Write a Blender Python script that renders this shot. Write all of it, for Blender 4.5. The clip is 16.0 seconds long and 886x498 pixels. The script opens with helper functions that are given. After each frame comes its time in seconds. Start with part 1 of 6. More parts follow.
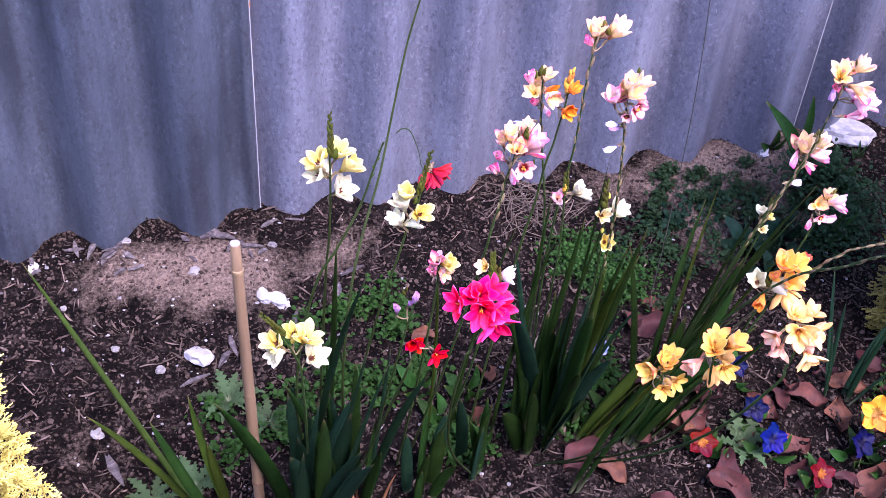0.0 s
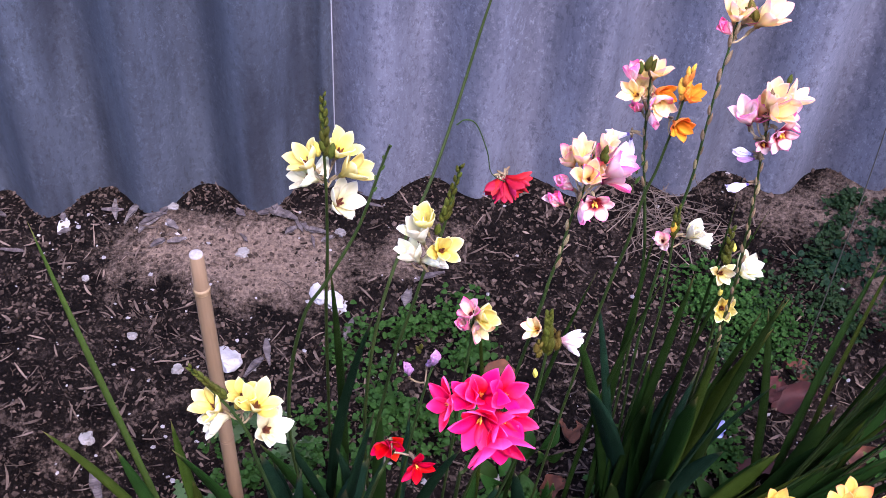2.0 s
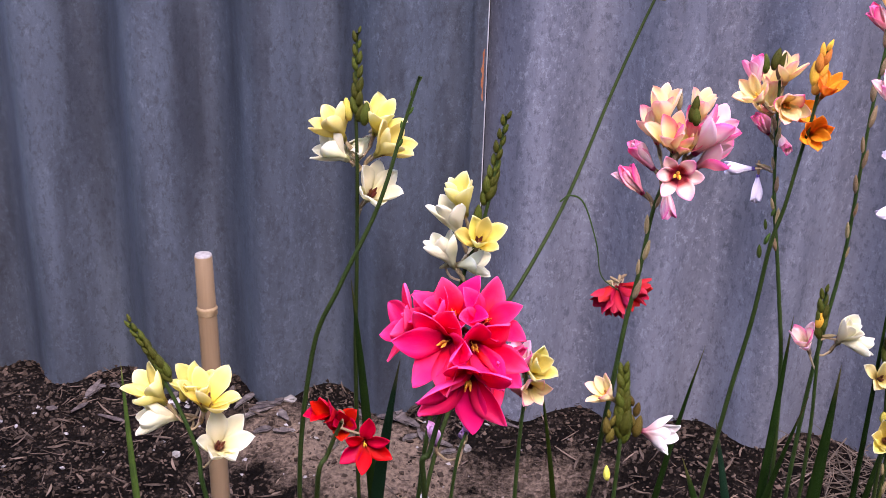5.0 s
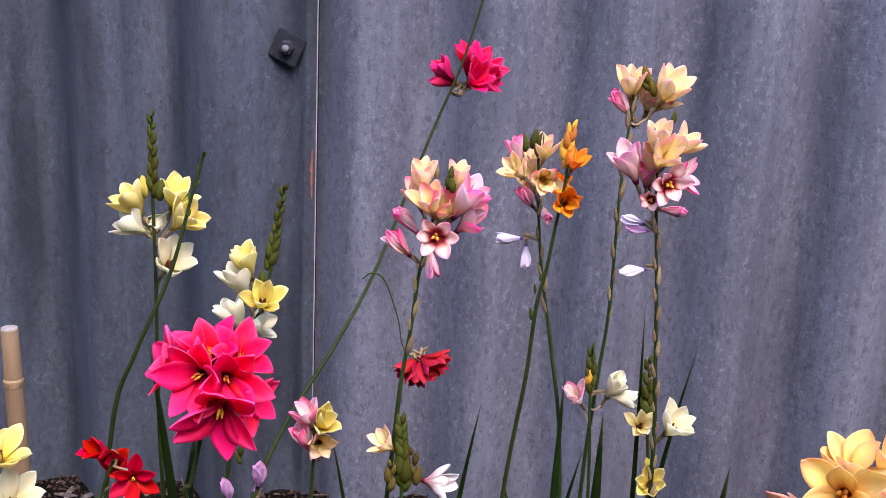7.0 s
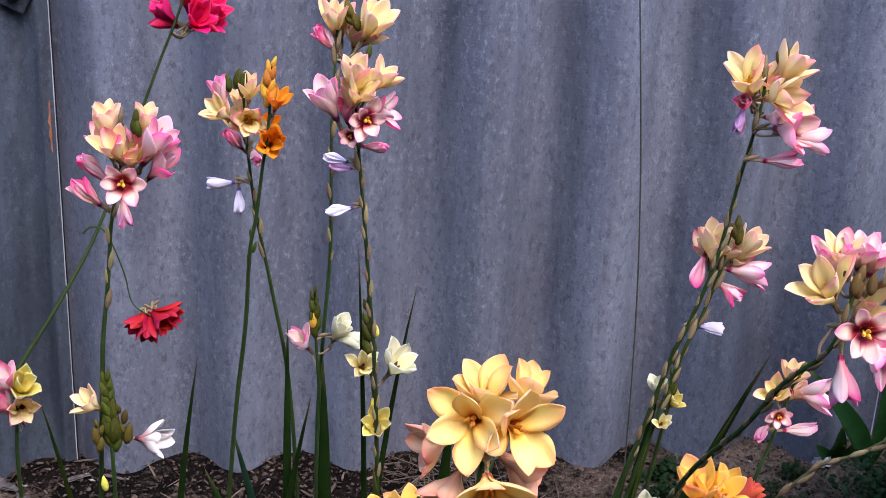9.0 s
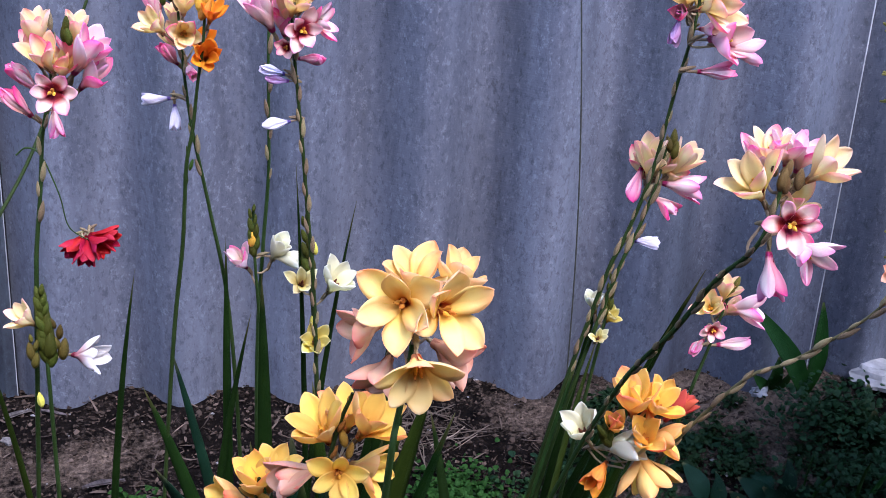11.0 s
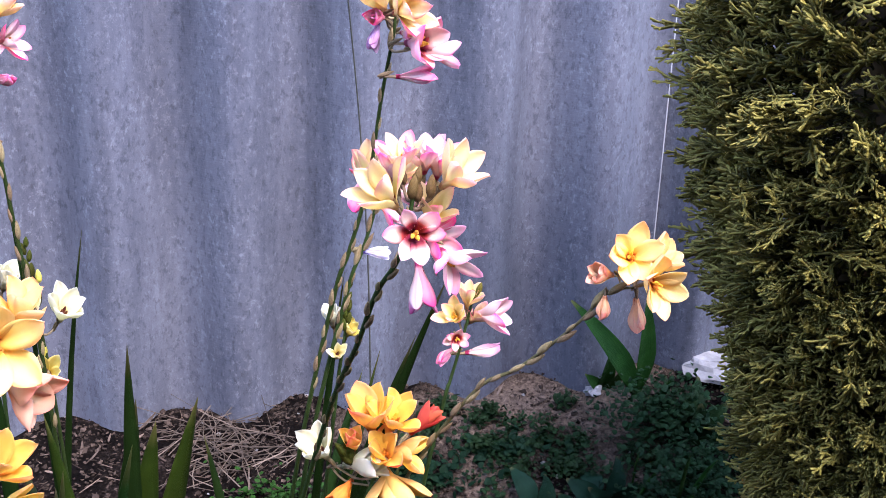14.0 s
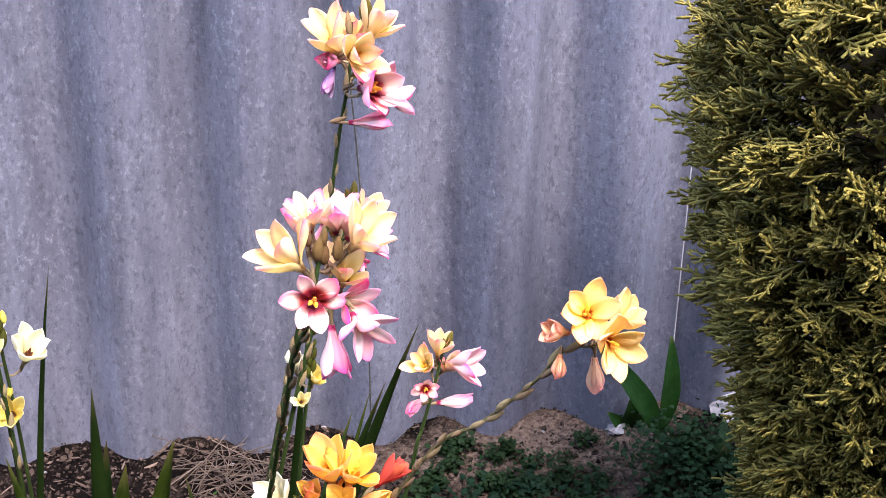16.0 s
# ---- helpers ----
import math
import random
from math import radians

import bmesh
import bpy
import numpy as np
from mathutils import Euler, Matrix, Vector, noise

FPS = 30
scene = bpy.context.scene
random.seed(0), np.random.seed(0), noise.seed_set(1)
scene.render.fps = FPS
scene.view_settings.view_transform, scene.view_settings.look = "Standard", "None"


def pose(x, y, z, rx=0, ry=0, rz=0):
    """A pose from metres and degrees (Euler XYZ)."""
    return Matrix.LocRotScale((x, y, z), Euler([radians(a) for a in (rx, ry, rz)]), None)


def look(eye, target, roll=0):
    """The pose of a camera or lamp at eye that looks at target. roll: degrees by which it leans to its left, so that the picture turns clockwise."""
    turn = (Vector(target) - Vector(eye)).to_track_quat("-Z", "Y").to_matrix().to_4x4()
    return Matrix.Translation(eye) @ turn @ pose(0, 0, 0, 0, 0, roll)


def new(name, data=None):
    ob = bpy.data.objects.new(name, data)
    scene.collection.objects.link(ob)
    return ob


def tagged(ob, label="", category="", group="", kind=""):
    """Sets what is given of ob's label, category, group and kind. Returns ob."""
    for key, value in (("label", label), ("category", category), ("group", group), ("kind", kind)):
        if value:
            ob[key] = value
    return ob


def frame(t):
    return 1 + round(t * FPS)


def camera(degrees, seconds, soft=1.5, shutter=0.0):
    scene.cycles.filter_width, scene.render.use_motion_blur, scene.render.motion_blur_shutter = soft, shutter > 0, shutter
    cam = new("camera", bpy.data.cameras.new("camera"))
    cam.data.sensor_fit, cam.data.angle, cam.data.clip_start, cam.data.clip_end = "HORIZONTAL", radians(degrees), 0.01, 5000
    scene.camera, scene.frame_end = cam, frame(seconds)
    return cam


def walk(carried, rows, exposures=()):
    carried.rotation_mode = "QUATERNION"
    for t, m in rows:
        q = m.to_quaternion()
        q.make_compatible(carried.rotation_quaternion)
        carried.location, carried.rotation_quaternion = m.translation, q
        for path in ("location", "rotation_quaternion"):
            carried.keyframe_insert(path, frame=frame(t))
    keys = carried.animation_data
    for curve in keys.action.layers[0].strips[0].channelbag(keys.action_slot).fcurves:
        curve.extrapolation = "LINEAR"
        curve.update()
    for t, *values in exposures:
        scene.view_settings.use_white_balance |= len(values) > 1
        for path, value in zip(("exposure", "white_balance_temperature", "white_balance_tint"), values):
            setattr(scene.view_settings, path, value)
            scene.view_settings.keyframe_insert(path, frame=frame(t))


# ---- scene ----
cam = camera(42.0, 16.0, soft=0.8)
PATH = [
    (0, (-0.162, -1.577, 1.291), (0.294, -0.137, -0.02), 4.5),
    (0.5, (-0.168, -1.459, 1.266), (0.357, -0.072, -0.076), 5.4),
    (1, (-0.119, -1.388, 1.226), (0.324, 0.022, -0.121), 4.1),
    (1.5, (0.0, -1.318, 1.171), (0.223, 0.108, -0.214), 3.3),
    (2, (0.047, -1.28, 1.109), (0.175, 0.158, -0.275), 3.4),
    (2.5, (0.051, -1.233, 1.071), (0.221, 0.183, -0.331), 5.0),
    (3, (0.095, -1.216, 1.039), (0.186, 0.194, -0.377), 2.9),
    (3.2, (0.129, -1.213, 1.023), (0.1, 0.203, -0.389), 2.4),
    (5.3, (0.209, -1.285, 0.741), (-0.14, 0.553, 0.034), 2.0),
    (5.5, (0.219, -1.295, 0.737), (-0.118, 0.556, 0.056), 2.1),
    (6, (0.237, -1.306, 0.745), (-0.05, 0.578, 0.136), 2.6),
    (6.5, (0.261, -1.317, 0.743), (0.056, 0.583, 0.153), 3.2),
    (7, (0.275, -1.33, 0.751), (0.107, 0.578, 0.176), 2.7),
    (7.5, (0.278, -1.33, 0.742), (0.176, 0.583, 0.168), 3.4),
    (8, (0.281, -1.33, 0.753), (0.276, 0.586, 0.177), 4.0),
    (8.5, (0.328, -1.314, 0.74), (0.413, 0.598, 0.16), 3.1),
    (9, (0.349, -1.312, 0.744), (0.493, 0.575, 0.099), 2.7),
    (9.5, (0.351, -1.316, 0.729), (0.528, 0.559, 0.056), 2.9),
    (9.7, (0.351, -1.316, 0.723), (0.537, 0.554, 0.039), 2.9),
    (11.8, (0.375, -1.333, 0.718), (0.667, 0.503, -0.019), 3.6),
    (12, (0.385, -1.337, 0.713), (0.699, 0.493, -0.031), 3.5),
    (12.5, (0.408, -1.347, 0.707), (0.779, 0.476, -0.026), 3.5),
    (13, (0.444, -1.349, 0.712), (0.865, 0.462, -0.025), 3.7),
    (13.5, (0.464, -1.335, 0.714), (0.86, 0.485, -0.015), 3.0),
    (14, (0.488, -1.318, 0.723), (0.848, 0.521, 0.024), 2.0),
    (14.5, (0.499, -1.302, 0.729), (0.833, 0.548, 0.045), 1.8),
    (15, (0.518, -1.297, 0.735), (0.861, 0.561, 0.081), 1.7),
    (15.5, (0.556, -1.311, 0.737), (0.867, 0.555, 0.088), 1.5),
    (16, (0.561, -1.298, 0.736), (0.793, 0.569, 0.058), 1.5),
]
walk(cam, [(t, look(eye, target, roll)) for t, eye, target, roll in PATH], [(0, 2.25, 5800, 46), (1, 2.10, 6000, 40), (2, 1.97, 5950, 38), (3, 1.88, 6050, 40), (5.5, 1.57, 6650, 31), (8, 1.35, 6650, 26), (9.5, 1.30, 6050, 18), (12.5, 1.78, 5600, 26), (14, 2.06, 6050, 24), (16, 2.15, 6750, 25)])
SKY, SUN = 0.32, 2.4
BUSH = (-0.52, -0.66)
PITCH, SHEET = 0.146, 1.022

# ---------------------------------------------------------------- light
world = bpy.data.worlds.new("sky")
scene.world = world
world.use_nodes = True
wn = world.node_tree
sky = wn.nodes.new("ShaderNodeTexSky")
sky.sky_type = "NISHITA"
sky.sun_disc = False
sky.sun_elevation, sky.sun_rotation = radians(57), radians(156)
wn.nodes["Background"].inputs["Strength"].default_value = SKY
wn.links.new(sky.outputs[0], wn.nodes["Background"].inputs["Color"])
sun = new("sun", bpy.data.lights.new("sun", "SUN"))
sun.data.energy, sun.data.angle, sun.data.color = SUN, radians(34), (1.0, 0.93, 0.85)
sun.matrix_world = look((0.22, -0.50, 0.84), (0, 0, 0))


# ---------------------------------------------------------------- materials
def ramp(nt, stops, interp="LINEAR"):
    r = nt.nodes.new("ShaderNodeValToRGB")
    r.color_ramp.interpolation = interp
    el = r.color_ramp.elements
    while len(el) < len(stops):
        el.new(0.5)
    for e, (p, c) in zip(el, stops):
        e.position, e.color = p, (*c, 1)
    return r


def tex(nt, scale, detail=4.0, rough=0.6, space="Object", stretch=(1, 1, 1)):
    co = nt.nodes.new("ShaderNodeTexCoord")
    mp = nt.nodes.new("ShaderNodeMapping")
    mp.inputs["Scale"].default_value = stretch
    n = nt.nodes.new("ShaderNodeTexNoise")
    n.inputs["Scale"].default_value, n.inputs["Detail"].default_value, n.inputs["Roughness"].default_value = scale, detail, rough
    nt.links.new(co.outputs[space], mp.inputs["Vector"])
    nt.links.new(mp.outputs[0], n.inputs["Vector"])
    return n


def mix(nt, a, b, fac, mode="MIX"):
    m = nt.nodes.new("ShaderNodeMix")
    m.data_type, m.blend_type = "RGBA", mode
    for sock, v in ((m.inputs[0], fac), (m.inputs[6], a), (m.inputs[7], b)):
        if isinstance(v, bpy.types.NodeSocket):
            nt.links.new(v, sock)
        elif isinstance(v, (int, float)):
            sock.default_value = v
        else:
            sock.default_value = (*v, 1)
    return m.outputs[2]


def bump(nt, height, strength, distance):
    b = nt.nodes.new("ShaderNodeBump")
    b.inputs["Strength"].default_value, b.inputs["Distance"].default_value = strength, distance
    nt.links.new(height, b.inputs["Height"])
    return b.outputs[0]


def mat(name, rough=0.6):
    m = bpy.data.materials.new(name)
    m.use_nodes = True
    nt = m.node_tree
    p = nt.nodes["Principled BSDF"]
    p.inputs["Roughness"].default_value = rough
    p.inputs["Specular IOR Level"].default_value = 0.35
    return m, nt, p


def vary(nt, col, hue=0.02, val=0.3):
    """Shifts hue and value piece by piece."""
    oi = nt.nodes.new("ShaderNodeObjectInfo")
    hs = nt.nodes.new("ShaderNodeHueSaturation")
    a = nt.nodes.new("ShaderNodeMapRange")
    a.inputs[3].default_value, a.inputs[4].default_value = 0.5 - hue, 0.5 + hue
    b = nt.nodes.new("ShaderNodeMapRange")
    b.inputs[3].default_value, b.inputs[4].default_value = 1 - val, 1 + val * 0.5
    nt.links.new(oi.outputs["Random"], a.inputs[0])
    nt.links.new(oi.outputs["Random"], b.inputs[0])
    nt.links.new(a.outputs[0], hs.inputs["Hue"])
    nt.links.new(b.outputs[0], hs.inputs["Value"])
    nt.links.new(col, hs.inputs["Color"])
    return hs.outputs[0]


def thin(nt, p, col, amount):
    """Lets light through a petal or a leaf."""
    t = nt.nodes.new("ShaderNodeBsdfTranslucent")
    nt.links.new(col, t.inputs["Color"])
    s = nt.nodes.new("ShaderNodeMixShader")
    s.inputs[0].default_value = amount
    nt.links.new(p.outputs[0], s.inputs[1])
    nt.links.new(t.outputs[0], s.inputs[2])
    nt.links.new(s.outputs[0], nt.nodes["Material Output"].inputs["Surface"])


def uv(nt):
    u = nt.nodes.new("ShaderNodeUVMap")
    s = nt.nodes.new("ShaderNodeSeparateXYZ")
    nt.links.new(u.outputs[0], s.inputs[0])
    return s.outputs[0], s.outputs[1]


def petal_mat(name, eye, throat, body, tip, edge, edge_amount):
    """Colour runs from the eye along the petal to its tip, with a tinted rim and fine veins."""
    m, nt, p = mat(name, 0.45)
    u, v = uv(nt)
    r = 0.37 if name.startswith("pinkface_petal_in") else 0.09 if name.endswith("outside") else 0.18 if name.startswith(("apricot", "gold")) else 0.2
    tip = tuple(a * 0.65 + c * 0.35 for a, c in zip(tip, edge)) if edge_amount > 0.8 else tip
    along = ramp(nt, [(0.0, eye), (r, eye), (r + 0.06, throat), (max(0.60, r + 0.09), body), (0.80, body), (0.93, mid(body, tip)), (1.0, tip)])
    nt.links.new(v, along.inputs[0])
    rim = ramp(nt, [(0.0, (0.9, 0.9, 0.9)), (0.12, (0.5, 0.5, 0.5)), (0.36, (0, 0, 0)), (0.72, (0, 0, 0)), (0.93, (0.22, 0.22, 0.22)), (1.0, (0.45, 0.45, 0.45))])
    wob = nt.nodes.new("ShaderNodeMath")
    wob.operation = "MULTIPLY_ADD"
    wob.inputs[1].default_value = 0.22
    nt.links.new(tex(nt, 3.5, 3, 0.6, "UV", (1.2, 2.5, 1)).outputs[0], wob.inputs[0])
    nt.links.new(u, wob.inputs[2])
    shift = nt.nodes.new("ShaderNodeMath")
    shift.operation = "SUBTRACT"
    shift.inputs[1].default_value = 0.11
    nt.links.new(wob.outputs[0], shift.inputs[0])
    nt.links.new(shift.outputs[0], rim.inputs[0])
    k = nt.nodes.new("ShaderNodeMath")
    k.operation = "MULTIPLY"
    nt.links.new(rim.outputs[0], k.inputs[0])
    k2 = nt.nodes.new("ShaderNodeMath")
    k2.operation = "MULTIPLY_ADD"
    k2.inputs[1].default_value, k2.inputs[2].default_value = edge_amount * 1.5, edge_amount * 0.30
    who = nt.nodes.new("ShaderNodeObjectInfo")
    nt.links.new(who.outputs["Random"], k2.inputs[0])
    nt.links.new(k2.outputs[0], k.inputs[1])
    far = ramp(nt, [(0.32, (0, 0, 0)), (0.68, (1, 1, 1))])
    nt.links.new(v, far.inputs[0])
    c = mix(nt, along.outputs[0], edge, mix(nt, k.outputs[0], far.outputs[0], 1.0, "MULTIPLY"))
    blush = ramp(nt, [(0.70, (0, 0, 0)), (0.86, (0.35, 0.35, 0.35)), (1.0, (0.8, 0.8, 0.8))])
    nt.links.new(v, blush.inputs[0])
    c = mix(nt, c, edge, mix(nt, blush.outputs[0], k2.outputs[0], 1.0, "MULTIPLY"))
    if name.endswith("outside"):
        stripe = ramp(nt, [(0.36, (0, 0, 0)), (0.5, (1, 1, 1)), (0.64, (0, 0, 0))])
        nt.links.new(u, stripe.inputs[0])
        c = mix(nt, c, mix(nt, c, edge, 0.38 * edge_amount), stripe.outputs[0])
    vein = tex(nt, 7, 3, 0.6, "UV", (9, 0.6, 1))
    c = mix(nt, c, mix(nt, c, edge, 0.08), vein.outputs[0])
    c = vary(nt, c, 0.012, 0.12)
    nt.links.new(c, p.inputs["Base Color"])
    nt.links.new(bump(nt, vein.outputs[0], 0.35, 0.001), p.inputs["Normal"])
    p.inputs["Specular IOR Level"].default_value = 0.18
    thin(nt, p, c, 0.5)
    return m


def leaf_mat(name, dark, light, gloss=0.55, through_light=0.2):
    m, nt, p = mat(name, gloss)
    p.inputs["Specular IOR Level"].default_value = 0.07
    u, v = uv(nt)
    rib = tex(nt, 6, 3, 0.6, "UV", (14, 0.4, 1))
    blot = tex(nt, 35, 4, 0.6)
    c = ramp(nt, [(0.3, dark), (0.7, light)])
    nt.links.new(mix(nt, rib.outputs[0], blot.outputs[0], 0.5), c.inputs[0])
    c2 = ramp(nt, [(0.0, (0.5, 0.47, 0.3)), (0.12, (0, 0, 0)), (0.93, (0, 0, 0)), (1.0, (0.35, 0.24, 0.1))])
    nt.links.new(v, c2.inputs[0])
    col = vary(nt, mix(nt, c.outputs[0], c2.outputs[0], 0.22, "ADD"), 0.015, 0.3)
    nt.links.new(col, p.inputs["Base Color"])
    nt.links.new(bump(nt, rib.outputs[0], 0.5, 0.001), p.inputs["Normal"])
    thin(nt, p, col, through_light)
    return m


def plain_mat(name, a, b, scale, rough=0.7, height=0.4, island=False, hue=0.02, val=0.3, dist=0.002, stretch=(1, 1, 1)):
    m, nt, p = mat(name, rough)
    if rough > 0.84 or name.endswith(("bud", "bract")):
        p.inputs["Specular IOR Level"].default_value = 0.08
    n = tex(nt, scale, 5, 0.65, "Object", stretch)
    c = ramp(nt, [(0.3, a), (0.7, b)])
    nt.links.new(n.outputs[0], c.inputs[0])
    col = c.outputs[0]
    if island:
        g = nt.nodes.new("ShaderNodeNewGeometry")
        r = ramp(nt, [(0.0, a), (0.5, tuple(x * 0.8 + y * 0.2 for x, y in zip(a, b))), (0.85, mid(a, b)), (1.0, b)])
        nt.links.new(g.outputs["Random Per Island"], r.inputs[0])
        col = mix(nt, r.outputs[0], col, 0.35)
    else:
        col = vary(nt, col, hue, val)
    nt.links.new(col, p.inputs["Base Color"])
    nt.links.new(bump(nt, n.outputs[0], height, dist), p.inputs["Normal"])
    return m


def mid(a, b):
    return tuple((x + y) / 2 for x, y in zip(a, b))


def fence_mat(name, k, tint=(1, 1, 1)):
    """Weathered fibre cement; k scales how clean the sheet is."""
    m, nt, p = mat(name, 0.56)
    p.inputs["Specular IOR Level"].default_value = 0.5
    grain = tex(nt, 420, 3, 0.75)
    streak = tex(nt, 30, 6, 0.7, "Object", (1, 1, 0.10))
    cloud = tex(nt, 5, 4, 0.6, "Object", (1, 1, 0.5))
    weave = tex(nt, 120, 2, 0.5, "Object", (0.12, 0.12, 4))
    base = ramp(nt, [(0.34, (0.060 * k, 0.066 * k, 0.088 * k)), (0.5, (0.100 * k, 0.109 * k, 0.140 * k)), (0.68, (0.145 * k, 0.157 * k, 0.195 * k))])
    nt.links.new(mix(nt, streak.outputs[0], cloud.outputs[0], 0.45), base.inputs[0])
    c = base.outputs[0]
    patchy = ramp(nt, [(0.40, (0, 0, 0)), (0.62, (1, 1, 1))])
    nt.links.new(tex(nt, 24, 5, 0.7, "Object", (1, 1, 0.55)).outputs[0], patchy.inputs[0])
    spots = ramp(nt, [(0.52, (0, 0, 0)), (0.62, (0.62, 0.62, 0.62))])
    nt.links.new(tex(nt, 150, 5, 0.85, "Object", (1, 1, 0.75)).outputs[0], spots.inputs[0])
    c = mix(nt, c, (0.24 * k, 0.255 * k, 0.30 * k), mix(nt, spots.outputs[0], patchy.outputs[0], 0.7, "MULTIPLY"))
    pits = ramp(nt, [(0.38, (0.62, 0.62, 0.62)), (0.49, (0, 0, 0))])
    nt.links.new(tex(nt, 130, 5, 0.85, "Object", (1, 1, 0.6)).outputs[0], pits.inputs[0])
    c = mix(nt, c, (0.028 * k, 0.032 * k, 0.044 * k), pits.outputs[0])
    runs = ramp(nt, [(0.36, (0.42, 0.43, 0.46)), (0.50, (0.95, 0.95, 0.95)), (0.66, (1.18, 1.18, 1.18))])
    nt.links.new(tex(nt, 13, 4, 0.62, "Object", (1, 1, 0.16)).outputs[0], runs.inputs[0])
    c = mix(nt, c, runs.outputs[0], 0.9 if k < 0.6 else 0.5, "MULTIPLY")
    c = mix(nt, c, mix(nt, (0.66, 0.66, 0.66), (1.30, 1.30, 1.30), grain.outputs[0]), 0.32, "MULTIPLY")
    c = mix(nt, c, tint, 1.0, "MULTIPLY")
    nt.links.new(c, p.inputs["Base Color"])
    nt.links.new(bump(nt, mix(nt, weave.outputs[0], grain.outputs[0], 0.45), 0.35, 0.0012), p.inputs["Normal"])
    return m


def soil_mat():
    m, nt, p = mat("garden_soil", 1.0)
    p.inputs["Specular IOR Level"].default_value = 0.04
    at = nt.nodes.new("ShaderNodeAttribute")
    at.attribute_name = "sand"
    fine = tex(nt, 170, 6, 0.75)
    lump = tex(nt, 28, 5, 0.65)
    dark = ramp(nt, [(0.38, (0.0010, 0.0007, 0.0008)), (0.53, (0.0055, 0.0040, 0.0034)), (0.72, (0.0420, 0.0310, 0.0260))])
    nt.links.new(mix(nt, fine.outputs[0], lump.outputs[0], 0.5), dark.inputs[0])
    sand = ramp(nt, [(0.34, (0.0400, 0.0285, 0.0215)), (0.66, (0.1620, 0.1210, 0.0920))])
    nt.links.new(fine.outputs[0], sand.inputs[0])
    k = nt.nodes.new("ShaderNodeMath")
    k.operation = "MULTIPLY_ADD"
    k.inputs[1].default_value, k.inputs[2].default_value = 3.6, -1.8
    nt.links.new(mix(nt, fine.outputs[0], lump.outputs[0], 0.55), k.inputs[0])
    s = nt.nodes.new("ShaderNodeMath")
    s.operation, s.use_clamp = "ADD", True
    nt.links.new(at.outputs["Fac"], s.inputs[0])
    nt.links.new(k.outputs[0], s.inputs[1])
    c = mix(nt, dark.outputs[0], sand.outputs[0], s.outputs[0])
    nt.links.new(c, p.inputs["Base Color"])
    nt.links.new(bump(nt, mix(nt, fine.outputs[0], lump.outputs[0], 0.35), 1.0, 0.008), p.inputs["Normal"])
    return m


def conifer_mat(name, deep_shade, middle, young):
    """Young tips are golden; the darker inner and lower tones hold painted shade."""
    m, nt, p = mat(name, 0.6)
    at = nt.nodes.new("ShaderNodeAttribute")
    at.attribute_name = "growth_shade"
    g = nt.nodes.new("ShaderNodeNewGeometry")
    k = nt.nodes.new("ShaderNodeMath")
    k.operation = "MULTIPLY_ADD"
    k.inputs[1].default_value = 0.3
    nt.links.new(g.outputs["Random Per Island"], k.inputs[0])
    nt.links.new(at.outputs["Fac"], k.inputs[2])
    r = ramp(nt, [(0.2, deep_shade), (0.62, middle), (1.0, young)])
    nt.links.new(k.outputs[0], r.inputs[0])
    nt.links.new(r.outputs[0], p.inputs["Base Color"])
    thin(nt, p, r.outputs[0], 0.2)
    return m


M_FENCE, M_FENCE_DIRTY, M_SOIL = fence_mat("fibre_cement", 0.83), fence_mat("dirty_fibre_cement", 0.42, (0.86, 1.0, 1.04)), soil_mat()
M_LEAF = leaf_mat("sword_leaf", (0.0035, 0.0130, 0.0025), (0.0160, 0.0437, 0.0071))
M_LEAF_BLUE = leaf_mat("sword_leaf_bluish", (0.0032, 0.0130, 0.0067), (0.0113, 0.0386, 0.0189))
M_LEAF_OLIVE = leaf_mat("sword_leaf_olive", (0.0106, 0.0214, 0.0027), (0.0347, 0.0586, 0.0068))
M_LEAF_DRY = leaf_mat("withered_leaf", (0.1680, 0.0672, 0.0336), (0.2822, 0.1478, 0.0672), 0.8)
M_STEM = leaf_mat("green_stem", (0.0134, 0.0296, 0.0067), (0.0370, 0.0605, 0.0161), 0.5, 0.05)
M_STEM_KNOB = leaf_mat("knobbly_stem", (0.0470, 0.0504, 0.0175), (0.1277, 0.1075, 0.0538), 0.6, 0.05)
M_WEED = leaf_mat("weed_leaf", (0.0054, 0.0242, 0.0040), (0.0242, 0.0706, 0.0121), 0.55, 0.2)
M_WEED_DARK = leaf_mat("broad_weed_leaf", (0.0050, 0.0172, 0.0071), (0.0189, 0.0496, 0.0164), 0.45, 0.2)
M_STAKE = plain_mat("bamboo", (0.1344, 0.0874, 0.0470), (0.2142, 0.1470, 0.0840), 60, 0.55, 0.2, stretch=(1, 1, 0.06))
M_STAKE_NODE = plain_mat("bamboo_joint", (0.1344, 0.0806, 0.0378), (0.2856, 0.2016, 0.1092), 80, 0.6)
M_SHRED = plain_mat("shredded_bark", (0.0080, 0.0054, 0.0045), (0.1596, 0.1185, 0.0919), 70, 0.9, 0.5, island=True)
M_STONE = plain_mat("pale_stone", (0.1680, 0.1638, 0.1638), (0.3276, 0.3234, 0.3234), 40, 0.85, 0.5, dist=0.004, val=0.15)
M_MULCH = plain_mat("bark_mulch", (0.0010, 0.0007, 0.0006), (0.1000, 0.0720, 0.0560), 70, 0.95, 0.5, island=True)
M_PEBBLE = plain_mat("dusty_pebble", (0.0900, 0.0840, 0.0780), (0.2100, 0.1980, 0.1880), 50, 0.9, 0.5, dist=0.004)
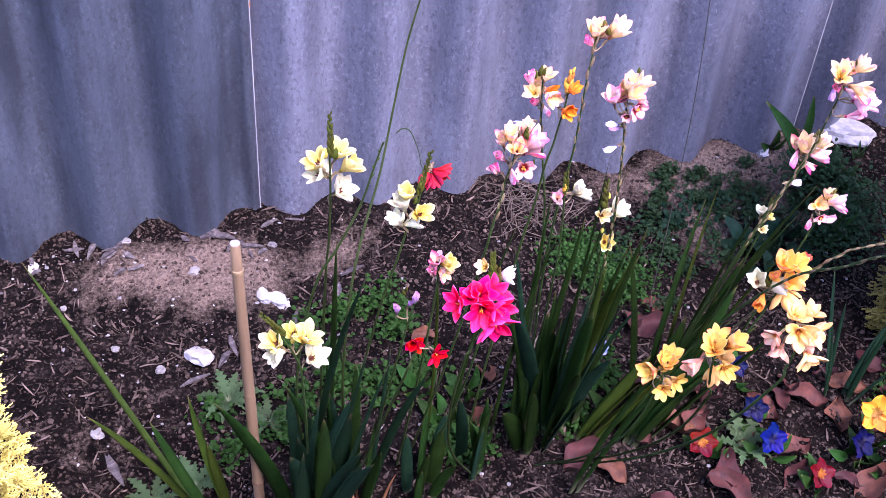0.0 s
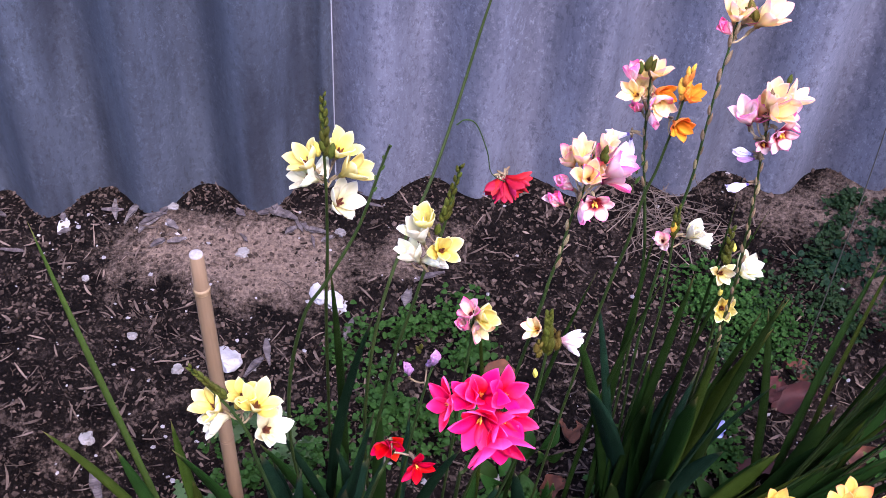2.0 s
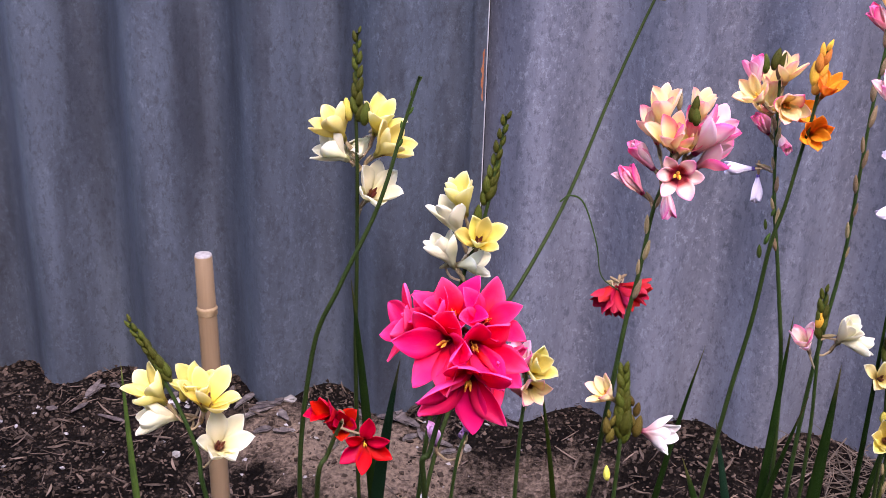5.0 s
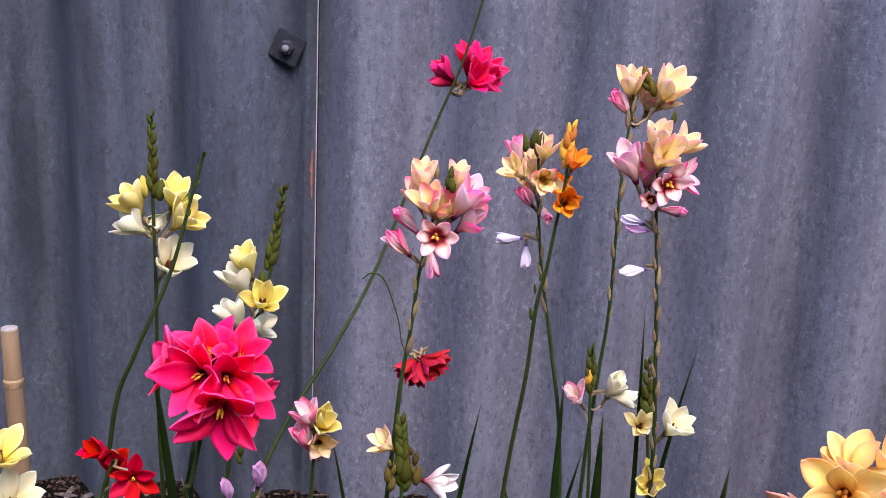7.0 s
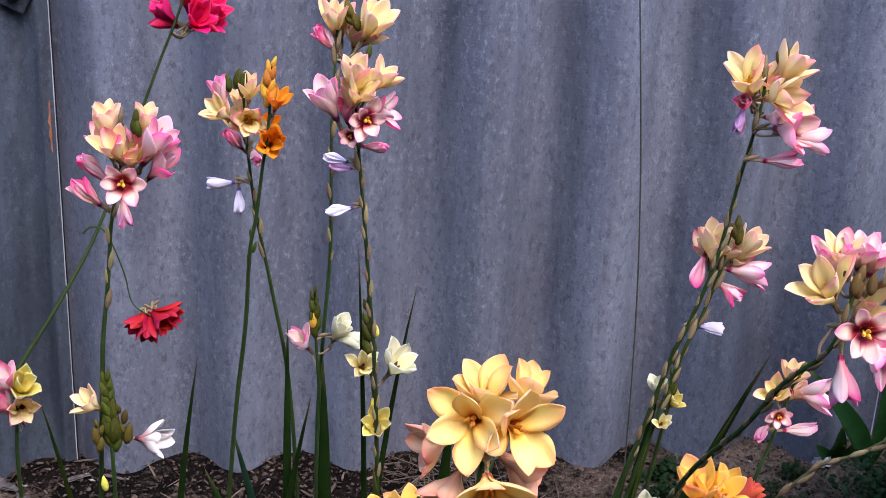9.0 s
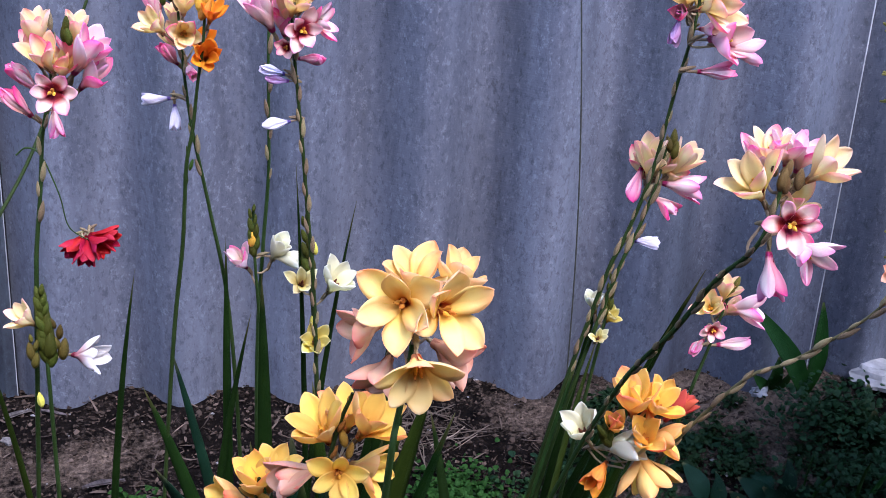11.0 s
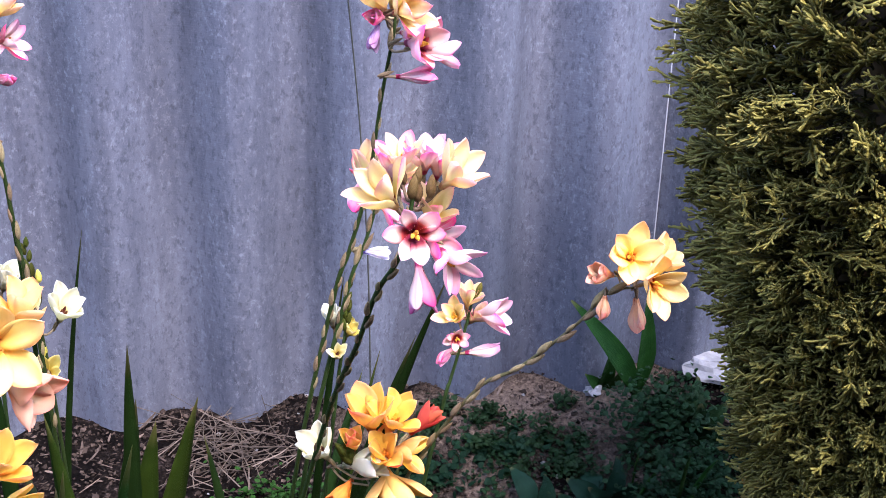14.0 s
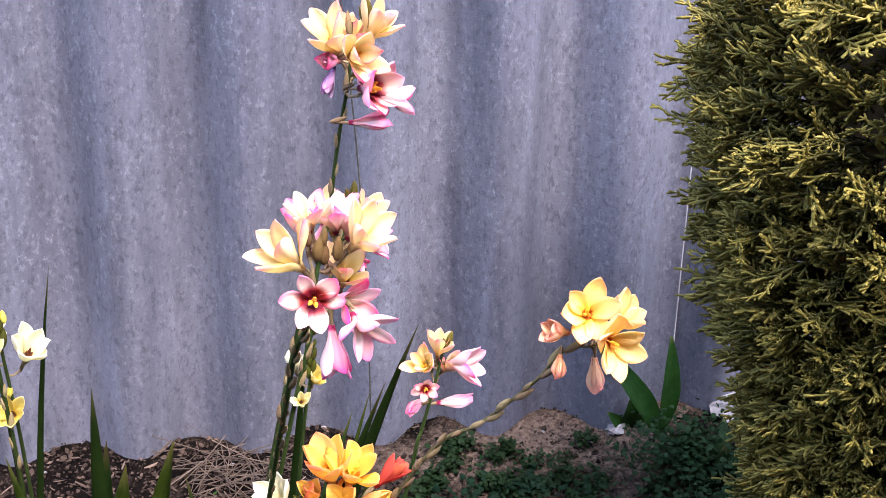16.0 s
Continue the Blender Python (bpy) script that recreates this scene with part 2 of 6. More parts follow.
M_GRIT = plain_mat("white_grit", (0.0840, 0.0798, 0.0798), (0.2856, 0.2730, 0.2688), 90, 0.8, 0.4, island=True)
M_CHIP = plain_mat("grey_wood_chip", (0.0252, 0.0211, 0.0207), (0.1092, 0.0922, 0.0887), 60, 0.9, 0.6, stretch=(4, 0.5, 1))
M_STRAW = plain_mat("dry_straw", (0.0336, 0.0255, 0.0202), (0.1613, 0.1277, 0.1008), 60, 0.85, 0.3, island=True)
M_DEADLEAF = plain_mat("fallen_leaf", (0.0227, 0.0047, 0.0029), (0.0907, 0.0234, 0.0126), 45, 0.8, 0.6, val=0.5)
# Pale rim strip: the light caught along the lapped edge, put into colour.
M_EDGE = plain_mat("highlight_sheet_edge", (0.22, 0.23, 0.25), (0.42, 0.44, 0.47), 60, 0.8, 0.4, stretch=(1, 1, 0.2))
# Cut end coloured dark in place of the shadow line at the lap.
M_CUT = plain_mat("gap_shade_cut_end", (0.006, 0.006, 0.009), (0.03, 0.03, 0.036), 90, 0.9, 0.4)
M_METAL = plain_mat("dull_bolt_steel", (0.0091, 0.0106, 0.0161), (0.0252, 0.0282, 0.0403), 120, 0.5, 0.4)
M_BOLT_END = plain_mat("bare_bolt_end", (0.0739, 0.0739, 0.0832), (0.1386, 0.1386, 0.1525), 200, 0.5, 0.3)
M_SAWN = plain_mat("sawn_bamboo_end", (0.1260, 0.1134, 0.1050), (0.2184, 0.2016, 0.1932), 300, 0.8, 0.4)
M_RUST = plain_mat("rust_stain", (0.1680, 0.0504, 0.0252), (0.2856, 0.1092, 0.0588), 120, 0.9)
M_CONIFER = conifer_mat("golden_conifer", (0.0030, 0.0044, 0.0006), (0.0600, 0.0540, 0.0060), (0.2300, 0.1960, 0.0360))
# The same golden foliage, with bright light put into its colours.
M_CONIFER_LIT = conifer_mat("sunlit_golden_conifer", (0.10, 0.09, 0.015), (0.42, 0.35, 0.06), (0.80, 0.68, 0.17))
M_UNSEEN_WALL = plain_mat("unseen_wall_render", (0.13, 0.115, 0.10), (0.22, 0.20, 0.175), 14, 0.9, 0.4)
M_TUBE = leaf_mat("pale_flower_tube", (0.16, 0.12, 0.06), (0.38, 0.28, 0.18), 0.6, 0.1)
M_BARK = plain_mat("twig_bark", (0.05, 0.035, 0.022), (0.13, 0.09, 0.055), 60, 0.9)
M_STAMEN = plain_mat("orange_stamen", (0.80, 0.30, 0.02), (0.95, 0.58, 0.08), 200, 0.6)
M_STAMEN_DARK = plain_mat("dark_stamen", (0.10, 0.02, 0.015), (0.25, 0.06, 0.03), 200, 0.6)
BUD = {
    "olive": plain_mat("olive_bud", (0.0131, 0.0246, 0.0033), (0.0738, 0.0779, 0.0098), 120, 0.5),
    "olivebrown": plain_mat("brown_green_bud", (0.022, 0.022, 0.004), (0.13, 0.095, 0.018), 120, 0.5),
    "green": plain_mat("green_bud", (0.0180, 0.0410, 0.0066), (0.0574, 0.0984, 0.0180), 120, 0.5),
    "yellowbud": plain_mat("yellow_bud", (0.3444, 0.3116, 0.0328), (0.5904, 0.5084, 0.0984), 120, 0.5),
    "orangebud": plain_mat("orange_bud", (0.3444, 0.1312, 0.0123), (0.5904, 0.2788, 0.0410), 120, 0.5),
    "brownbud": plain_mat("red_brown_bud", (0.1804, 0.0738, 0.0123), (0.3690, 0.1804, 0.0328), 120, 0.5),
    "tanbud": plain_mat("tan_bud", (0.050, 0.030, 0.009), (0.20, 0.13, 0.050), 120, 0.5),
    "bract": plain_mat("papery_bract", (0.0800, 0.0700, 0.0300), (0.3200, 0.2300, 0.1300), 120, 0.7),
}
_P = {  # inside: eye, throat, body, tip, rim colour, rim amount; outside: the same
    "yellow": (((0.3, 0.14, 0.02), (0.76, 0.612, 0.056), (0.824, 0.716, 0.175), (0.86, 0.796, 0.378), (0.9, 0.86, 0.6), 0.3),
        ((0.4, 0.36, 0.05), (0.752, 0.632, 0.103), (0.82, 0.736, 0.226), (0.86, 0.796, 0.418), (0.9, 0.86, 0.62), 0.3)),
    "white": (((0.22, 0.07, 0.03), (0.74, 0.68, 0.32), (0.84, 0.81, 0.55), (0.86, 0.84, 0.68), (0.87, 0.86, 0.78), 0.3),
        ((0.42, 0.40, 0.18), (0.72, 0.69, 0.42), (0.84, 0.82, 0.60), (0.86, 0.85, 0.72), (0.87, 0.86, 0.78), 0.3)),
    "creameye": (((0.1, 0.02, 0.02), (0.7, 0.52, 0.1), (0.88, 0.8, 0.42), (0.92, 0.87, 0.62), (0.93, 0.9, 0.7), 0.3),
        ((0.5, 0.45, 0.12), (0.8, 0.72, 0.35), (0.88, 0.82, 0.52), (0.92, 0.88, 0.66), (0.93, 0.9, 0.7), 0.3)),
    "hot": (((0.3, 0.0, 0.008), (0.70, 0.0, 0.02), (0.99, 0.006, 0.115), (0.99, 0.030, 0.24), (0.99, 0.12, 0.36), 0.45),
        ((0.6, 0.005, 0.05), (0.92, 0.010, 0.13), (0.99, 0.040, 0.25), (0.99, 0.09, 0.34), (0.99, 0.18, 0.44), 0.5)),
    "red": (((0.24, 0.0, 0.0), (0.5, 0.001, 0.008), (0.66, 0.001, 0.02), (0.72, 0.003, 0.03), (0.76, 0.016, 0.05), 0.3),
        ((0.26, 0.0, 0.0), (0.48, 0.001, 0.012), (0.62, 0.002, 0.024), (0.68, 0.005, 0.035), (0.74, 0.025, 0.06), 0.5)),
    "darkred": (((0.25, 0.0, 0.01), (0.52, 0.004, 0.02), (0.6, 0.008, 0.035), (0.64, 0.016, 0.05), (0.64, 0.04, 0.08), 0.4),
        ((0.25, 0.0, 0.01), (0.46, 0.006, 0.025), (0.54, 0.014, 0.045), (0.58, 0.025, 0.06), (0.6, 0.06, 0.1), 0.4)),
    "magenta": (((0.5, 0.0, 0.05), (0.78, 0.004, 0.085), (0.90, 0.012, 0.15), (0.92, 0.028, 0.21), (0.92, 0.08, 0.30), 0.5),
        ((0.5, 0.01, 0.07), (0.76, 0.014, 0.12), (0.88, 0.028, 0.18), (0.90, 0.06, 0.25), (0.90, 0.11, 0.33), 0.5)),
    "pink": (((0.34, 0.01, 0.03), (0.956, 0.666, 0.458), (0.966, 0.67, 0.638), (0.956, 0.466, 0.606), (0.863, 0.099, 0.386), 0.8),
        ((0.45, 0.05, 0.14), (0.942, 0.395, 0.478), (0.962, 0.526, 0.618), (0.942, 0.355, 0.546), (0.843, 0.077, 0.355), 0.9)),
    "pinkwhite": (((0.3, 0.02, 0.03), (0.957, 0.83, 0.545), (0.968, 0.897, 0.773), (0.968, 0.827, 0.82), (0.892, 0.206, 0.506), 0.7),
        ((0.5, 0.04, 0.16), (0.947, 0.635, 0.62), (0.968, 0.865, 0.811), (0.968, 0.762, 0.8), (0.872, 0.135, 0.446), 0.75)),
    "pinkface": (((0.2, 0.006, 0.005), (0.437, 0.049, 0.042), (0.962, 0.788, 0.63), (0.968, 0.799, 0.735), (0.892, 0.163, 0.446), 0.6),
        ((0.3, 0.05, 0.1), (0.938, 0.53, 0.552), (0.959, 0.705, 0.709), (0.959, 0.648, 0.716), (0.872, 0.123, 0.426), 0.7)),
    "pinkcream": (((0.3, 0.03, 0.03), (0.958, 0.754, 0.231), (0.972, 0.900, 0.58), (0.969, 0.887, 0.654), (0.892, 0.119, 0.35), 0.64),
        ((0.8, 0.3, 0.26), (0.954, 0.765, 0.385), (0.970, 0.885, 0.64), (0.966, 0.77, 0.654), (0.892, 0.087, 0.338), 0.68)),
    "cream": (((0.28, 0.04, 0.02), (0.960, 0.790, 0.230), (0.975, 0.910, 0.470), (0.969, 0.914, 0.629), (0.912, 0.27, 0.344), 0.34),
        ((0.883, 0.558, 0.206), (0.964, 0.820, 0.360), (0.975, 0.910, 0.540), (0.966, 0.901, 0.636), (0.892, 0.123, 0.31), 0.48)),
    "orange": (((0.4, 0.1, 0.01), (0.94, 0.38, 0.02), (0.96, 0.48, 0.03), (0.96, 0.56, 0.06), (0.9, 0.3, 0.03), 0.5),
        ((0.5, 0.1, 0.02), (0.9, 0.32, 0.03), (0.94, 0.46, 0.07), (0.95, 0.54, 0.1), (0.82, 0.15, 0.04), 0.8)),
    "gold": (((0.45, 0.08, 0.01), (0.951, 0.547, 0.066), (0.98, 0.780, 0.150), (0.98, 0.830, 0.270), (0.956, 0.541, 0.17), 0.4),
        ((0.7, 0.34, 0.07), (0.947, 0.616, 0.131), (0.968, 0.74, 0.242), (0.968, 0.778, 0.325), (0.912, 0.235, 0.099), 0.5)),
    "goldred": (((0.36, 0.04, 0.008), (0.93, 0.60, 0.09), (0.96, 0.76, 0.22), (0.96, 0.78, 0.32), (0.90, 0.28, 0.14), 0.7),
        ((0.6, 0.15, 0.06), (0.90, 0.46, 0.16), (0.94, 0.66, 0.26), (0.95, 0.70, 0.34), (0.86, 0.17, 0.11), 0.85)),
    "apricot": (((0.6, 0.11, 0.012), (0.96, 0.64, 0.10), (0.98, 0.860, 0.340), (0.98, 0.89, 0.47), (0.946, 0.441, 0.19), 0.658),
        ((0.6, 0.25, 0.12), (0.956, 0.718, 0.243), (0.966, 0.815, 0.366), (0.966, 0.81, 0.426), (0.926, 0.37, 0.23), 0.6)),
    "apricotpale": (((0.4, 0.12, 0.05), (0.95, 0.66, 0.32), (0.96, 0.74, 0.44), (0.96, 0.74, 0.48), (0.92, 0.34, 0.26), 0.7),
        ((0.8, 0.4, 0.2), (0.94, 0.6, 0.34), (0.95, 0.7, 0.44), (0.96, 0.7, 0.46), (0.92, 0.28, 0.24), 0.8)),
    "redbud": (((0.5, 0.05, 0.02), (0.7, 0.12, 0.05), (0.76, 0.18, 0.08), (0.8, 0.26, 0.12), (0.7, 0.08, 0.05), 0.5),
        ((0.5, 0.05, 0.02), (0.66, 0.1, 0.05), (0.72, 0.15, 0.08), (0.78, 0.22, 0.12), (0.7, 0.08, 0.05), 0.5)),
    "whitered": (((0.45, 0.02, 0.06), (0.88, 0.7, 0.66), (0.92, 0.88, 0.84), (0.93, 0.91, 0.88), (0.93, 0.9, 0.88), 0.3),
        ((0.42, 0.01, 0.04), (0.72, 0.25, 0.28), (0.92, 0.86, 0.82), (0.93, 0.9, 0.86), (0.93, 0.9, 0.88), 0.3)),
    "lilac": (((0.2, 0.05, 0.2), (0.7, 0.46, 0.7), (0.8, 0.6, 0.8), (0.84, 0.68, 0.84), (0.6, 0.2, 0.5), 0.5),
        ((0.16, 0.05, 0.22), (0.6, 0.34, 0.6), (0.78, 0.55, 0.76), (0.84, 0.66, 0.84), (0.6, 0.22, 0.5), 0.5)),
    "lilacwhite": (((0.1, 0.06, 0.3), (0.8, 0.76, 0.86), (0.9, 0.88, 0.93), (0.92, 0.9, 0.94), (0.7, 0.6, 0.8), 0.3),
        ((0.06, 0.04, 0.22), (0.74, 0.7, 0.84), (0.89, 0.87, 0.92), (0.92, 0.9, 0.94), (0.7, 0.6, 0.8), 0.3)),
}
PETAL = {k: (petal_mat(k + "_petal_inside", *a), petal_mat(k + "_petal_outside", *b)) for k, (a, b) in _P.items()}


# ---------------------------------------------------------------- mesh tools
def mesh(name, verts, faces, mats, uvs=None, fm=None, smooth=True):
    me = bpy.data.meshes.new(name)
    me.from_pydata([tuple(v) for v in verts], [], faces)
    for m in mats:
        me.materials.append(m)
    if uvs is not None:
        layer = me.uv_layers.new(name="UVMap")
        idx = np.empty(len(me.loops), dtype=np.int32)
        me.loops.foreach_get("vertex_index", idx)
        layer.data.foreach_set("uv", np.asarray(uvs, dtype=np.float32)[idx].ravel())
    if fm is not None:
        me.polygons.foreach_set("material_index", np.asarray(fm, dtype=np.int32))
    me.polygons.foreach_set("use_smooth", [smooth] * len(me.polygons))
    me.update()
    return me


def part(name, me, parent, label="", m=None):
    ob = new(name, me)
    ob.parent = parent
    if m is not None:
        ob.matrix_basis = m
    if label:
        ob["label"] = label
    return ob


def thing(name, label, category, at=(0, 0, 0), group="", kind=""):
    ob = new(name)
    ob.location = at
    ob.empty_display_size = 0.02
    return tagged(ob, label, category, group, kind)


def smooth_path(pts, n):
    """Catmull-Rom through the points."""
    p = [Vector(q) for q in pts]
    p = [p[0] * 2 - p[1]] + p + [p[-1] * 2 - p[-2]]
    out = []
    segs = len(p) - 3
    for i in range(segs):
        a, b, c, d = p[i:i + 4]
        for j in range(n):
            t = j / n
            out.append(0.5 * ((2 * b) + (c - a) * t + (2 * a - 5 * b + 4 * c - d) * t * t + (3 * b - a - 3 * c + d) * t ** 3))
    out.append(p[-2].copy())
    return out


def tube(pts, radii, sides=7):
    """A round stem along the points: vertices, faces and uvs."""
    V, F, U = [], [], []
    n = len(pts)
    ref = Vector((0.31, 0.9, 0.12))
    for i, q in enumerate(pts):
        d = (pts[min(i + 1, n - 1)] - pts[max(i - 1, 0)]).normalized()
        a = d.cross(ref).normalized()
        b = d.cross(a)
        for k in range(sides):
            w = 2 * math.pi * k / sides
            V.append(q + (a * math.cos(w) + b * math.sin(w)) * radii[i])
            U.append((k / sides, 0.2 + 0.6 * i / n))
    for i in range(n - 1):
        for k in range(sides):
            F.append((i * sides + k, i * sides + (k + 1) % sides, (i + 1) * sides + (k + 1) % sides, (i + 1) * sides + k))
    F.append(tuple(range(sides)))
    F.append(tuple(reversed(range((n - 1) * sides, n * sides))))
    return V, F, U


def join(*chunks):
    V, F, U = [], [], []
    for v, f, u in chunks:
        o = len(V)
        V += list(v)
        F += [tuple(i + o for i in q) for q in f]
        U += list(u)
    return V, F, U


def facing(az, el):
    """A direction: az 0 towards the path's side, 90 along the fence, el up."""
    a, e = radians(az), radians(el)
    return Vector((math.sin(a) * math.cos(e), -math.cos(a) * math.cos(e), math.sin(e)))


# outer and inner whorl of the two-toned flowers
MIXED = {"pinkcream": ("pinkcream", "cream"), "pink": ("pink", "pinkwhite"), "cream": ("cream", "cream"), "gold": ("gold", "gold"), "goldred": ("goldred", "gold")}
_petals, _hearts, _buds = {}, {}, {}


def petal_mesh(kind, op, whorl, variant):
    """One petal of length 1, base at the origin, flower axis z, leaning to +x. Two skins, inner and outer."""
    key = (kind, op, whorl, variant)
    if key in _petals:
        return _petals[key]
    rnd = random.Random(hash((round(op * 20), whorl, variant)) & 0xffff)
    theta = radians(op * 85) + rnd.uniform(-0.09, 0.09) - (0.06 if whorl else 0)
    nu, nv = 7, 10
    sharp = kind in ("hot", "red", "darkred", "magenta")
    wide = (0.242 if whorl == 0 else 0.215) * rnd.uniform(0.88, 1.06) * (1.24 if kind == "hot" else 1.16 if sharp else 1.16 if kind.startswith("apricot") else 1.02 if kind.startswith("gold") else 1.22 if kind == "pinkface" else 1.02 if kind in ("yellow", "white") else 0.88)
    rows = [1 - (1 - j / (nv - 1)) ** 1.75 for j in range(nv)]
    curl, twist = rnd.uniform(-0.35, 0.10) * (0.3 + op), rnd.uniform(-0.15, 0.15)
    flat = min(1, max(0, (op - 0.58) / 0.2)) * (0.6 if kind == "pinkface" else 1.0) if not sharp else 0.45
    cx, cz, centre = 0.03, 0.0, []
    for j in range(nv):
        s = rows[j]
        rise = min(1, 0.3 + 2.6 * s)
        goblet = theta * (1.25 * rise - 1.05 * max(0, s - 0.27))
        star = theta * min(1.0, 0.25 + 1.9 * s)
        ang = goblet * (1 - flat) + star * flat + curl * max(0, s - 0.5)
        centre.append((cx, cz, ang))
        ds = rows[min(j + 1, nv - 1)] - s
        cx += math.sin(ang) * ds
        cz += math.cos(ang) * ds
    V, U = [], []
    for skin in (0, 1):
        for j in range(nv):
            s = rows[j]
            grow = min(1, s / 0.66)
            fall = max(0, s - (0.50 if sharp else 0.60)) / (0.50 if sharp else 0.40)
            w = wide * (0.30 + 0.70 * grow * grow * (3 - 2 * grow)) * (1 - fall ** (1.6 if sharp else 2.1)) ** (0.76 if sharp else 0.60)
            x0, z0, ang = centre[j]
            nx, nz = -math.cos(ang), math.sin(ang)
            for i in range(nu):
                u = i / (nu - 1) * 2 - 1
                cup = 0.50 * w * u * u * (1.2 - 0.85 * flat) + 0.020 * math.sin(6 * s + 3 * u + variant)
                cup += -0.02 * (1 - abs(u)) * (1 if skin else 0)
                yy = u * w + twist * s * s * w
                V.append((x0 + nx * (cup - 0.006 * skin), yy, z0 + nz * (cup - 0.006 * skin)))
                U.append((i / (nu - 1), s))
    F, fm = [], []
    o = nu * nv
    for j in range(nv - 1):
        for i in range(nu - 1):
            a = j * nu + i
            F.append((a, a + 1, a + nu + 1, a + nu))
            fm.append(0)
            F.append((o + a + nu, o + a + nu + 1, o + a + 1, o + a))
            fm.append(1)
    rim = [i for i in range(nu)] + [j * nu + nu - 1 for j in range(1, nv)] + [(nv - 1) * nu + i for i in range(nu - 2, -1, -1)] + [j * nu for j in range(nv - 2, 0, -1)]
    for a, b in zip(rim, rim[1:] + rim[:1]):
        F.append((a, o + a, o + b, b))
        fm.append(1)
    me = mesh("petal", V, F, PETAL[kind], U, fm)
    _petals[key] = me
    return me


def heart_mesh(kind):
    """The green tube under a flower and its coloured throat."""
    if kind not in _hearts:
        prof = [(0.012, -0.34), (0.03, -0.3), (0.036, -0.1), (0.05, 0.0), (0.062, 0.06), (0.03, 0.09), (0.0, 0.1)]
        V, F, U, fm = [], [], [], []
        for r, z in prof:
            for k in range(8):
                a = k * math.pi / 4
                V.append((r * math.cos(a), r * math.sin(a), z))
                U.append((k / 8, 0.1))
        for i in range(len(prof) - 1):
            for k in range(8):
                F.append((i * 8 + k, i * 8 + (k + 1) % 8, i * 8 + 8 + (k + 1) % 8, i * 8 + 8 + k))
                fm.append(0 if i < 3 else 1)
        _hearts[kind] = mesh("flower", V, F, [M_TUBE, PETAL[kind][0]], U, fm)
    return _hearts[kind]


def stamen_mesh(dark):
    key = "stamen", dark
    if key not in _hearts:
        v, f, u = tube([Vector((0, 0, 0)), Vector((0.01, 0, 0.2)), Vector((0.035, 0, 0.34))], [0.012, 0.011, 0.012], 5)
        v2, f2, u2 = tube([Vector((0.03, 0, 0.27)), Vector((0.05, 0, 0.34)), Vector((0.075, 0, 0.46))], [0.018, 0.046, 0.016], 6)
        V, F, U = join((v, f, u), (v2, f2, u2))
        _hearts[key] = mesh("stamen", V, F, [M_STAMEN_DARK if dark else M_STAMEN], U)
    return _hearts[key]


def flower(parent, x, y, z, size, az, el, op, kind, rnd):
    if op < 0.56 and 22 <= el < 70 and kind not in ("hot", "red", "magenta", "darkred"):
        az, el, op = az * 1.12, min(74, el + 14), op * 0.94
    d = facing(az, el)
    base = Vector((x, y, z)) - d * size * 0.45 * math.cos(radians(op * 85))
    up = Vector((0, 0, 1)) if abs(d.z) < 0.95 else Vector((1, 0, 0))
    xa = up.cross(d).normalized()
    rot = Matrix((xa, d.cross(xa), d)).transposed().to_4x4()
    m = Matrix.Translation(base) @ rot @ Matrix.Rotation(rnd.uniform(0, 6.28), 4, "Z") @ Matrix.Diagonal((size, size, size, 1))
    f = part("flower", heart_mesh(kind), parent, "", m)
    op = round(max(0.05, op) * 20) / 20
    for k in range(6):
        q = Matrix.Rotation(radians(60 * k + rnd.uniform(-13, 13)), 4, "Z") @ Matrix.Rotation(rnd.uniform(-0.17, 0.17), 4, "Y")
        s = rnd.uniform(0.93, 1.06)
        tone = MIXED.get(kind, (kind, kind))[k % 2 if rnd.random() < 0.8 else 1]
        part("petal", petal_mesh(tone, op, k % 2, rnd.randrange(4)), f, "", q @ Matrix.Diagonal((s, s * rnd.uniform(0.94, 1.06), s, 1)))
    if op >= 0.4:
        for k in range(3):
            part("stamen", stamen_mesh(kind in ("white", "yellow", "creameye")), f, "", Matrix.Rotation(radians(120 * k + 20), 4, "Z") @ Matrix.Diagonal((1.5, 1.5, 1.15, 1)) if kind == "pinkface" else Matrix.Rotation(radians(120 * k + 20), 4, "Z") @ Matrix.Diagonal((0.62, 0.62, 0.9, 1) if kind in ("hot", "red", "magenta", "darkred") else (1, 1, 1, 1)))
    return base, d


def bud_mesh(kind):
    if kind not in _buds:
        prof = [(0.0, 0.0), (0.13, 0.05), (0.25, 0.25), (0.27, 0.48), (0.20, 0.72), (0.09, 0.92), (0.0, 1.0)]
        V, F, U = [], [], []
        for r, z in prof:
            for k in range(8):
                a = k * math.pi / 4
                V.append((r * math.cos(a) * (1 + 0.08 * (k % 2)) + 0.05 * z * z, r * math.sin(a), z))
                U.append((k / 8, z))
        for i in range(len(prof) - 1):
            for k in range(8):
                F.append((i * 8 + k, i * 8 + (k + 1) % 8, i * 8 + 8 + (k + 1) % 8, i * 8 + 8 + k))
        _buds[kind] = mesh("bud", V, F, [BUD[kind]], U)
    return _buds[kind]


def bud(parent, at, direction, size, kind, spin=0.0):
    slim = 0.46 if kind == "bract" else 0.6 if kind == "green" else 0.78
    q = direction.to_track_quat("Z", "Y").to_matrix().to_4x4()
    part("bud", bud_mesh(kind), parent, "", Matrix.Translation(at) @ q @ Matrix.Rotation(spin, 4, "Z") @ Matrix.Diagonal((size * slim, size * slim, size, 1)))


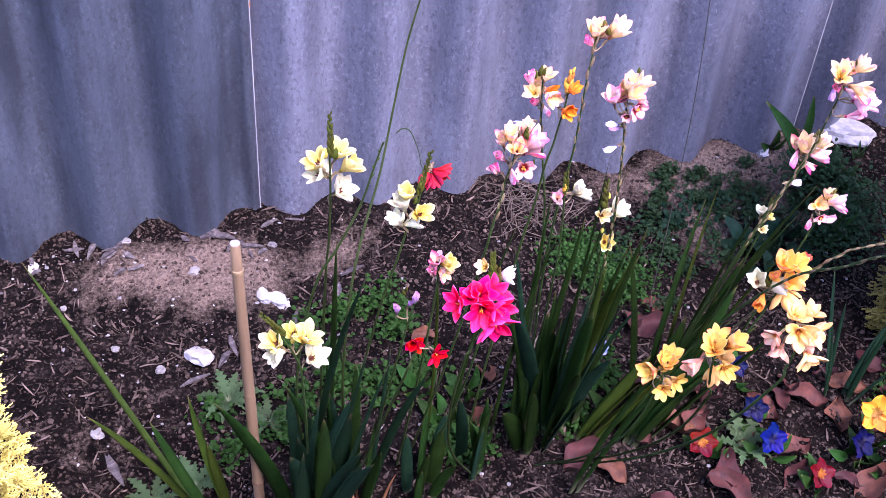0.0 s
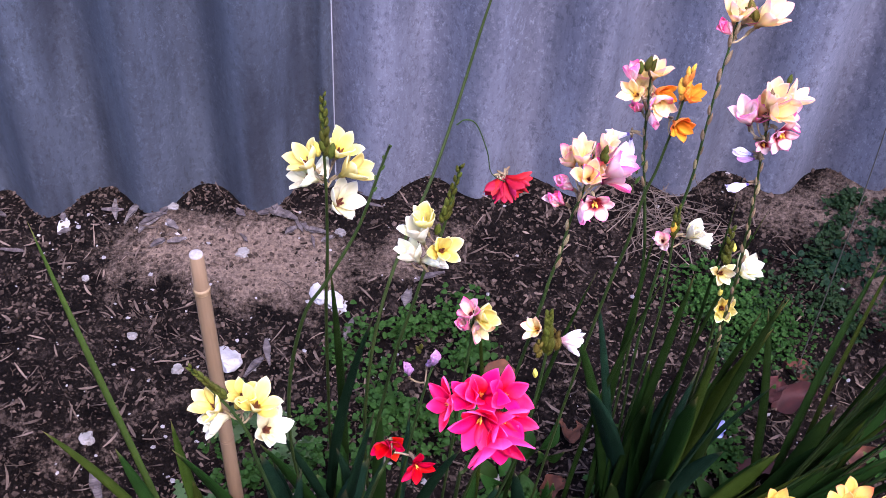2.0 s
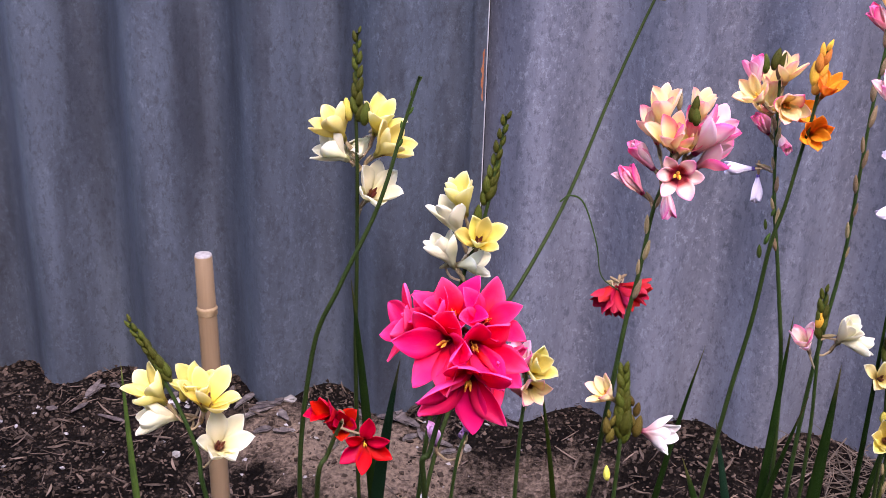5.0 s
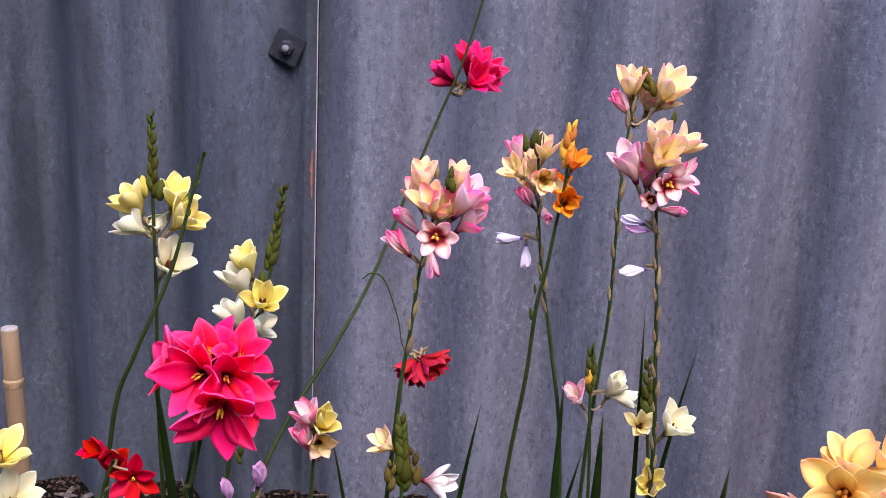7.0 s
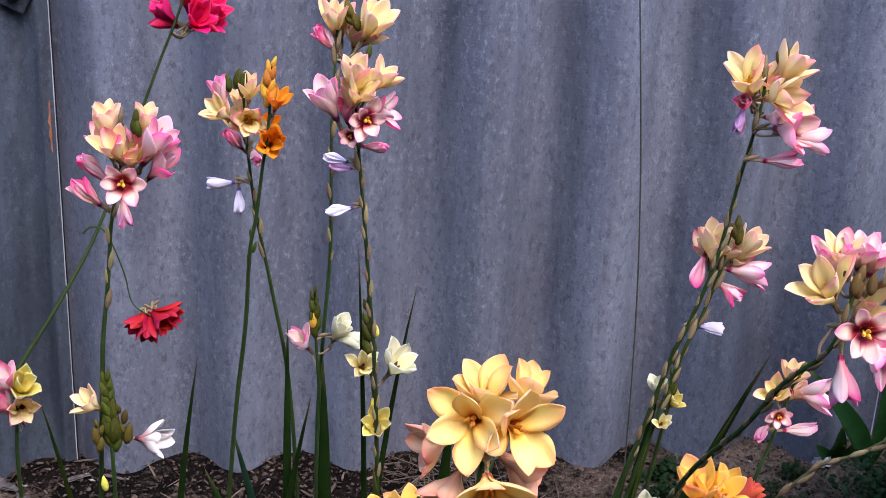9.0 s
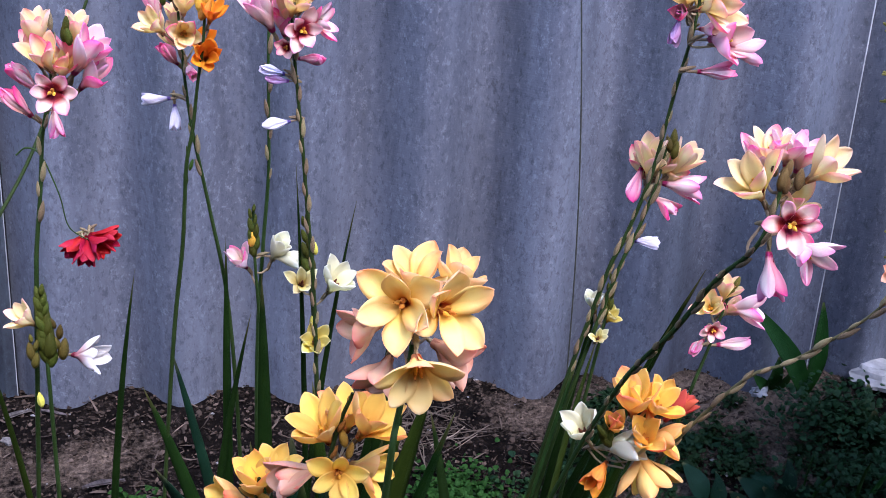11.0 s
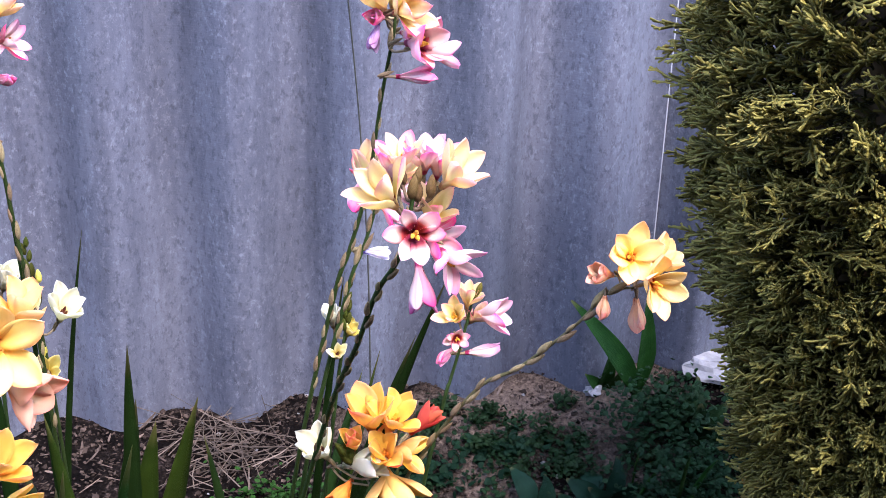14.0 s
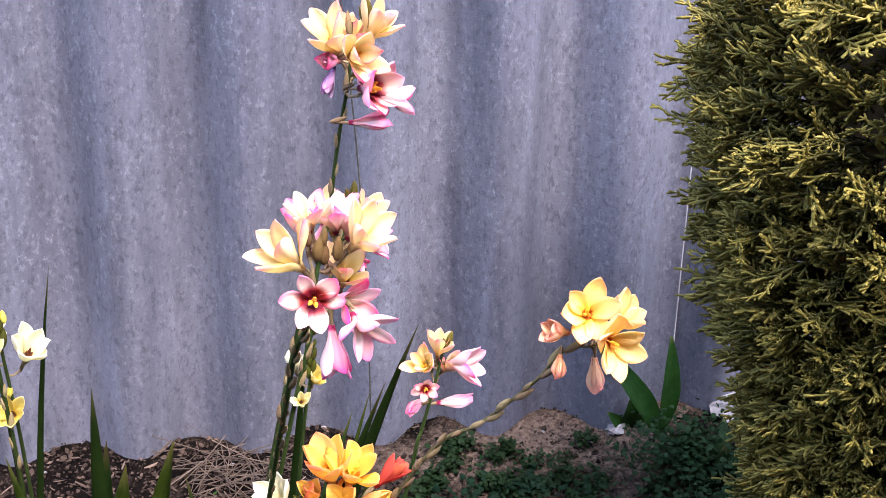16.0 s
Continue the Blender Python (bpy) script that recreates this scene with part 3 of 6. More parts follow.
def blade_mesh(base, tip, width, sag, material, fold=0.35, lean=0.0):
    """A sword leaf: widest low down, folded along its midrib, bowing by sag."""
    b, t = Vector(base), Vector(tip)
    n = 14
    axis = t - b
    side = axis.cross(Vector((0.25 + lean, -1, 0.1))).normalized()
    side = (side + Vector((0, lean, 0))).normalized()
    nrm = side.cross(axis).normalized()
    if nrm.y > 0:
        nrm = -nrm
    flat = Vector((axis.x, axis.y, 0))
    flat = flat.normalized() if flat.length > 1e-4 else Vector((0, -1, 0))
    bend = 0.09 * axis.length * math.sin(4000 * (axis.x + b.x) + 900 * axis.z)
    V, F, U = [], [], []
    for i in range(n + 1):
        s = i / n
        c = b + axis * s + Vector((0, 0, 1)) * sag * 4 * s * (1 - s) * axis.length - flat * sag * 0.8 * s * (1 - s) * axis.length
        c += side * bend * s * s
        w = width * 0.5 * min(1, 0.55 + 2.4 * s) * (1 - max(0, (s - 0.30) / 0.70) ** 3.4)
        for k, u in enumerate((-1, -0.5, 0, 0.5, 1)):
            V.append(c + side * u * w + nrm * (0.4 - abs(u)) * fold * w)
            U.append((k / 4, s))
        for k, u in enumerate((1, 0.5, 0, -0.5, -1)):
            V.append(c + side * u * w * 0.98 + nrm * ((0.4 - abs(u)) * fold * w - 0.0005 - 0.06 * w * (1 - abs(u))))
            U.append((1 - k / 4, s))
    for i in range(n):
        for k in range(10):
            F.append((i * 10 + k, i * 10 + (k + 1) % 10, i * 10 + 10 + (k + 1) % 10, i * 10 + 10 + k))
    return mesh("leaf", V, F, [material], U)


def flute(x):
    """The wave of the fence sheets; those to the west have a slightly longer one."""
    return math.cos(2 * math.pi * (x + 0.034) / 0.150) if x < -0.002 else math.cos(2 * math.pi * (x + 0.014) / PITCH)


def gz(x, y):
    """The lie of the bed: it falls gently away from the fence, and rises a little along it."""
    z = 0.15 * max(y, -0.8) if y < 0 else 0.0
    z += (0.009 * noise.noise((x * 7, y * 7, 0.3)) + 0.005 * noise.noise((x * 22, y * 22, 1.7))) * min(1, 0.25 - y * 6 if y < 0 else 0.25)
    z += float(np.interp(x, (-0.65, -0.3, -0.1, 0.1, 0.3, 0.5, 0.65, 0.8, 0.9, 1.0, 1.1, 1.3), (-0.030, -0.002, 0.005, 0.010, 0.017, 0.022, 0.034, 0.045, 0.050, 0.054, 0.059, 0.062))) * max(0, 1 - abs(y) / 0.3)
    return z - 0.006 + (0.006 * noise.noise((x * 8, 2.0, 0.0)) + 0.005 * noise.noise((x * 31, 2.0, 0.0))) * math.exp(-((y - 0.0) / 0.06) ** 2)


# ---------------------------------------------------------------- the fence


def fence_sheet(parent, x0):
    """A corrugated sheet; its far edge laps in front of the next one."""
    a, th, lap = 0.028 if x0 < -0.1 else 0.022, 0.006, 0.025
    xs = np.arange(x0 - lap, x0 + SHEET + 1e-6, PITCH / 20)
    xs = np.append(xs[xs < x0 + SHEET - 0.004], (x0 + SHEET - 0.0014, x0 + SHEET))
    zs = [-0.06, 0.0, 0.2, 0.5, 0.8, 1.1, 1.5]
    V, F = [], []
    n = len(xs)
    for skin in (0, 1):
        for z in zs:
            for x in xs:
                y = a * (flute(x) if x0 < -0.1 else math.cos(2 * math.pi * (x + 0.014) / PITCH)) - 0.017 * (x - x0) / SHEET + 0.003 * noise.noise((x * 1.3, z * 1.1, x0))
                V.append((x, y + th * skin, z))
    o = n * len(zs)
    for j in range(len(zs) - 1):
        for i in range(n - 1):
            q = j * n + i
            F.append((q, q + 1, q + n + 1, q + n))
            F.append((o + q + n, o + q + n + 1, o + q + 1, o + q))
        for i in (0, n - 1):
            q = j * n + i
            F.append((q, q + n, o + q + n, o + q) if i == 0 else (o + q, o + q + n, q + n, q))
    for i in range(n - 1):
        q = (len(zs) - 1) * n + i
        F.append((q, q + 1, o + q + 1, o + q))
    end = x0 + SHEET - 0.0015
    fm = [0 if min(V[i][0] for i in q) < end else 2 if min(V[i][0] for i in q) > end + 0.0012 else 1 for q in F]
    me = mesh("sheet", V, F, [M_FENCE_DIRTY if x0 < -0.1 else M_FENCE, M_EDGE, M_CUT], fm=fm)
    me.polygons.foreach_set("use_smooth", [p.area > 0 and abs(p.normal.z) < 0.5 and abs(p.normal.x) < 0.995 for p in me.polygons])
    part("sheet", me, parent)


fence = tagged(thing("fence", "corrugated grey fibre-cement garden fence", "fence"), kind="structure")
for k in range(-4, 6):
    fence_sheet(fence, k * SHEET)


# ---------------------------------------------------------------- an added wall behind the path
def unseen_wall():
    """A plain unseen wall, added opposite the fence to hold back low sky light."""
    me = bpy.data.meshes.new("wall_south")
    bm = bmesh.new()
    bmesh.ops.create_cube(bm, size=1, matrix=Matrix.Translation((0, -3.15, 1.00)) @ Matrix.Diagonal((12, 0.22, 2.5, 1)))
    bm.to_mesh(me)
    bm.free()
    me.materials.append(M_UNSEEN_WALL)
    tagged(new("wall_south", me), "added unseen wall that holds back low sky light", "wall", kind="structure")


unseen_wall()


# ---------------------------------------------------------------- the ground
def axis_lines(lo, hi, step, far):
    inner = list(np.arange(lo, hi, step))
    out, d = [], step
    while d < far:
        d *= 1.5
        out.append(d)
    return [lo - d for d in reversed(out)] + inner + [hi + d for d in out]


def sandy(x, y):
    s = -0.6
    for cx, cy, rx, ry, k in ((-0.12, -0.14, 0.14, 0.075, 0.55), (-0.28, -0.27, 0.16, 0.09, 0.25), (0.10, -0.12, 0.05, 0.04, 0.9), (-0.19, -0.10, 0.15, 0.065, 1.5), (-0.04, -0.14, 0.10, 0.07, 1.3), (0.16, -0.09, 0.05, 0.05, 0.9),
                              (0.50, -0.02, 0.06, 0.03, 0.9), (0.80, -0.03, 0.16, 0.06, 1.1), (0.75, -0.2, 0.07, 0.08, 0.2),
                              (0.32, -0.03, 0.05, 0.03, 0.7), (-0.33, -0.40, 0.12, 0.08, 0.5), (-0.24, -0.53, 0.12, 0.08, 0.5), (0.27, -0.33, 0.05, 0.05, 0.6), (1.02, 0.0, 0.1, 0.04, 0.8), (0.93, -0.07, 0.12, 0.07, 1.3), (0.78, -0.18, 0.08, 0.08, 1.1), (0.68, -0.08, 0.10, 0.05, 0.9), (0.95, -0.2, 0.10, 0.08, 0.8)):
        s += k * math.exp(-((x - cx) / rx) ** 2 - ((y - cy) / ry) ** 2)
    return s + 0.5 * noise.noise((x * 11, y * 11, 4.0))


def build_ground():
    X, Y = axis_lines(-0.9, 1.6, 0.011, 400), axis_lines(-1.3, 0.06, 0.011, 400)
    V, F, S = [], [], []
    for y in Y:
        for x in X:
            near = -1 < x < 1.7 and -1.4 < y < 0.1
            z = gz(x, y) if near else (0.15 * max(min(y, 0), -0.8))
            if near:
                z += 0.0025 * noise.noise((x * 60, y * 60, 9.0))
            V.append((x, y, z))
            S.append(sandy(x, y) if near else -0.2)
    n = len(X)
    for j in range(len(Y) - 1):
        for i in range(n - 1):
            F.append((j * n + i, j * n + i + 1, j * n + n + i + 1, j * n + n + i))
    me = mesh("ground", V, F, [M_SOIL])
    at = me.attributes.new("sand", "FLOAT", "POINT")
    at.data.foreach_set("value", S)
    tagged(new("ground", me), "dark garden soil with sandy patches", "soil", kind="structure")


build_ground()


def scatter(name, label, category, material, n, region, shape, seed, dense=None):
    """Loose small stuff lying on the soil, in one mesh."""
    rnd = random.Random(seed)
    V, F = [], []
    x0, x1, y0, y1 = region
    made = 0
    while made < n:
        x, y = rnd.uniform(x0, x1), rnd.uniform(y0, y1)
        if dense and rnd.random() > dense(x, y):
            continue
        made += 1
        v, f = shape(rnd)
        m = Matrix.Translation((x, y, gz(x, y))) @ Euler((rnd.gauss(0, 0.25), rnd.gauss(0, 0.25), rnd.uniform(0, 6.28))).to_matrix().to_4x4()
        o = len(V)
        V += [m @ Vector(q) for q in v]
        F += [tuple(i + o for i in q) for q in f]
    return tagged(new(name, mesh(name, V, F, [material], smooth=False)), label, category, kind="stuff")


def shard(rnd):
    """A crumb of soil, a fibre or a torn flake of bark."""
    kind = rnd.random()
    if kind < 0.70:
        r = rnd.uniform(0.0008, 0.0022) if rnd.random() < 0.8 else rnd.uniform(0.002, 0.0045)
        v = [(r * rnd.uniform(.5, 1.5) * math.cos(a), r * rnd.uniform(.5, 1.5) * math.sin(a), r * rnd.uniform(0, 0.8)) for a in (0, 1.26, 2.5, 3.77, 5.0)]
        v += [(rnd.uniform(-.4, .4) * r, rnd.uniform(-.4, .4) * r, r * rnd.uniform(0.8, 1.6)), (0, 0, -r)]
        return v, [(i, (i + 1) % 5, 5) for i in range(5)] + [((i + 1) % 5, i, 6) for i in range(5)]
    if kind < 0.82:
        l, r, z = rnd.uniform(0.004, 0.018), rnd.uniform(0.0002, 0.0006), rnd.uniform(0.0, 0.005)
        b, up = rnd.uniform(-0.15, 0.15) * l, rnd.uniform(-0.1, 0.25) * l
        v = []
        for s, (x, y) in enumerate(((-l / 2, 0), (l * rnd.uniform(-.15, .15), b), (l / 2, rnd.uniform(-.1, .1) * l))):
            for k in range(3):
                v.append((x, y + r * math.cos(k * 2.094), z + up * s * 0.5 + r * math.sin(k * 2.094)))
        return v, [(s * 3 + k, s * 3 + (k + 1) % 3, s * 3 + 3 + (k + 1) % 3, s * 3 + 3 + k) for s in range(2) for k in range(3)]
    l, w, h, z = rnd.uniform(0.003, 0.011), rnd.uniform(0.0015, 0.005), rnd.uniform(0.0004, 0.0012), rnd.uniform(0.0, 0.004)
    v = [(0.5 * l * rnd.uniform(.6, 1.2) * math.cos(a), 0.5 * w * rnd.uniform(.5, 1.3) * math.sin(a), z + rnd.uniform(-0.1, 0.1) * w) for a in (0, 1.1, 2.3, 3.2, 4.2, 5.3)]
    v += [(x * 0.9, y * 0.9, q + h) for x, y, q in v]
    return v, [(6, 7, 8, 9, 10, 11)] + [(i, (i + 1) % 6, (i + 1) % 6 + 6, i + 6) for i in range(6)]


def grain(rnd):
    r = rnd.choice((0.001, 0.0013, 0.0016, 0.002, 0.003, 0.0038))
    v = [(r * rnd.uniform(.7, 1.3) * math.cos(a), r * rnd.uniform(.7, 1.3) * math.sin(a), r * 0.3) for a in (0, 1.26, 2.5, 3.77, 5.0)] + [(0, 0, r * rnd.uniform(0.7, 1.1)), (0, 0, -r * 0.4)]
    return v, [(i, (i + 1) % 5, 5) for i in range(5)] + [((i + 1) % 5, i, 6) for i in range(5)]


def strawbit(rnd):
    l, r = rnd.uniform(0.03, 0.12), rnd.uniform(0.0004, 0.0009)
    z, b, up = rnd.uniform(0.001, 0.014), rnd.uniform(-0.12, 0.12) * l, rnd.uniform(-0.1, 0.25) * l
    v = []
    for s, (x, y) in enumerate(((-l / 2, 0), (0, b), (l / 2, 0))):
        for k in range(3):
            a = k * 2.094
            v.append((x, y + r * math.cos(a), z + up * 0.1 * s + r * math.sin(a)))
    f = [(s * 3 + k, s * 3 + (k + 1) % 3, s * 3 + 3 + (k + 1) % 3, s * 3 + 3 + k) for s in range(2) for k in range(3)]
    return v, f


def away_from_sand(x, y):
    return max(0.42, min(1.0, 0.45 - 0.9 * sandy(x, y) + 0.5 * math.exp(-(y / 0.05) ** 2)))


def bed_edge(x, y):
    """The litter thins out raggedly round the bed."""
    d = min(x + 0.95, 1.55 - x, y + 1.20) + 0.10 * noise.noise((x * 5, y * 5, 7.0))
    return min(1.0, max(0.0, d / 0.25))


scatter("bark_mulch", "dark shredded bark and leaf litter on the soil", "mulch", M_MULCH, 66000, (-0.95, 1.55, -1.2, 0.02), shard, 1, lambda x, y: away_from_sand(x, y) * bed_edge(x, y))


def shred(rnd):
    """A torn strip of bark or a dead leaf stalk, twisted and lifted at one end."""
    l, w, z = rnd.uniform(0.008, 0.034), rnd.uniform(0.0010, 0.0042), rnd.uniform(0.001, 0.006)
    bow, up, tw = rnd.uniform(-0.08, 0.08) * l, rnd.uniform(-0.05, 0.28) * l, rnd.uniform(-0.9, 0.9)
    v = []
    for i in range(4):
        t = i / 3
        ww = w * (0.5, 1.0, 0.9, 0.3)[i] * 0.5
        c, n = math.cos(tw * t), math.sin(tw * t)
        x, y, h = (t - 0.5) * l, bow * 4 * t * (1 - t), z + up * t * t
        v += [(x, y - ww * c, h - ww * n), (x, y + ww * c, h + ww * n), (x, y - 0.4 * ww * n, h - 0.0007)]
    f = [(i * 3 + k, i * 3 + (k + 1) % 3, i * 3 + 3 + (k + 1) % 3, i * 3 + 3 + k) for i in range(3) for k in range(3)]
    return v, f


scatter("bark_shreds", "torn grey-brown strips of bark and dead stalks on the soil", "mulch", M_SHRED, 1700, (-0.62, 1.05, -0.78, 0.0), shred, 12,
        lambda x, y: (0.35 if sandy(x, y) > 0.1 else 1.0) * (0.45 if x > 0.55 and y > -0.3 else 1.0))
scatter("white_grit", "small white stones scattered on the soil", "gravel", M_GRIT, 760, (-0.75, 1.3, -0.8, 0.02), grain, 2,
        lambda x, y: 1.0 if x < 0.1 else 0.35)
scatter("dry_straw", "pale dry grass stalks lying on the soil", "straw", M_STRAW, 105, (0.32, 0.62, -0.16, 0.01), strawbit, 3,
        lambda x, y: math.exp(-((x - 0.47) / 0.065) ** 2 - ((y + 0.07) / 0.045) ** 2))


def stone(label, x, y, sx, sy, sz, seed, name="stone", flat=0.55, material=None):
    bm = bmesh.new()
    bmesh.ops.create_icosphere(bm, subdivisions=3, radius=1)
    rnd = random.Random(seed)
    off = Vector((rnd.uniform(0, 50), rnd.uniform(0, 50), 0))
    for v in bm.verts:
        c = v.co
        k = 1 + 0.45 * noise.noise(c * 1.3 + off) + 0.16 * noise.noise(c * 3.5 + off) + 0.05 * noise.noise(c * 9 + off)
        q = c * k
        q = Vector((round(q.x * 3) / 3 * flat + q.x * (1 - flat), round(q.y * 3) / 3 * flat + q.y * (1 - flat), q.z))
        v.co = Vector((q.x * sx, q.y * sy, min(max(q.z, -0.5), 0.62 + 0.12 * q.x) * sz))
    me = bpy.data.meshes.new(name)
    bm.to_mesh(me)
    bm.free()
    me.materials.append(material or M_STONE)
    ob = new(name, me)
    ob.matrix_world = pose(x, y, gz(x, y) + sz * 0.25, rnd.uniform(-15, 15), rnd.uniform(-15, 15), rnd.uniform(0, 360))
    return tagged(ob, label, "stone")


PALE = "rough pale stone lying on the soil"
stone("large flat white stone against the fence", 1.132, -0.028, 0.050, 0.036, 0.026, 1)
stone(PALE, -0.137, -0.285, 0.027, 0.020, 0.012, 2)
stone(PALE, -0.001, -0.195, 0.012, 0.020, 0.011, 3)
stone(PALE, -0.022, -0.185, 0.011, 0.017, 0.011, 4)
stone(PALE, -0.385, -0.055, 0.013, 0.008, 0.003, 5)
stone(PALE, -0.128, -0.117, 0.009, 0.007, 0.006, 6, material=M_PEBBLE)
stone(PALE, 0.007, -0.08, 0.008, 0.007, 0.006, 7, material=M_PEBBLE)
stone(PALE, 0.941, -0.04, 0.013, 0.010, 0.010, 8)
stone(PALE, -0.265, -0.245, 0.007, 0.006, 0.005, 9, material=M_PEBBLE)
stone(PALE, -0.30, -0.40, 0.010, 0.009, 0.007, 10, material=M_PEBBLE)
stone(PALE, -0.20, -0.30, 0.008, 0.007, 0.006, 11, material=M_PEBBLE)
stone(PALE, 0.055, -0.34, 0.007, 0.007, 0.006, 12, material=M_PEBBLE)
stone(PALE, 0.20, -0.46, 0.008, 0.007, 0.006, 13, material=M_PEBBLE)
stone(PALE, -0.34, -0.15, 0.006, 0.005, 0.005, 14, material=M_PEBBLE)
stone(PALE, -0.235, -0.03, 0.010, 0.006, 0.005, 15, material=M_PEBBLE)


def chip(x, y, l, w, turn, seed):
    rnd = random.Random(seed)
    V, F = [], []
    n, peak = 8, rnd.uniform(0.25, 0.7)
    for skin in (0, 1):
        for i in range(n + 1):
            s = i / n
            ww = w * (0.25 + 0.9 * min(1, s / peak, (1.04 - s) / (1 - peak))) * rnd.uniform(0.85, 1.15)
            for u in (-1, 0, 1):
                V.append(((s - 0.5) * l, u * ww / 2 + 0.1 * w * math.sin(4 * s), 0.03 * l * math.sin(3 * s) + (0.0012 if u else 0.0) + 0.002 * skin))
    o = 3 * (n + 1)
    for i in range(n):
        for u in range(2):
            a = i * 3 + u
            F += [(o + a, o + a + 1, o + a + 4, o + a + 3), (a + 3, a + 4, a + 1, a)]
        for u in (0, 2):
            a = i * 3 + u
            F.append((a, a + 3, o + a + 3, o + a))
    ob = new("wood_chip", mesh("wood_chip", V, F, [M_CHIP]))
    ob.matrix_world = pose(x, y, gz(x, y) + 0.002, 0, rnd.uniform(-8, 8), turn)
    tagged(ob, "weathered grey flake of bark on the soil", "wood chip", "bark flakes by the fence")


for i, (x, y, l, w, turn) in enumerate(((-0.092, -0.041, 0.05, 0.016, -25), (-0.07, -0.05, 0.04, 0.013, -35), (-0.29, -0.04, 0.045, 0.009, 70),
                                        (-0.26, -0.055, 0.04, 0.010, 40), (-0.315, -0.03, 0.04, 0.008, 100), (-0.10, -0.30, 0.05, 0.010, 60),
                                        (-0.085, -0.28, 0.045, 0.009, 100), (-0.15, -0.33, 0.05, 0.008, 20), (0.10, -0.19, 0.045, 0.013, 80),
                                        (0.13, -0.16, 0.05, 0.009, 30), (-0.28, -0.46, 0.07, 0.012, 110), (0.02, -0.24, 0.05, 0.009, 75))):
    chip(x, y, l, w, turn, i)


_litter = random.Random(77)
for i in range(30):
    chip(_litter.uniform(-0.55, 0.06), _litter.uniform(-0.10, -0.03), _litter.uniform(0.014, 0.040), _litter.uniform(0.004, 0.011), _litter.uniform(0, 360), 40 + i)


# ---------------------------------------------------------------- stake, bolts
def ring_profile(prof, sides=16):
    V, F, U = [], [], []
    for r, z in prof:
        for k in range(sides):
            a = 2 * math.pi * k / sides
            V.append((r * math.cos(a), r * math.sin(a), z))
            U.append((k / sides, z))
    for i in range(len(prof) - 1):
        for k in range(sides):
            F.append((i * sides + k, i * sides + (k + 1) % sides, (i + 1) * sides + (k + 1) % sides, (i + 1) * sides + k))
    F.append(tuple(range((len(prof) - 1) * sides, len(prof) * sides)))
    return V, F, U


def bamboo_stake(top, base):
    ob = thing("bamboo_stake", "sawn bamboo garden stake stuck in the soil", "stake", base)
    d = Vector(top) - Vector(base)
    rot = d.to_track_quat("Z", "Y").to_matrix().to_4x4()
    L = d.length
    prof = [(0.0072, -0.05), (0.0072, L * 0.3), (0.0070, L * 0.6), (0.0066, L * 0.9), (0.0060, L - 0.001), (0.0054, L), (0.0036, L), (0.0034, L - 0.01)]
    part("cane", mesh("cane", *ring_profile(prof)[:2], [M_STAKE]), ob, "", rot)
    part("sawn_end", mesh("sawn_end", *ring_profile([(0.0058, L - 0.0006), (0.0056, L + 0.0006), (0.0040, L + 0.0005)])[:2], [M_SAWN]), ob, "pale sawn end", rot)
    for s in (0.22, 0.55, L - 0.041):
        r = 0.0071 if s < L * 0.7 else 0.0065
        z = s * (L if s < 1 and s != L - 0.041 else 1)
        prof = [(r - 0.0005, z - 0.004), (r + 0.0008, z - 0.0022), (r + 0.0002, z - 0.0002), (r + 0.0010, z + 0.0015), (r - 0.0005, z + 0.004)]
        part("joint", mesh("joint", *ring_profile(prof)[:2], [M_STAKE_NODE]), ob, "raised ring of the bamboo", rot)


bamboo_stake((-0.093, -0.601, 0.45), (-0.085, -0.600, gz(-0.085, -0.6)))


def fence_bolt(x, z):
    y = 0.025 * flute(x) - 0.021
    ob = thing("fence_bolt", "dull steel bolt with a square washer in the fence", "bolt", (x, y, z), "bolts of the fence")
    bm = bmesh.new()
    bmesh.ops.create_cube(bm, size=1)
    bmesh.ops.scale(bm, vec=(0.036, 0.005, 0.036), verts=bm.verts)
    bmesh.ops.bevel(bm, geom=bm.edges[:], offset=0.0012, segments=2, affect="EDGES")
    me = bpy.data.meshes.new("washer")
    bm.to_mesh(me)
    bm.free()
    me.materials.append(M_METAL)
    part("washer", me, ob, "", pose(0, -0.003, 0, 0, 24, 0))
    prof = [(0.010, 0.0), (0.0085, 0.003), (0.0085, 0.007), (0.0075, 0.0082), (0.003, 0.0084)]
    part("nut", mesh("nut", *ring_profile(prof, 6)[:2], [M_METAL], smooth=False), ob, "", pose(0, -0.005, 0, 90, 0, 0))
    part("bolt_end", mesh("bolt_end", *ring_profile([(0.0042, 0.006), (0.0042, 0.0105), (0.0036, 0.0113)], 12)[:2], [M_BOLT_END]), ob, "bare grey bolt end", pose(0, -0.005, 0, 90, 0, 0))


fence_bolt(-0.035, 0.581)


def rust_stain(x, z0, z1):
    """A rust-red run on the lapped edge."""
    n = 10
    V, F = [], []
    y = 0.028 * flute(x - 0.003) - 0.0192
    for i in range(n + 1):
        s = i / n
        w = 0.0022 * math.sin(math.pi * (0.08 + 0.84 * s)) * (1 + 0.6 * math.sin(23 * s))
        V += [(x - 0.0012 - w, y, z0 + (z1 - z0) * s), (x - 0.0008, y, z0 + (z1 - z0) * s)]
    for i in range(n):
        F.append((2 * i, 2 * i + 1, 2 * i + 3, 2 * i + 2))
    part("stain", mesh("stain", V, F, [M_RUST]), fence, "rust-red run on the lapped edge")


rust_stain(0.0, 0.405, 0.465)


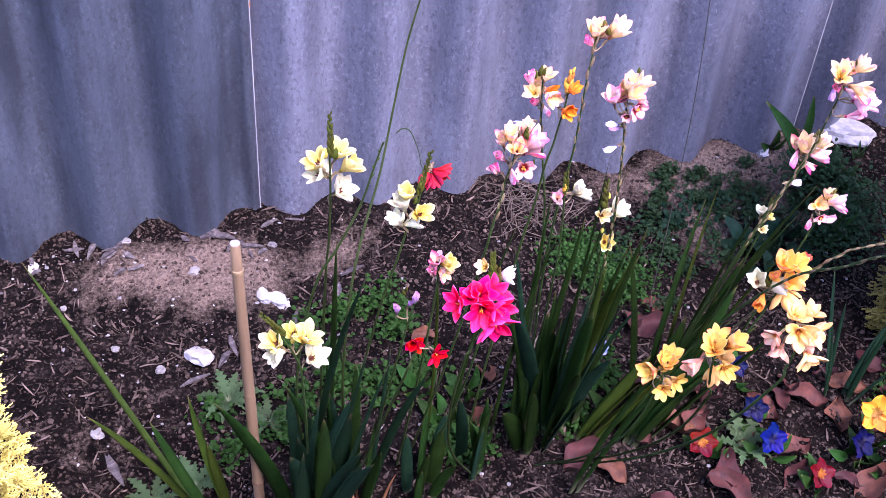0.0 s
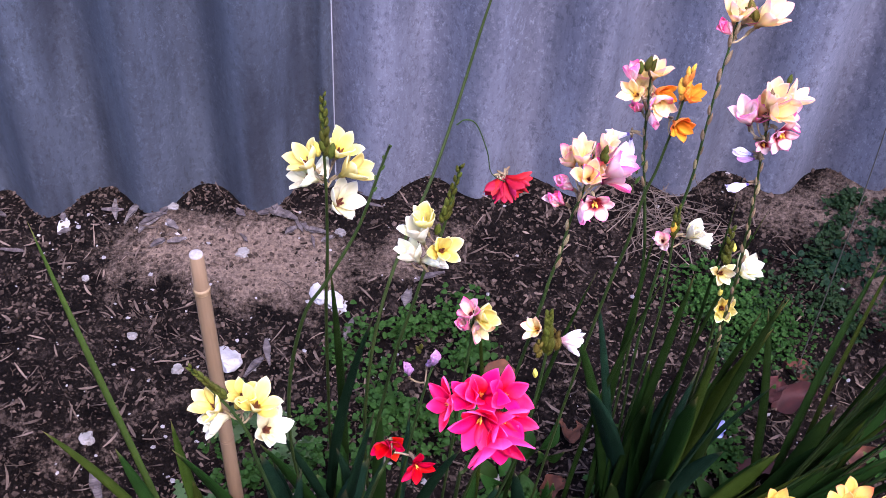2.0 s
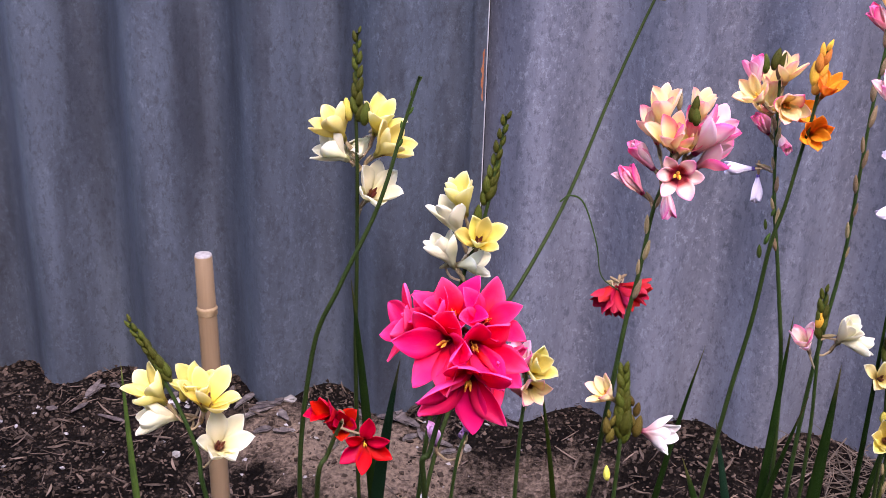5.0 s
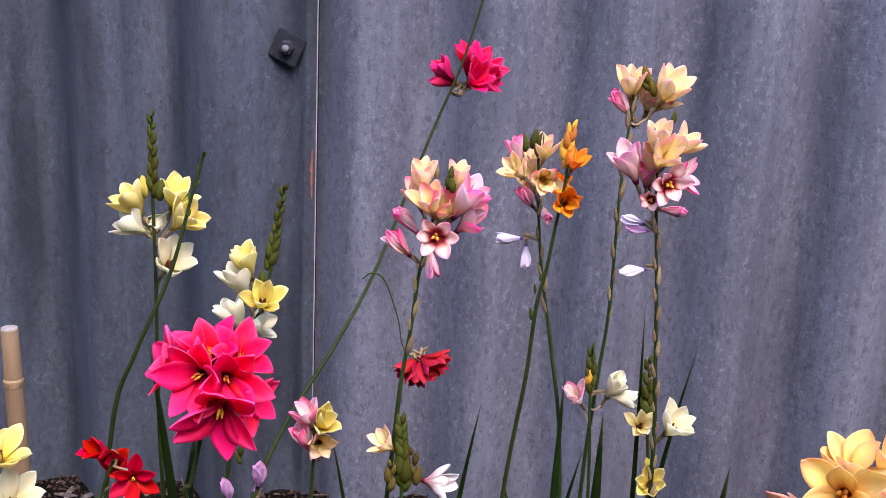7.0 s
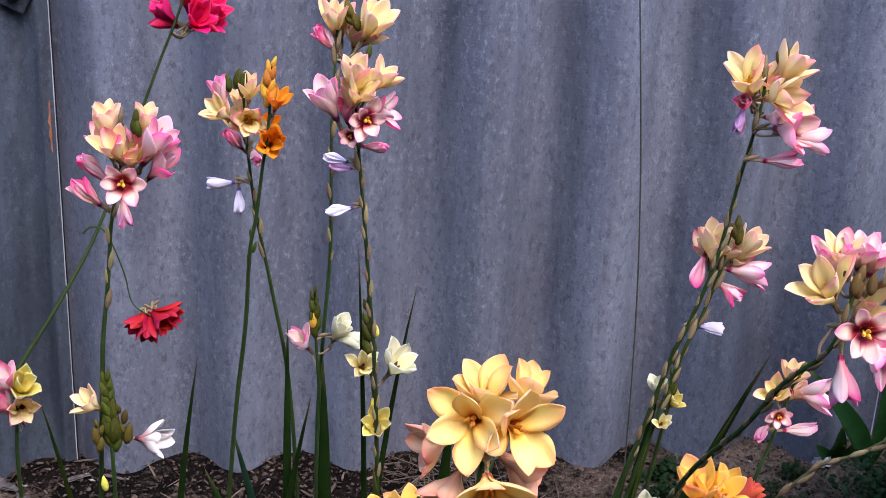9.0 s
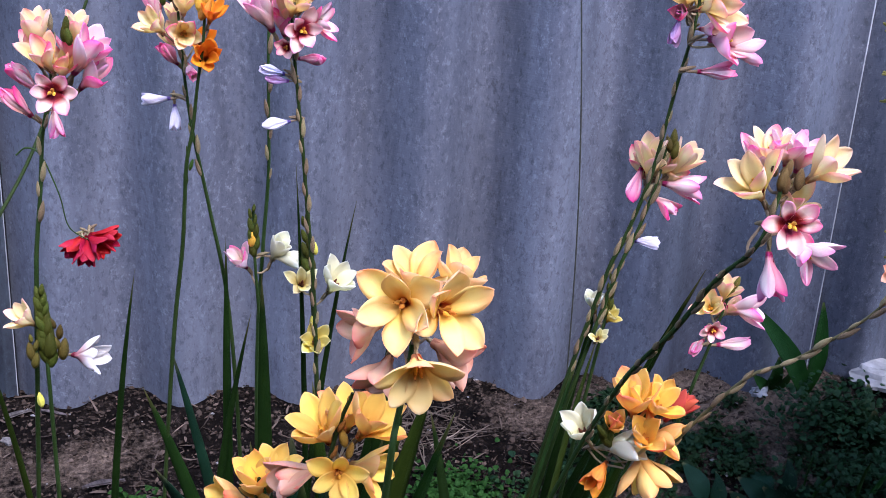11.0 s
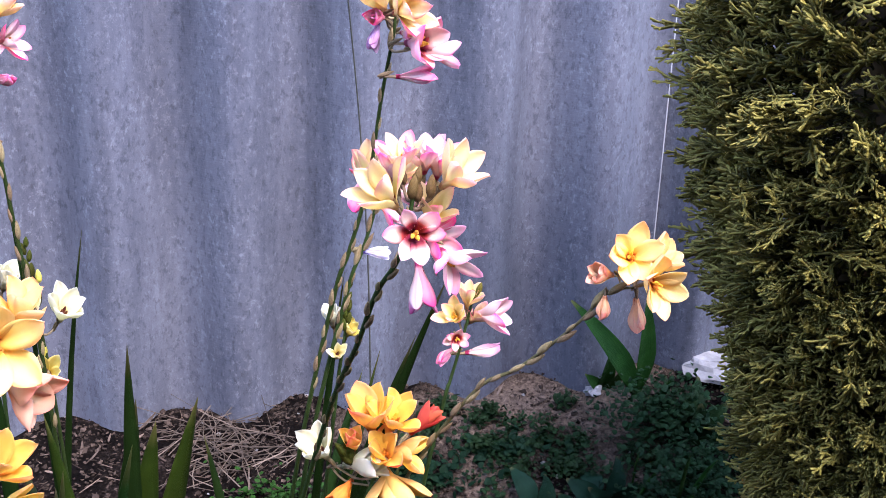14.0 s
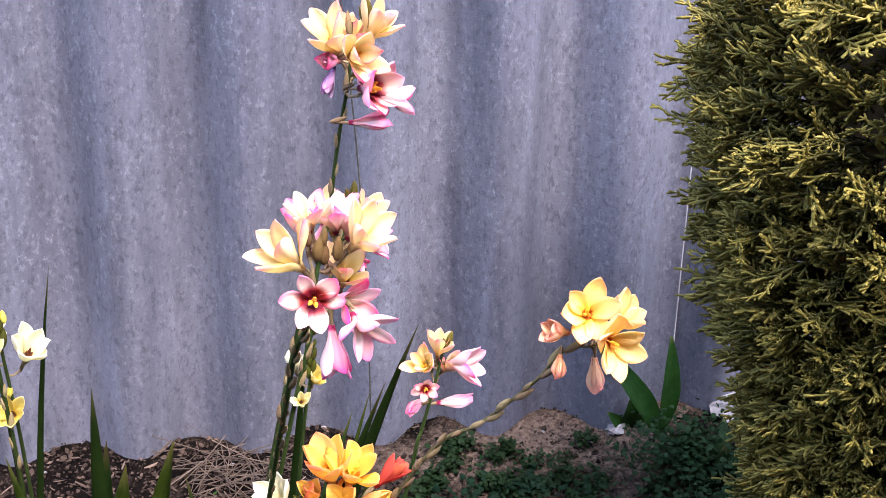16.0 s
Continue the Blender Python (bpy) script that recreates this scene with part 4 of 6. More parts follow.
# ---------------------------------------------------------------- conifers
def spray_set(rnd, count):
    """Loose plumes of blunt scale-leaved twigs that fork again and again. Each comes with its vertices' place from base
    to tip.
    """
    out = []
    for _ in range(count):
        seg = []
        L = rnd.uniform(0.036, 0.052)
        lean = rnd.uniform(-0.25, 0.25)
        axis = [Vector((lean * L * t * t, 0.12 * L * math.sin(3 * t), L * t)) for t in (0, 0.35, 0.7, 1.0)]
        for a, b in zip(axis, axis[1:]):
            seg.append((a, b, 0.00135, a.z / L, b.z / L))
        for i in range(7):
            t = 0.22 + 0.72 * (i + rnd.uniform(0, 0.5)) / 7
            n = min(2, int(t * 3))
            p = axis[n].lerp(axis[n + 1], (t - (0, 0.35, 0.7)[n]) / (0.35, 0.35, 0.3)[n])
            sd = -1 if i % 2 else 1
            a, roll = sd * rnd.uniform(0.45, 0.80), rnd.uniform(-0.55, 0.55)
            l = rnd.uniform(0.014, 0.024) * (1.15 - 0.5 * t)
            d = Vector((math.sin(a) * math.cos(roll), math.sin(roll) * 0.8, math.cos(a))).normalized()
            m, q = p + d * l * 0.5, p + d * l + Vector((-sd * 0.12 * l, 0, 0.15 * l))
            seg += [(p, m, 0.0012, t, t + 0.15), (m, q, 0.00125, t + 0.15, t + 0.35)]
            for k in range(2):
                o = p.lerp(q, (0.35, 0.65)[k])
                b = a + (-1) ** k * sd * rnd.uniform(0.45, 0.75)
                e = Vector((math.sin(b), rnd.uniform(-0.4, 0.4), math.cos(b))).normalized() * l * rnd.uniform(0.40, 0.62)
                seg.append((o, o + e, 0.00115, t + 0.15, t + 0.4))
        V, F, A = [], [], []
        for p, q, r, t0, t1 in seg:
            d = (q - p).normalized()
            a = d.cross(Vector((0.2, 1, 0.1))).normalized()
            b = d.cross(a)
            o = len(V)
            e = p.lerp(q, 0.93)
            for c, k in ((p, 0.85), (e, 1.0)):
                V += [c + a * r * k, c + (b * 0.87 - a * 0.5) * r * k, c - (b * 0.87 + a * 0.5) * r * k]
            V.append(q)
            A += [t0] * 3 + [t1] * 4
            for k in range(3):
                n = (k + 1) % 3
                F += [(o + k, o + n, o + 3 + n), (o + k, o + 3 + n, o + 3 + k), (o + 3 + k, o + 3 + n, o + 6)]
        out.append((np.array([tuple(v) for v in V]), np.array(F), np.array(A)))
    return out


def conifer(label, x, y, radius_at, height, n, material, seed, size=1.0, side=None, rise=(0.1, 0.95)):
    rnd = random.Random(seed)
    ob = thing("conifer", label, "conifer", (x, y, gz(x, y)))
    pts = [Vector((0, 0, -0.05)), Vector((0.01, 0, height * 0.4)), Vector((0, 0.005, height * 0.96))]
    v, f, u = tube(smooth_path(pts, 5), [0.022 - 0.0018 * i for i in range(11)], 8)
    part("trunk", mesh("trunk", v, f, [M_BARK], u), ob)
    kinds = spray_set(rnd, 10)
    VV, FF, AA, o = [], [], [], 0
    made = 0
    while made < n:
        z = rnd.uniform(0.0, height) ** 1.0
        a = rnd.uniform(0, 2 * math.pi)
        if side is not None and math.cos(a - side) < -0.1 and rnd.random() < 0.85:
            continue
        lump = 1 + 0.10 * noise.noise((math.cos(a) * 3, math.sin(a) * 3, z * 9)) + 0.16 * noise.noise((math.cos(a) * 7, math.sin(a) * 7, z * 24))
        depth = rnd.random() ** 2.2 * 0.45
        r = radius_at(z) * lump * (1 - depth)
        if r < 0.01:
            continue
        made += 1
        p = Vector((r * math.cos(a), r * math.sin(a), z))
        outd = Vector((math.cos(a), math.sin(a), 0))
        d = (outd * rnd.uniform(0.7, 1.1) + Vector((0, 0, 1)) * rnd.uniform(*rise) + Vector((rnd.gauss(0, .3), rnd.gauss(0, .3), 0))).normalized()
        q = d.to_track_quat("Z", "Y").to_matrix().to_4x4() @ Matrix.Rotation(rnd.uniform(0, 6.28), 4, "Z")
        sc = size * rnd.uniform(0.75, 1.25)
        kv, kf, ka = kinds[rnd.randrange(len(kinds))]
        R = np.array(q.to_3x3()) * sc
        VV.append(kv @ R.T + np.array(p - d * 0.02))
        # Tone rises to the gold tips; shade is put in deep inside and low down.
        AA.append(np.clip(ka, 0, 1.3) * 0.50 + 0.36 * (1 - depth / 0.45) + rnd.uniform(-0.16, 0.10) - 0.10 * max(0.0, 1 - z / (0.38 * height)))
        FF.append(kf + o)
        o += len(kv)
    V, F = np.vstack(VV), np.vstack(FF)
    me = bpy.data.meshes.new("crown")
    me.vertices.add(len(V))
    me.vertices.foreach_set("co", V.ravel())
    me.loops.add(F.size)
    me.loops.foreach_set("vertex_index", F.ravel().astype(np.int32))
    me.polygons.add(len(F))
    me.polygons.foreach_set("loop_start", np.arange(0, F.size, 3, dtype=np.int32))
    me.update(calc_edges=True)
    me.attributes.new("growth_shade", "FLOAT", "POINT").data.foreach_set("value", np.concatenate(AA).astype(np.float32))
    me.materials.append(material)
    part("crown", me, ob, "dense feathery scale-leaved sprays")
    # dark inner mass of old twigs
    prof = [(max(0.005, radius_at(z) * 0.62), z) for z in np.linspace(0.02, height * 0.97, 14)]
    cv, cf, cu = ring_profile(prof, 18)
    cv = [(a * (1 + 0.2 * noise.noise((a * 9, b * 9, c * 9))), b * (1 + 0.2 * noise.noise((a * 9, b * 9, c * 9 + 5))), c) for a, b, c in cv]
    part("inner_mass", mesh("inner_mass", cv, cf, [M_BARK], cu), ob, "brown shaded twigs inside the crown")


def big_radius(z):
    r = float(np.interp(z, (0.0, 0.19, 0.27, 0.35, 0.43, 0.51, 0.61, 0.70), (0.082, 0.093, 0.111, 0.135, 0.162, 0.185, 0.200, 0.198)))
    return r * (1 - min(1, max(0, (z - 0.69) / 0.21)) ** 2.0)


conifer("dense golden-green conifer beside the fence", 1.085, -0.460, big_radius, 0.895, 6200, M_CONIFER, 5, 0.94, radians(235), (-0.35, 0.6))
conifer("golden dwarf conifer coloured as if brightly lit", BUSH[0], BUSH[1], lambda z: 0.17 * math.sqrt(max(0.0, 1 - (z / 0.72) ** 3)), 0.72, 2300, M_CONIFER_LIT, 6, 0.62, radians(20))


# ---------------------------------------------------------------- corn lilies
_count = [0]


def ixia(label, stem, blooms, buds, knobs=False, slim=1.0, bracts=0, foot=None):
    """A corn lily: stem from top to foot, flowers (place, petal length, facing, opening, kind) and rows of buds."""
    _count[0] += 1
    rnd = random.Random(_count[0] * 7)
    low, f = min([b[2] for b in blooms], default=stem[0][2] - 0.1) - 0.03, stem[-1]
    back = max(0.0, 0.8 * (-0.50 - f[1])) if foot is None else foot[1] - f[1]
    aside = 0.0 if foot is None else foot[0] - f[0]
    bent = []
    for p in stem:
        w = max(0.0, 1 - max(0.0, p[2] - f[2]) / max(0.1, low - f[2])) ** 1.25
        bent.append((p[0] + aside * w, p[1] + back * w, p[2] + 0.15 * back * w))
    stem, foot = bent, bent[-1]
    ob = thing("corn_lily", label, "flower", (foot[0], foot[1], foot[2]), "corn lilies in the bed")
    inv = Matrix.Translation((-foot[0], -foot[1], -foot[2]))
    pts = smooth_path(stem, 6)
    n = len(pts)
    top = 0.0009
    tubes = []
    chunks = [tube(pts, [(top + 0.0007 * min(1, i / n * 1.6)) * slim for i in range(n)], 7)]
    for b in blooms:
        base, d = flower(ob, *b, rnd)
        for o in (ob.children[-1],):
            o.matrix_basis = inv @ o.matrix_basis
        foot_of = base - d * b[3] * 0.30
        near = min(range(n), key=lambda i: (pts[i] - foot_of).length + 0.4 * max(0, pts[i].z - foot_of.z + 0.004))
        q = pts[near]
        if (q - foot_of).length > 0.003:
            midp = q.lerp(foot_of, 0.5) - d * 0.15 * (q - foot_of).length + Vector((0, 0, -0.1)) * (q - foot_of).length
            tubes.append((smooth_path([q, midp, foot_of], 3), [0.0008] * 7, 5))
        if b[6] > 0.05:
            bud(ob, inv @ (foot_of - d * 0.004), (d + Vector((0, 0, 0.3))).normalized(), 0.011, "bract", rnd.uniform(0, 6))
    if bracts:
        step, k, left = 0.0135, 0, 0.0
        start = max(0, min(range(n), key=lambda i: abs(pts[i].z - (min(b[2] for b in blooms if b[6] > 0.2) + 0.03))))
        for i in range(start, n - 1):
            d = pts[i + 1] - pts[i]
            while left < d.length and k < bracts:
                p = pts[i] + d * (left / d.length)
                out = d.cross(Vector((0, 1, 0))).normalized() * (1 if k % 2 else -1) + Vector((0, -0.4, 0))
                bud(ob, inv @ (p + out * 0.0006), (-d.normalized() + out * 0.12).normalized(), (0.0140 if knobs else 0.0125) * rnd.uniform(0.7, 1.3), "bract", rnd.uniform(0, 6))
                left += step * rnd.uniform(0.75, 1.3)
                k += 1
            left -= d.length
    k = 0
    for a, c, m, size, kind in buds:
        a, c = Vector(a), Vector(c)
        for i in range(m):
            s = i / max(1, m - 1)
            p = a.lerp(c, s)
            line = (a - c).normalized() if (a - c).length > 1e-4 else Vector((0, 0, 1))
            sd = line.cross(Vector((0, 1, 0))) * (1 if k % 2 else -1) + Vector((0, rnd.uniform(-0.9, 0.6), 0))
            w = size * (0.65 + 0.65 * s) * rnd.uniform(0.9, 1.3) if m > 3 else size * rnd.uniform(0.9, 1.1)
            way = (line * 1.6 + sd * (0.34 if m > 1 else 0.2)).normalized()
            bud(ob, inv @ (p + sd * 0.0012 - way * w * (0.3 if m > 1 else 0.5)), way, w, kind, rnd.uniform(0, 6))
            k += 1
    if tubes:
        for way in tubes:
            V, F, U = tube(*way)
            part("flower_stalk", mesh("flower_stalk", [inv @ Vector(v) for v in V], F, [M_TUBE], U), ob)
    V, F, U = join(*chunks)
    part("stem", mesh("stem", [inv @ Vector(v) for v in V], F, [M_STEM_KNOB if knobs else M_STEM], U), ob)
    return ob


ixia('tall corn lily spike with pale yellow and white flowers',
    [(0.014, -0.600, 0.608), (0.013, -0.600, 0.570), (0.014, -0.600, 0.519), (0.013, -0.600, 0.449), (0.010, -0.600, 0.380), (0.008, -0.603, 0.258), (0.007, -0.609, 0.102), (0.010, -0.620, -0.108)], [
    (0.001, -0.600, 0.547, 0.0284, -62, 46, 0.5, 'yellow'),
    (0.025, -0.590, 0.549, 0.0268, 50, 52, 0.5, 'yellow'),
    (0.001, -0.600, 0.531, 0.0262, -62, 24, 0.5, 'white'),
    (0.032, -0.600, 0.537, 0.0301, 58, 28, 0.48, 'yellow'),
    (0.024, -0.600, 0.506, 0.0299, 45, 34, 0.55, 'white'),
    (0.012, -0.585, 0.532, 0.0265, -10, -10, 0.2, 'white'),
    ], [
    ((0.014, -0.600, 0.609), (0.014, -0.600, 0.556), 13, 0.0085, 'olive'),
    ((0.009, -0.600, 0.560), (0.009, -0.600, 0.560), 1, 0.0172, 'yellowbud'),
    ((0.018, -0.600, 0.558), (0.018, -0.600, 0.558), 1, 0.0164, 'olive'),
    ])

ixia('corn lily spike with yellow cups above white flowers',
    [(0.113, -0.640, 0.576), (0.108, -0.640, 0.542), (0.101, -0.640, 0.504), (0.092, -0.640, 0.476), (0.083, -0.640, 0.431), (0.071, -0.640, 0.363), (0.057, -0.643, 0.244), (0.043, -0.649, 0.092), (0.030, -0.660, -0.114)], [
    (0.089, -0.640, 0.521, 0.0272, -40, 72, 0.36, 'yellow'),
    (0.085, -0.640, 0.509, 0.0282, -80, 55, 0.38, 'white'),
    (0.102, -0.652, 0.503, 0.0251, 15, 35, 0.5, 'yellow'),
    (0.081, -0.640, 0.486, 0.0251, -85, 40, 0.4, 'white'),
    (0.094, -0.640, 0.482, 0.0230, 80, 20, 0.4, 'white'),
    ], [
    ((0.113, -0.640, 0.576), (0.103, -0.640, 0.523), 14, 0.0086, 'olive'),
    ((0.098, -0.640, 0.515), (0.098, -0.640, 0.515), 1, 0.0125, 'olive'),
    ])

ixia('corn lily with a large cluster of hot pink flowers',
    [(0.122, -0.830, 0.531), (0.119, -0.830, 0.508), (0.110, -0.830, 0.470), (0.104, -0.830, 0.451), (0.084, -0.826, 0.307), (0.076, -0.817, 0.120), (0.090, -0.800, -0.135)], [
    (0.117, -0.832, 0.529, 0.0292, -20, 8, 0.64, 'hot'),
    (0.130, -0.832, 0.529, 0.0285, 25, 5, 0.64, 'hot'),
    (0.129, -0.838, 0.515, 0.0330, 5, -28, 0.64, 'hot'),
    (0.099, -0.818, 0.527, 0.0218, -70, 20, 0.7, 'hot'),
    (0.133, -0.818, 0.535, 0.0237, 40, 50, 0.6, 'hot'),
    (0.118, -0.818, 0.536, 0.0254, -10, 65, 0.55, 'hot'),
    (0.137, -0.818, 0.513, 0.0216, 70, -5, 0.7, 'hot'),
    (0.110, -0.818, 0.533, 0.0225, -40, 50, 0.5, 'hot'),
    ], [], foot=(0.235, -0.56))

ixia('corn lily with bright red flowers',
    [(0.064, -0.810, 0.468), (0.057, -0.810, 0.449), (0.051, -0.810, 0.426), (0.037, -0.807, 0.288), (0.034, -0.801, 0.109), (0.050, -0.790, -0.134)], [
    (0.057, -0.810, 0.473, 0.0191, -25, 35, 0.3, 'red'),
    (0.062, -0.802, 0.462, 0.0188, 10, 40, 0.35, 'red'),
    (0.078, -0.820, 0.465, 0.0163, 20, 5, 0.8, 'red'),
    ], [])

ixia('low corn lily with pale yellow flowers beside the bamboo stake',
    [(-0.081, -0.735, 0.465), (-0.067, -0.735, 0.439), (-0.055, -0.735, 0.415), (-0.045, -0.735, 0.386), (-0.042, -0.735, 0.356), (-0.034, -0.736, 0.235), (-0.026, -0.740, 0.081), (-0.020, -0.745, -0.127)], [
    (-0.068, -0.735, 0.423, 0.0261, -60, 44, 0.48, 'yellow'),
    (-0.065, -0.735, 0.407, 0.0261, -58, 12, 0.45, 'white'),
    (-0.037, -0.735, 0.423, 0.0277, 55, 55, 0.52, 'yellow'),
    (-0.048, -0.725, 0.424, 0.0231, 0, 60, 0.4, 'yellow'),
    (-0.031, -0.735, 0.393, 0.0289, 40, 38, 0.55, 'white'),
    ], [
    ((-0.082, -0.735, 0.467), (-0.059, -0.735, 0.434), 14, 0.0081, 'olive'),
    ((-0.052, -0.735, 0.426), (-0.052, -0.735, 0.426), 1, 0.0136, 'yellowbud'),
    ((-0.064, -0.735, 0.432), (-0.064, -0.735, 0.432), 1, 0.0137, 'olive'),
    ])

ixia('corn lily with a dense head of pink and cream flowers',
    [(0.209, -0.640, 0.587), (0.206, -0.640, 0.554), (0.200, -0.640, 0.527), (0.196, -0.640, 0.489), (0.191, -0.640, 0.453), (0.188, -0.640, 0.421), (0.176, -0.634, 0.289), (0.160, -0.622, 0.121), (0.140, -0.600, -0.105)], [
    (0.200, -0.640, 0.585, 0.0267, -20, 60, 0.35, 'cream'),
    (0.206, -0.648, 0.573, 0.0272, -15, 40, 0.3, 'pinkcream'),
    (0.226, -0.640, 0.572, 0.0319, 55, 38, 0.35, 'pinkwhite'),
    (0.220, -0.630, 0.584, 0.0225, 45, 60, 0.35, 'cream'),
    (0.228, -0.634, 0.560, 0.0285, 50, 32, 0.28, 'pink'),
    (0.192, -0.640, 0.559, 0.0247, -50, 35, 0.12, 'pink'),
    (0.187, -0.640, 0.543, 0.0241, -50, 30, 0.1, 'pink'),
    (0.211, -0.656, 0.556, 0.0178, 0, 5, 0.75, 'pinkface'),
    (0.207, -0.640, 0.534, 0.0196, 10, -50, 0.15, 'pink'),
    (0.212, -0.634, 0.565, 0.0263, 10, 35, 0.3, 'pinkcream'),
    (0.218, -0.628, 0.572, 0.0264, 25, 55, 0.3, 'pink'),
    (0.196, -0.628, 0.572, 0.0242, -40, 55, 0.25, 'pinkcream'),
    ], [
    ((0.215, -0.640, 0.587), (0.215, -0.640, 0.587), 1, 0.0118, 'olive'),
    ((0.219, -0.640, 0.585), (0.219, -0.640, 0.585), 1, 0.0119, 'olive'),
    ((0.216, -0.640, 0.592), (0.216, -0.640, 0.592), 1, 0.0097, 'olive'),
    ], bracts=10)

ixia('corn lily with cream, pink and orange flowers',
    [(0.269, -0.540, 0.584), (0.272, -0.540, 0.543), (0.277, -0.540, 0.502), (0.288, -0.540, 0.442), (0.299, -0.540, 0.371), (0.306, -0.544, 0.254), (0.308, -0.553, 0.103), (0.300, -0.570, -0.100)], [
    (0.255, -0.540, 0.586, 0.0239, -30, 60, 0.2, 'pink'),
    (0.256, -0.550, 0.575, 0.0223, -40, 25, 0.5, 'cream'),
    (0.273, -0.540, 0.589, 0.0212, 20, 60, 0.35, 'cream'),
    (0.274, -0.554, 0.572, 0.0279, 10, 10, 0.42, 'pinkcream'),
    (0.263, -0.540, 0.554, 0.0214, -35, 30, 0.12, 'pink'),
    (0.276, -0.540, 0.545, 0.0188, 20, -20, 0.12, 'pink'),
    (0.282, -0.530, 0.562, 0.0225, 20, 20, 0.35, 'orange'),
    (0.266, -0.530, 0.562, 0.0234, -15, 30, 0.3, 'pinkcream'),
    (0.267, -0.528, 0.576, 0.0225, -5, 60, 0.3, 'cream'),
    (0.253, -0.536, 0.523, 0.0208, -85, -5, 0.15, 'lilacwhite'),
    (0.265, -0.536, 0.512, 0.0182, 20, -80, 0.1, 'lilacwhite'),
    ], [
    ((0.264, -0.540, 0.597), (0.264, -0.540, 0.597), 1, 0.0150, 'olive'),
    ((0.260, -0.540, 0.594), (0.260, -0.540, 0.594), 1, 0.0134, 'olive'),
    ((0.268, -0.540, 0.596), (0.268, -0.540, 0.596), 1, 0.0134, 'olive'),
    ((0.276, -0.540, 0.506), (0.273, -0.540, 0.467), 5, 0.0065, 'green'),
    ], bracts=9)

ixia('corn lily with deep orange flowers',
    [(0.290, -0.570, 0.611), (0.288, -0.570, 0.572), (0.284, -0.570, 0.544), (0.280, -0.570, 0.512), (0.275, -0.570, 0.484), (0.271, -0.570, 0.427), (0.263, -0.570, 0.359), (0.253, -0.571, 0.244), (0.242, -0.575, 0.096), (0.230, -0.580, -0.102)], [
    (0.293, -0.570, 0.587, 0.0199, 20, 40, 0.5, 'orange'),
    (0.290, -0.570, 0.560, 0.0246, 10, 20, 0.35, 'orange'),
    ], [
    ((0.290, -0.570, 0.613), (0.287, -0.570, 0.589), 7, 0.0113, 'orangebud'),
    ])

ixia('tall corn lily with cream flowers tinged pink',
    [(0.331, -0.530, 0.632), (0.328, -0.530, 0.569), (0.328, -0.530, 0.523), (0.328, -0.530, 0.467), (0.324, -0.530, 0.409), (0.320, -0.530, 0.334), (0.319, -0.534, 0.226), (0.322, -0.544, 0.087), (0.330, -0.560, -0.099)], [
    (0.328, -0.530, 0.636, 0.0272, -25, 70, 0.3, 'cream'),
    (0.334, -0.520, 0.634, 0.0236, 5, 70, 0.3, 'pinkcream'),
    (0.353, -0.530, 0.633, 0.0312, 55, 45, 0.42, 'cream'),
    (0.351, -0.520, 0.624, 0.0237, 40, 30, 0.3, 'pinkcream'),
    (0.325, -0.530, 0.622, 0.0249, -45, 30, 0.15, 'pink'),
    (0.342, -0.518, 0.624, 0.0237, 5, 40, 0.3, 'pinkcream'),
    ], [
    ((0.338, -0.530, 0.641), (0.343, -0.530, 0.633), 3, 0.0135, 'olivebrown'),
    ], bracts=12)

ixia('corn lily with pink flowers and dark red eyes',
    [(0.343, -0.605, 0.617), (0.347, -0.605, 0.566), (0.352, -0.605, 0.517), (0.356, -0.605, 0.470), (0.362, -0.605, 0.396), (0.366, -0.603, 0.271), (0.366, -0.598, 0.111), (0.360, -0.590, -0.103)], [
    (0.344, -0.605, 0.609, 0.0307, 0, 55, 0.36, 'cream'),
    (0.347, -0.611, 0.604, 0.0260, 20, 40, 0.3, 'cream'),
    (0.359, -0.605, 0.610, 0.0232, 60, 40, 0.4, 'cream'),
    (0.329, -0.605, 0.595, 0.0307, -35, 45, 0.32, 'pinkwhite'),
    (0.339, -0.595, 0.588, 0.0251, -10, 40, 0.3, 'pink'),
    (0.342, -0.597, 0.597, 0.0265, -5, 50, 0.32, 'cream'),
    (0.351, -0.617, 0.589, 0.0176, 18, 5, 0.72, 'pinkface'),
    (0.361, -0.599, 0.591, 0.0205, 70, 20, 0.5, 'pink'),
    (0.342, -0.615, 0.578, 0.0108, -10, 0, 0.7, 'pinkface'),
    (0.356, -0.605, 0.569, 0.0182, 60, 5, 0.12, 'pink'),
    (0.334, -0.605, 0.560, 0.0159, -90, 10, 0.08, 'lilacwhite'),
    (0.337, -0.605, 0.555, 0.0144, -85, 5, 0.08, 'lilac'),
    (0.337, -0.605, 0.527, 0.0177, -85, -12, 0.1, 'lilacwhite'),
    ], [
    ((0.351, -0.605, 0.629), (0.351, -0.605, 0.629), 1, 0.0101, 'olive'),
    ], bracts=22)

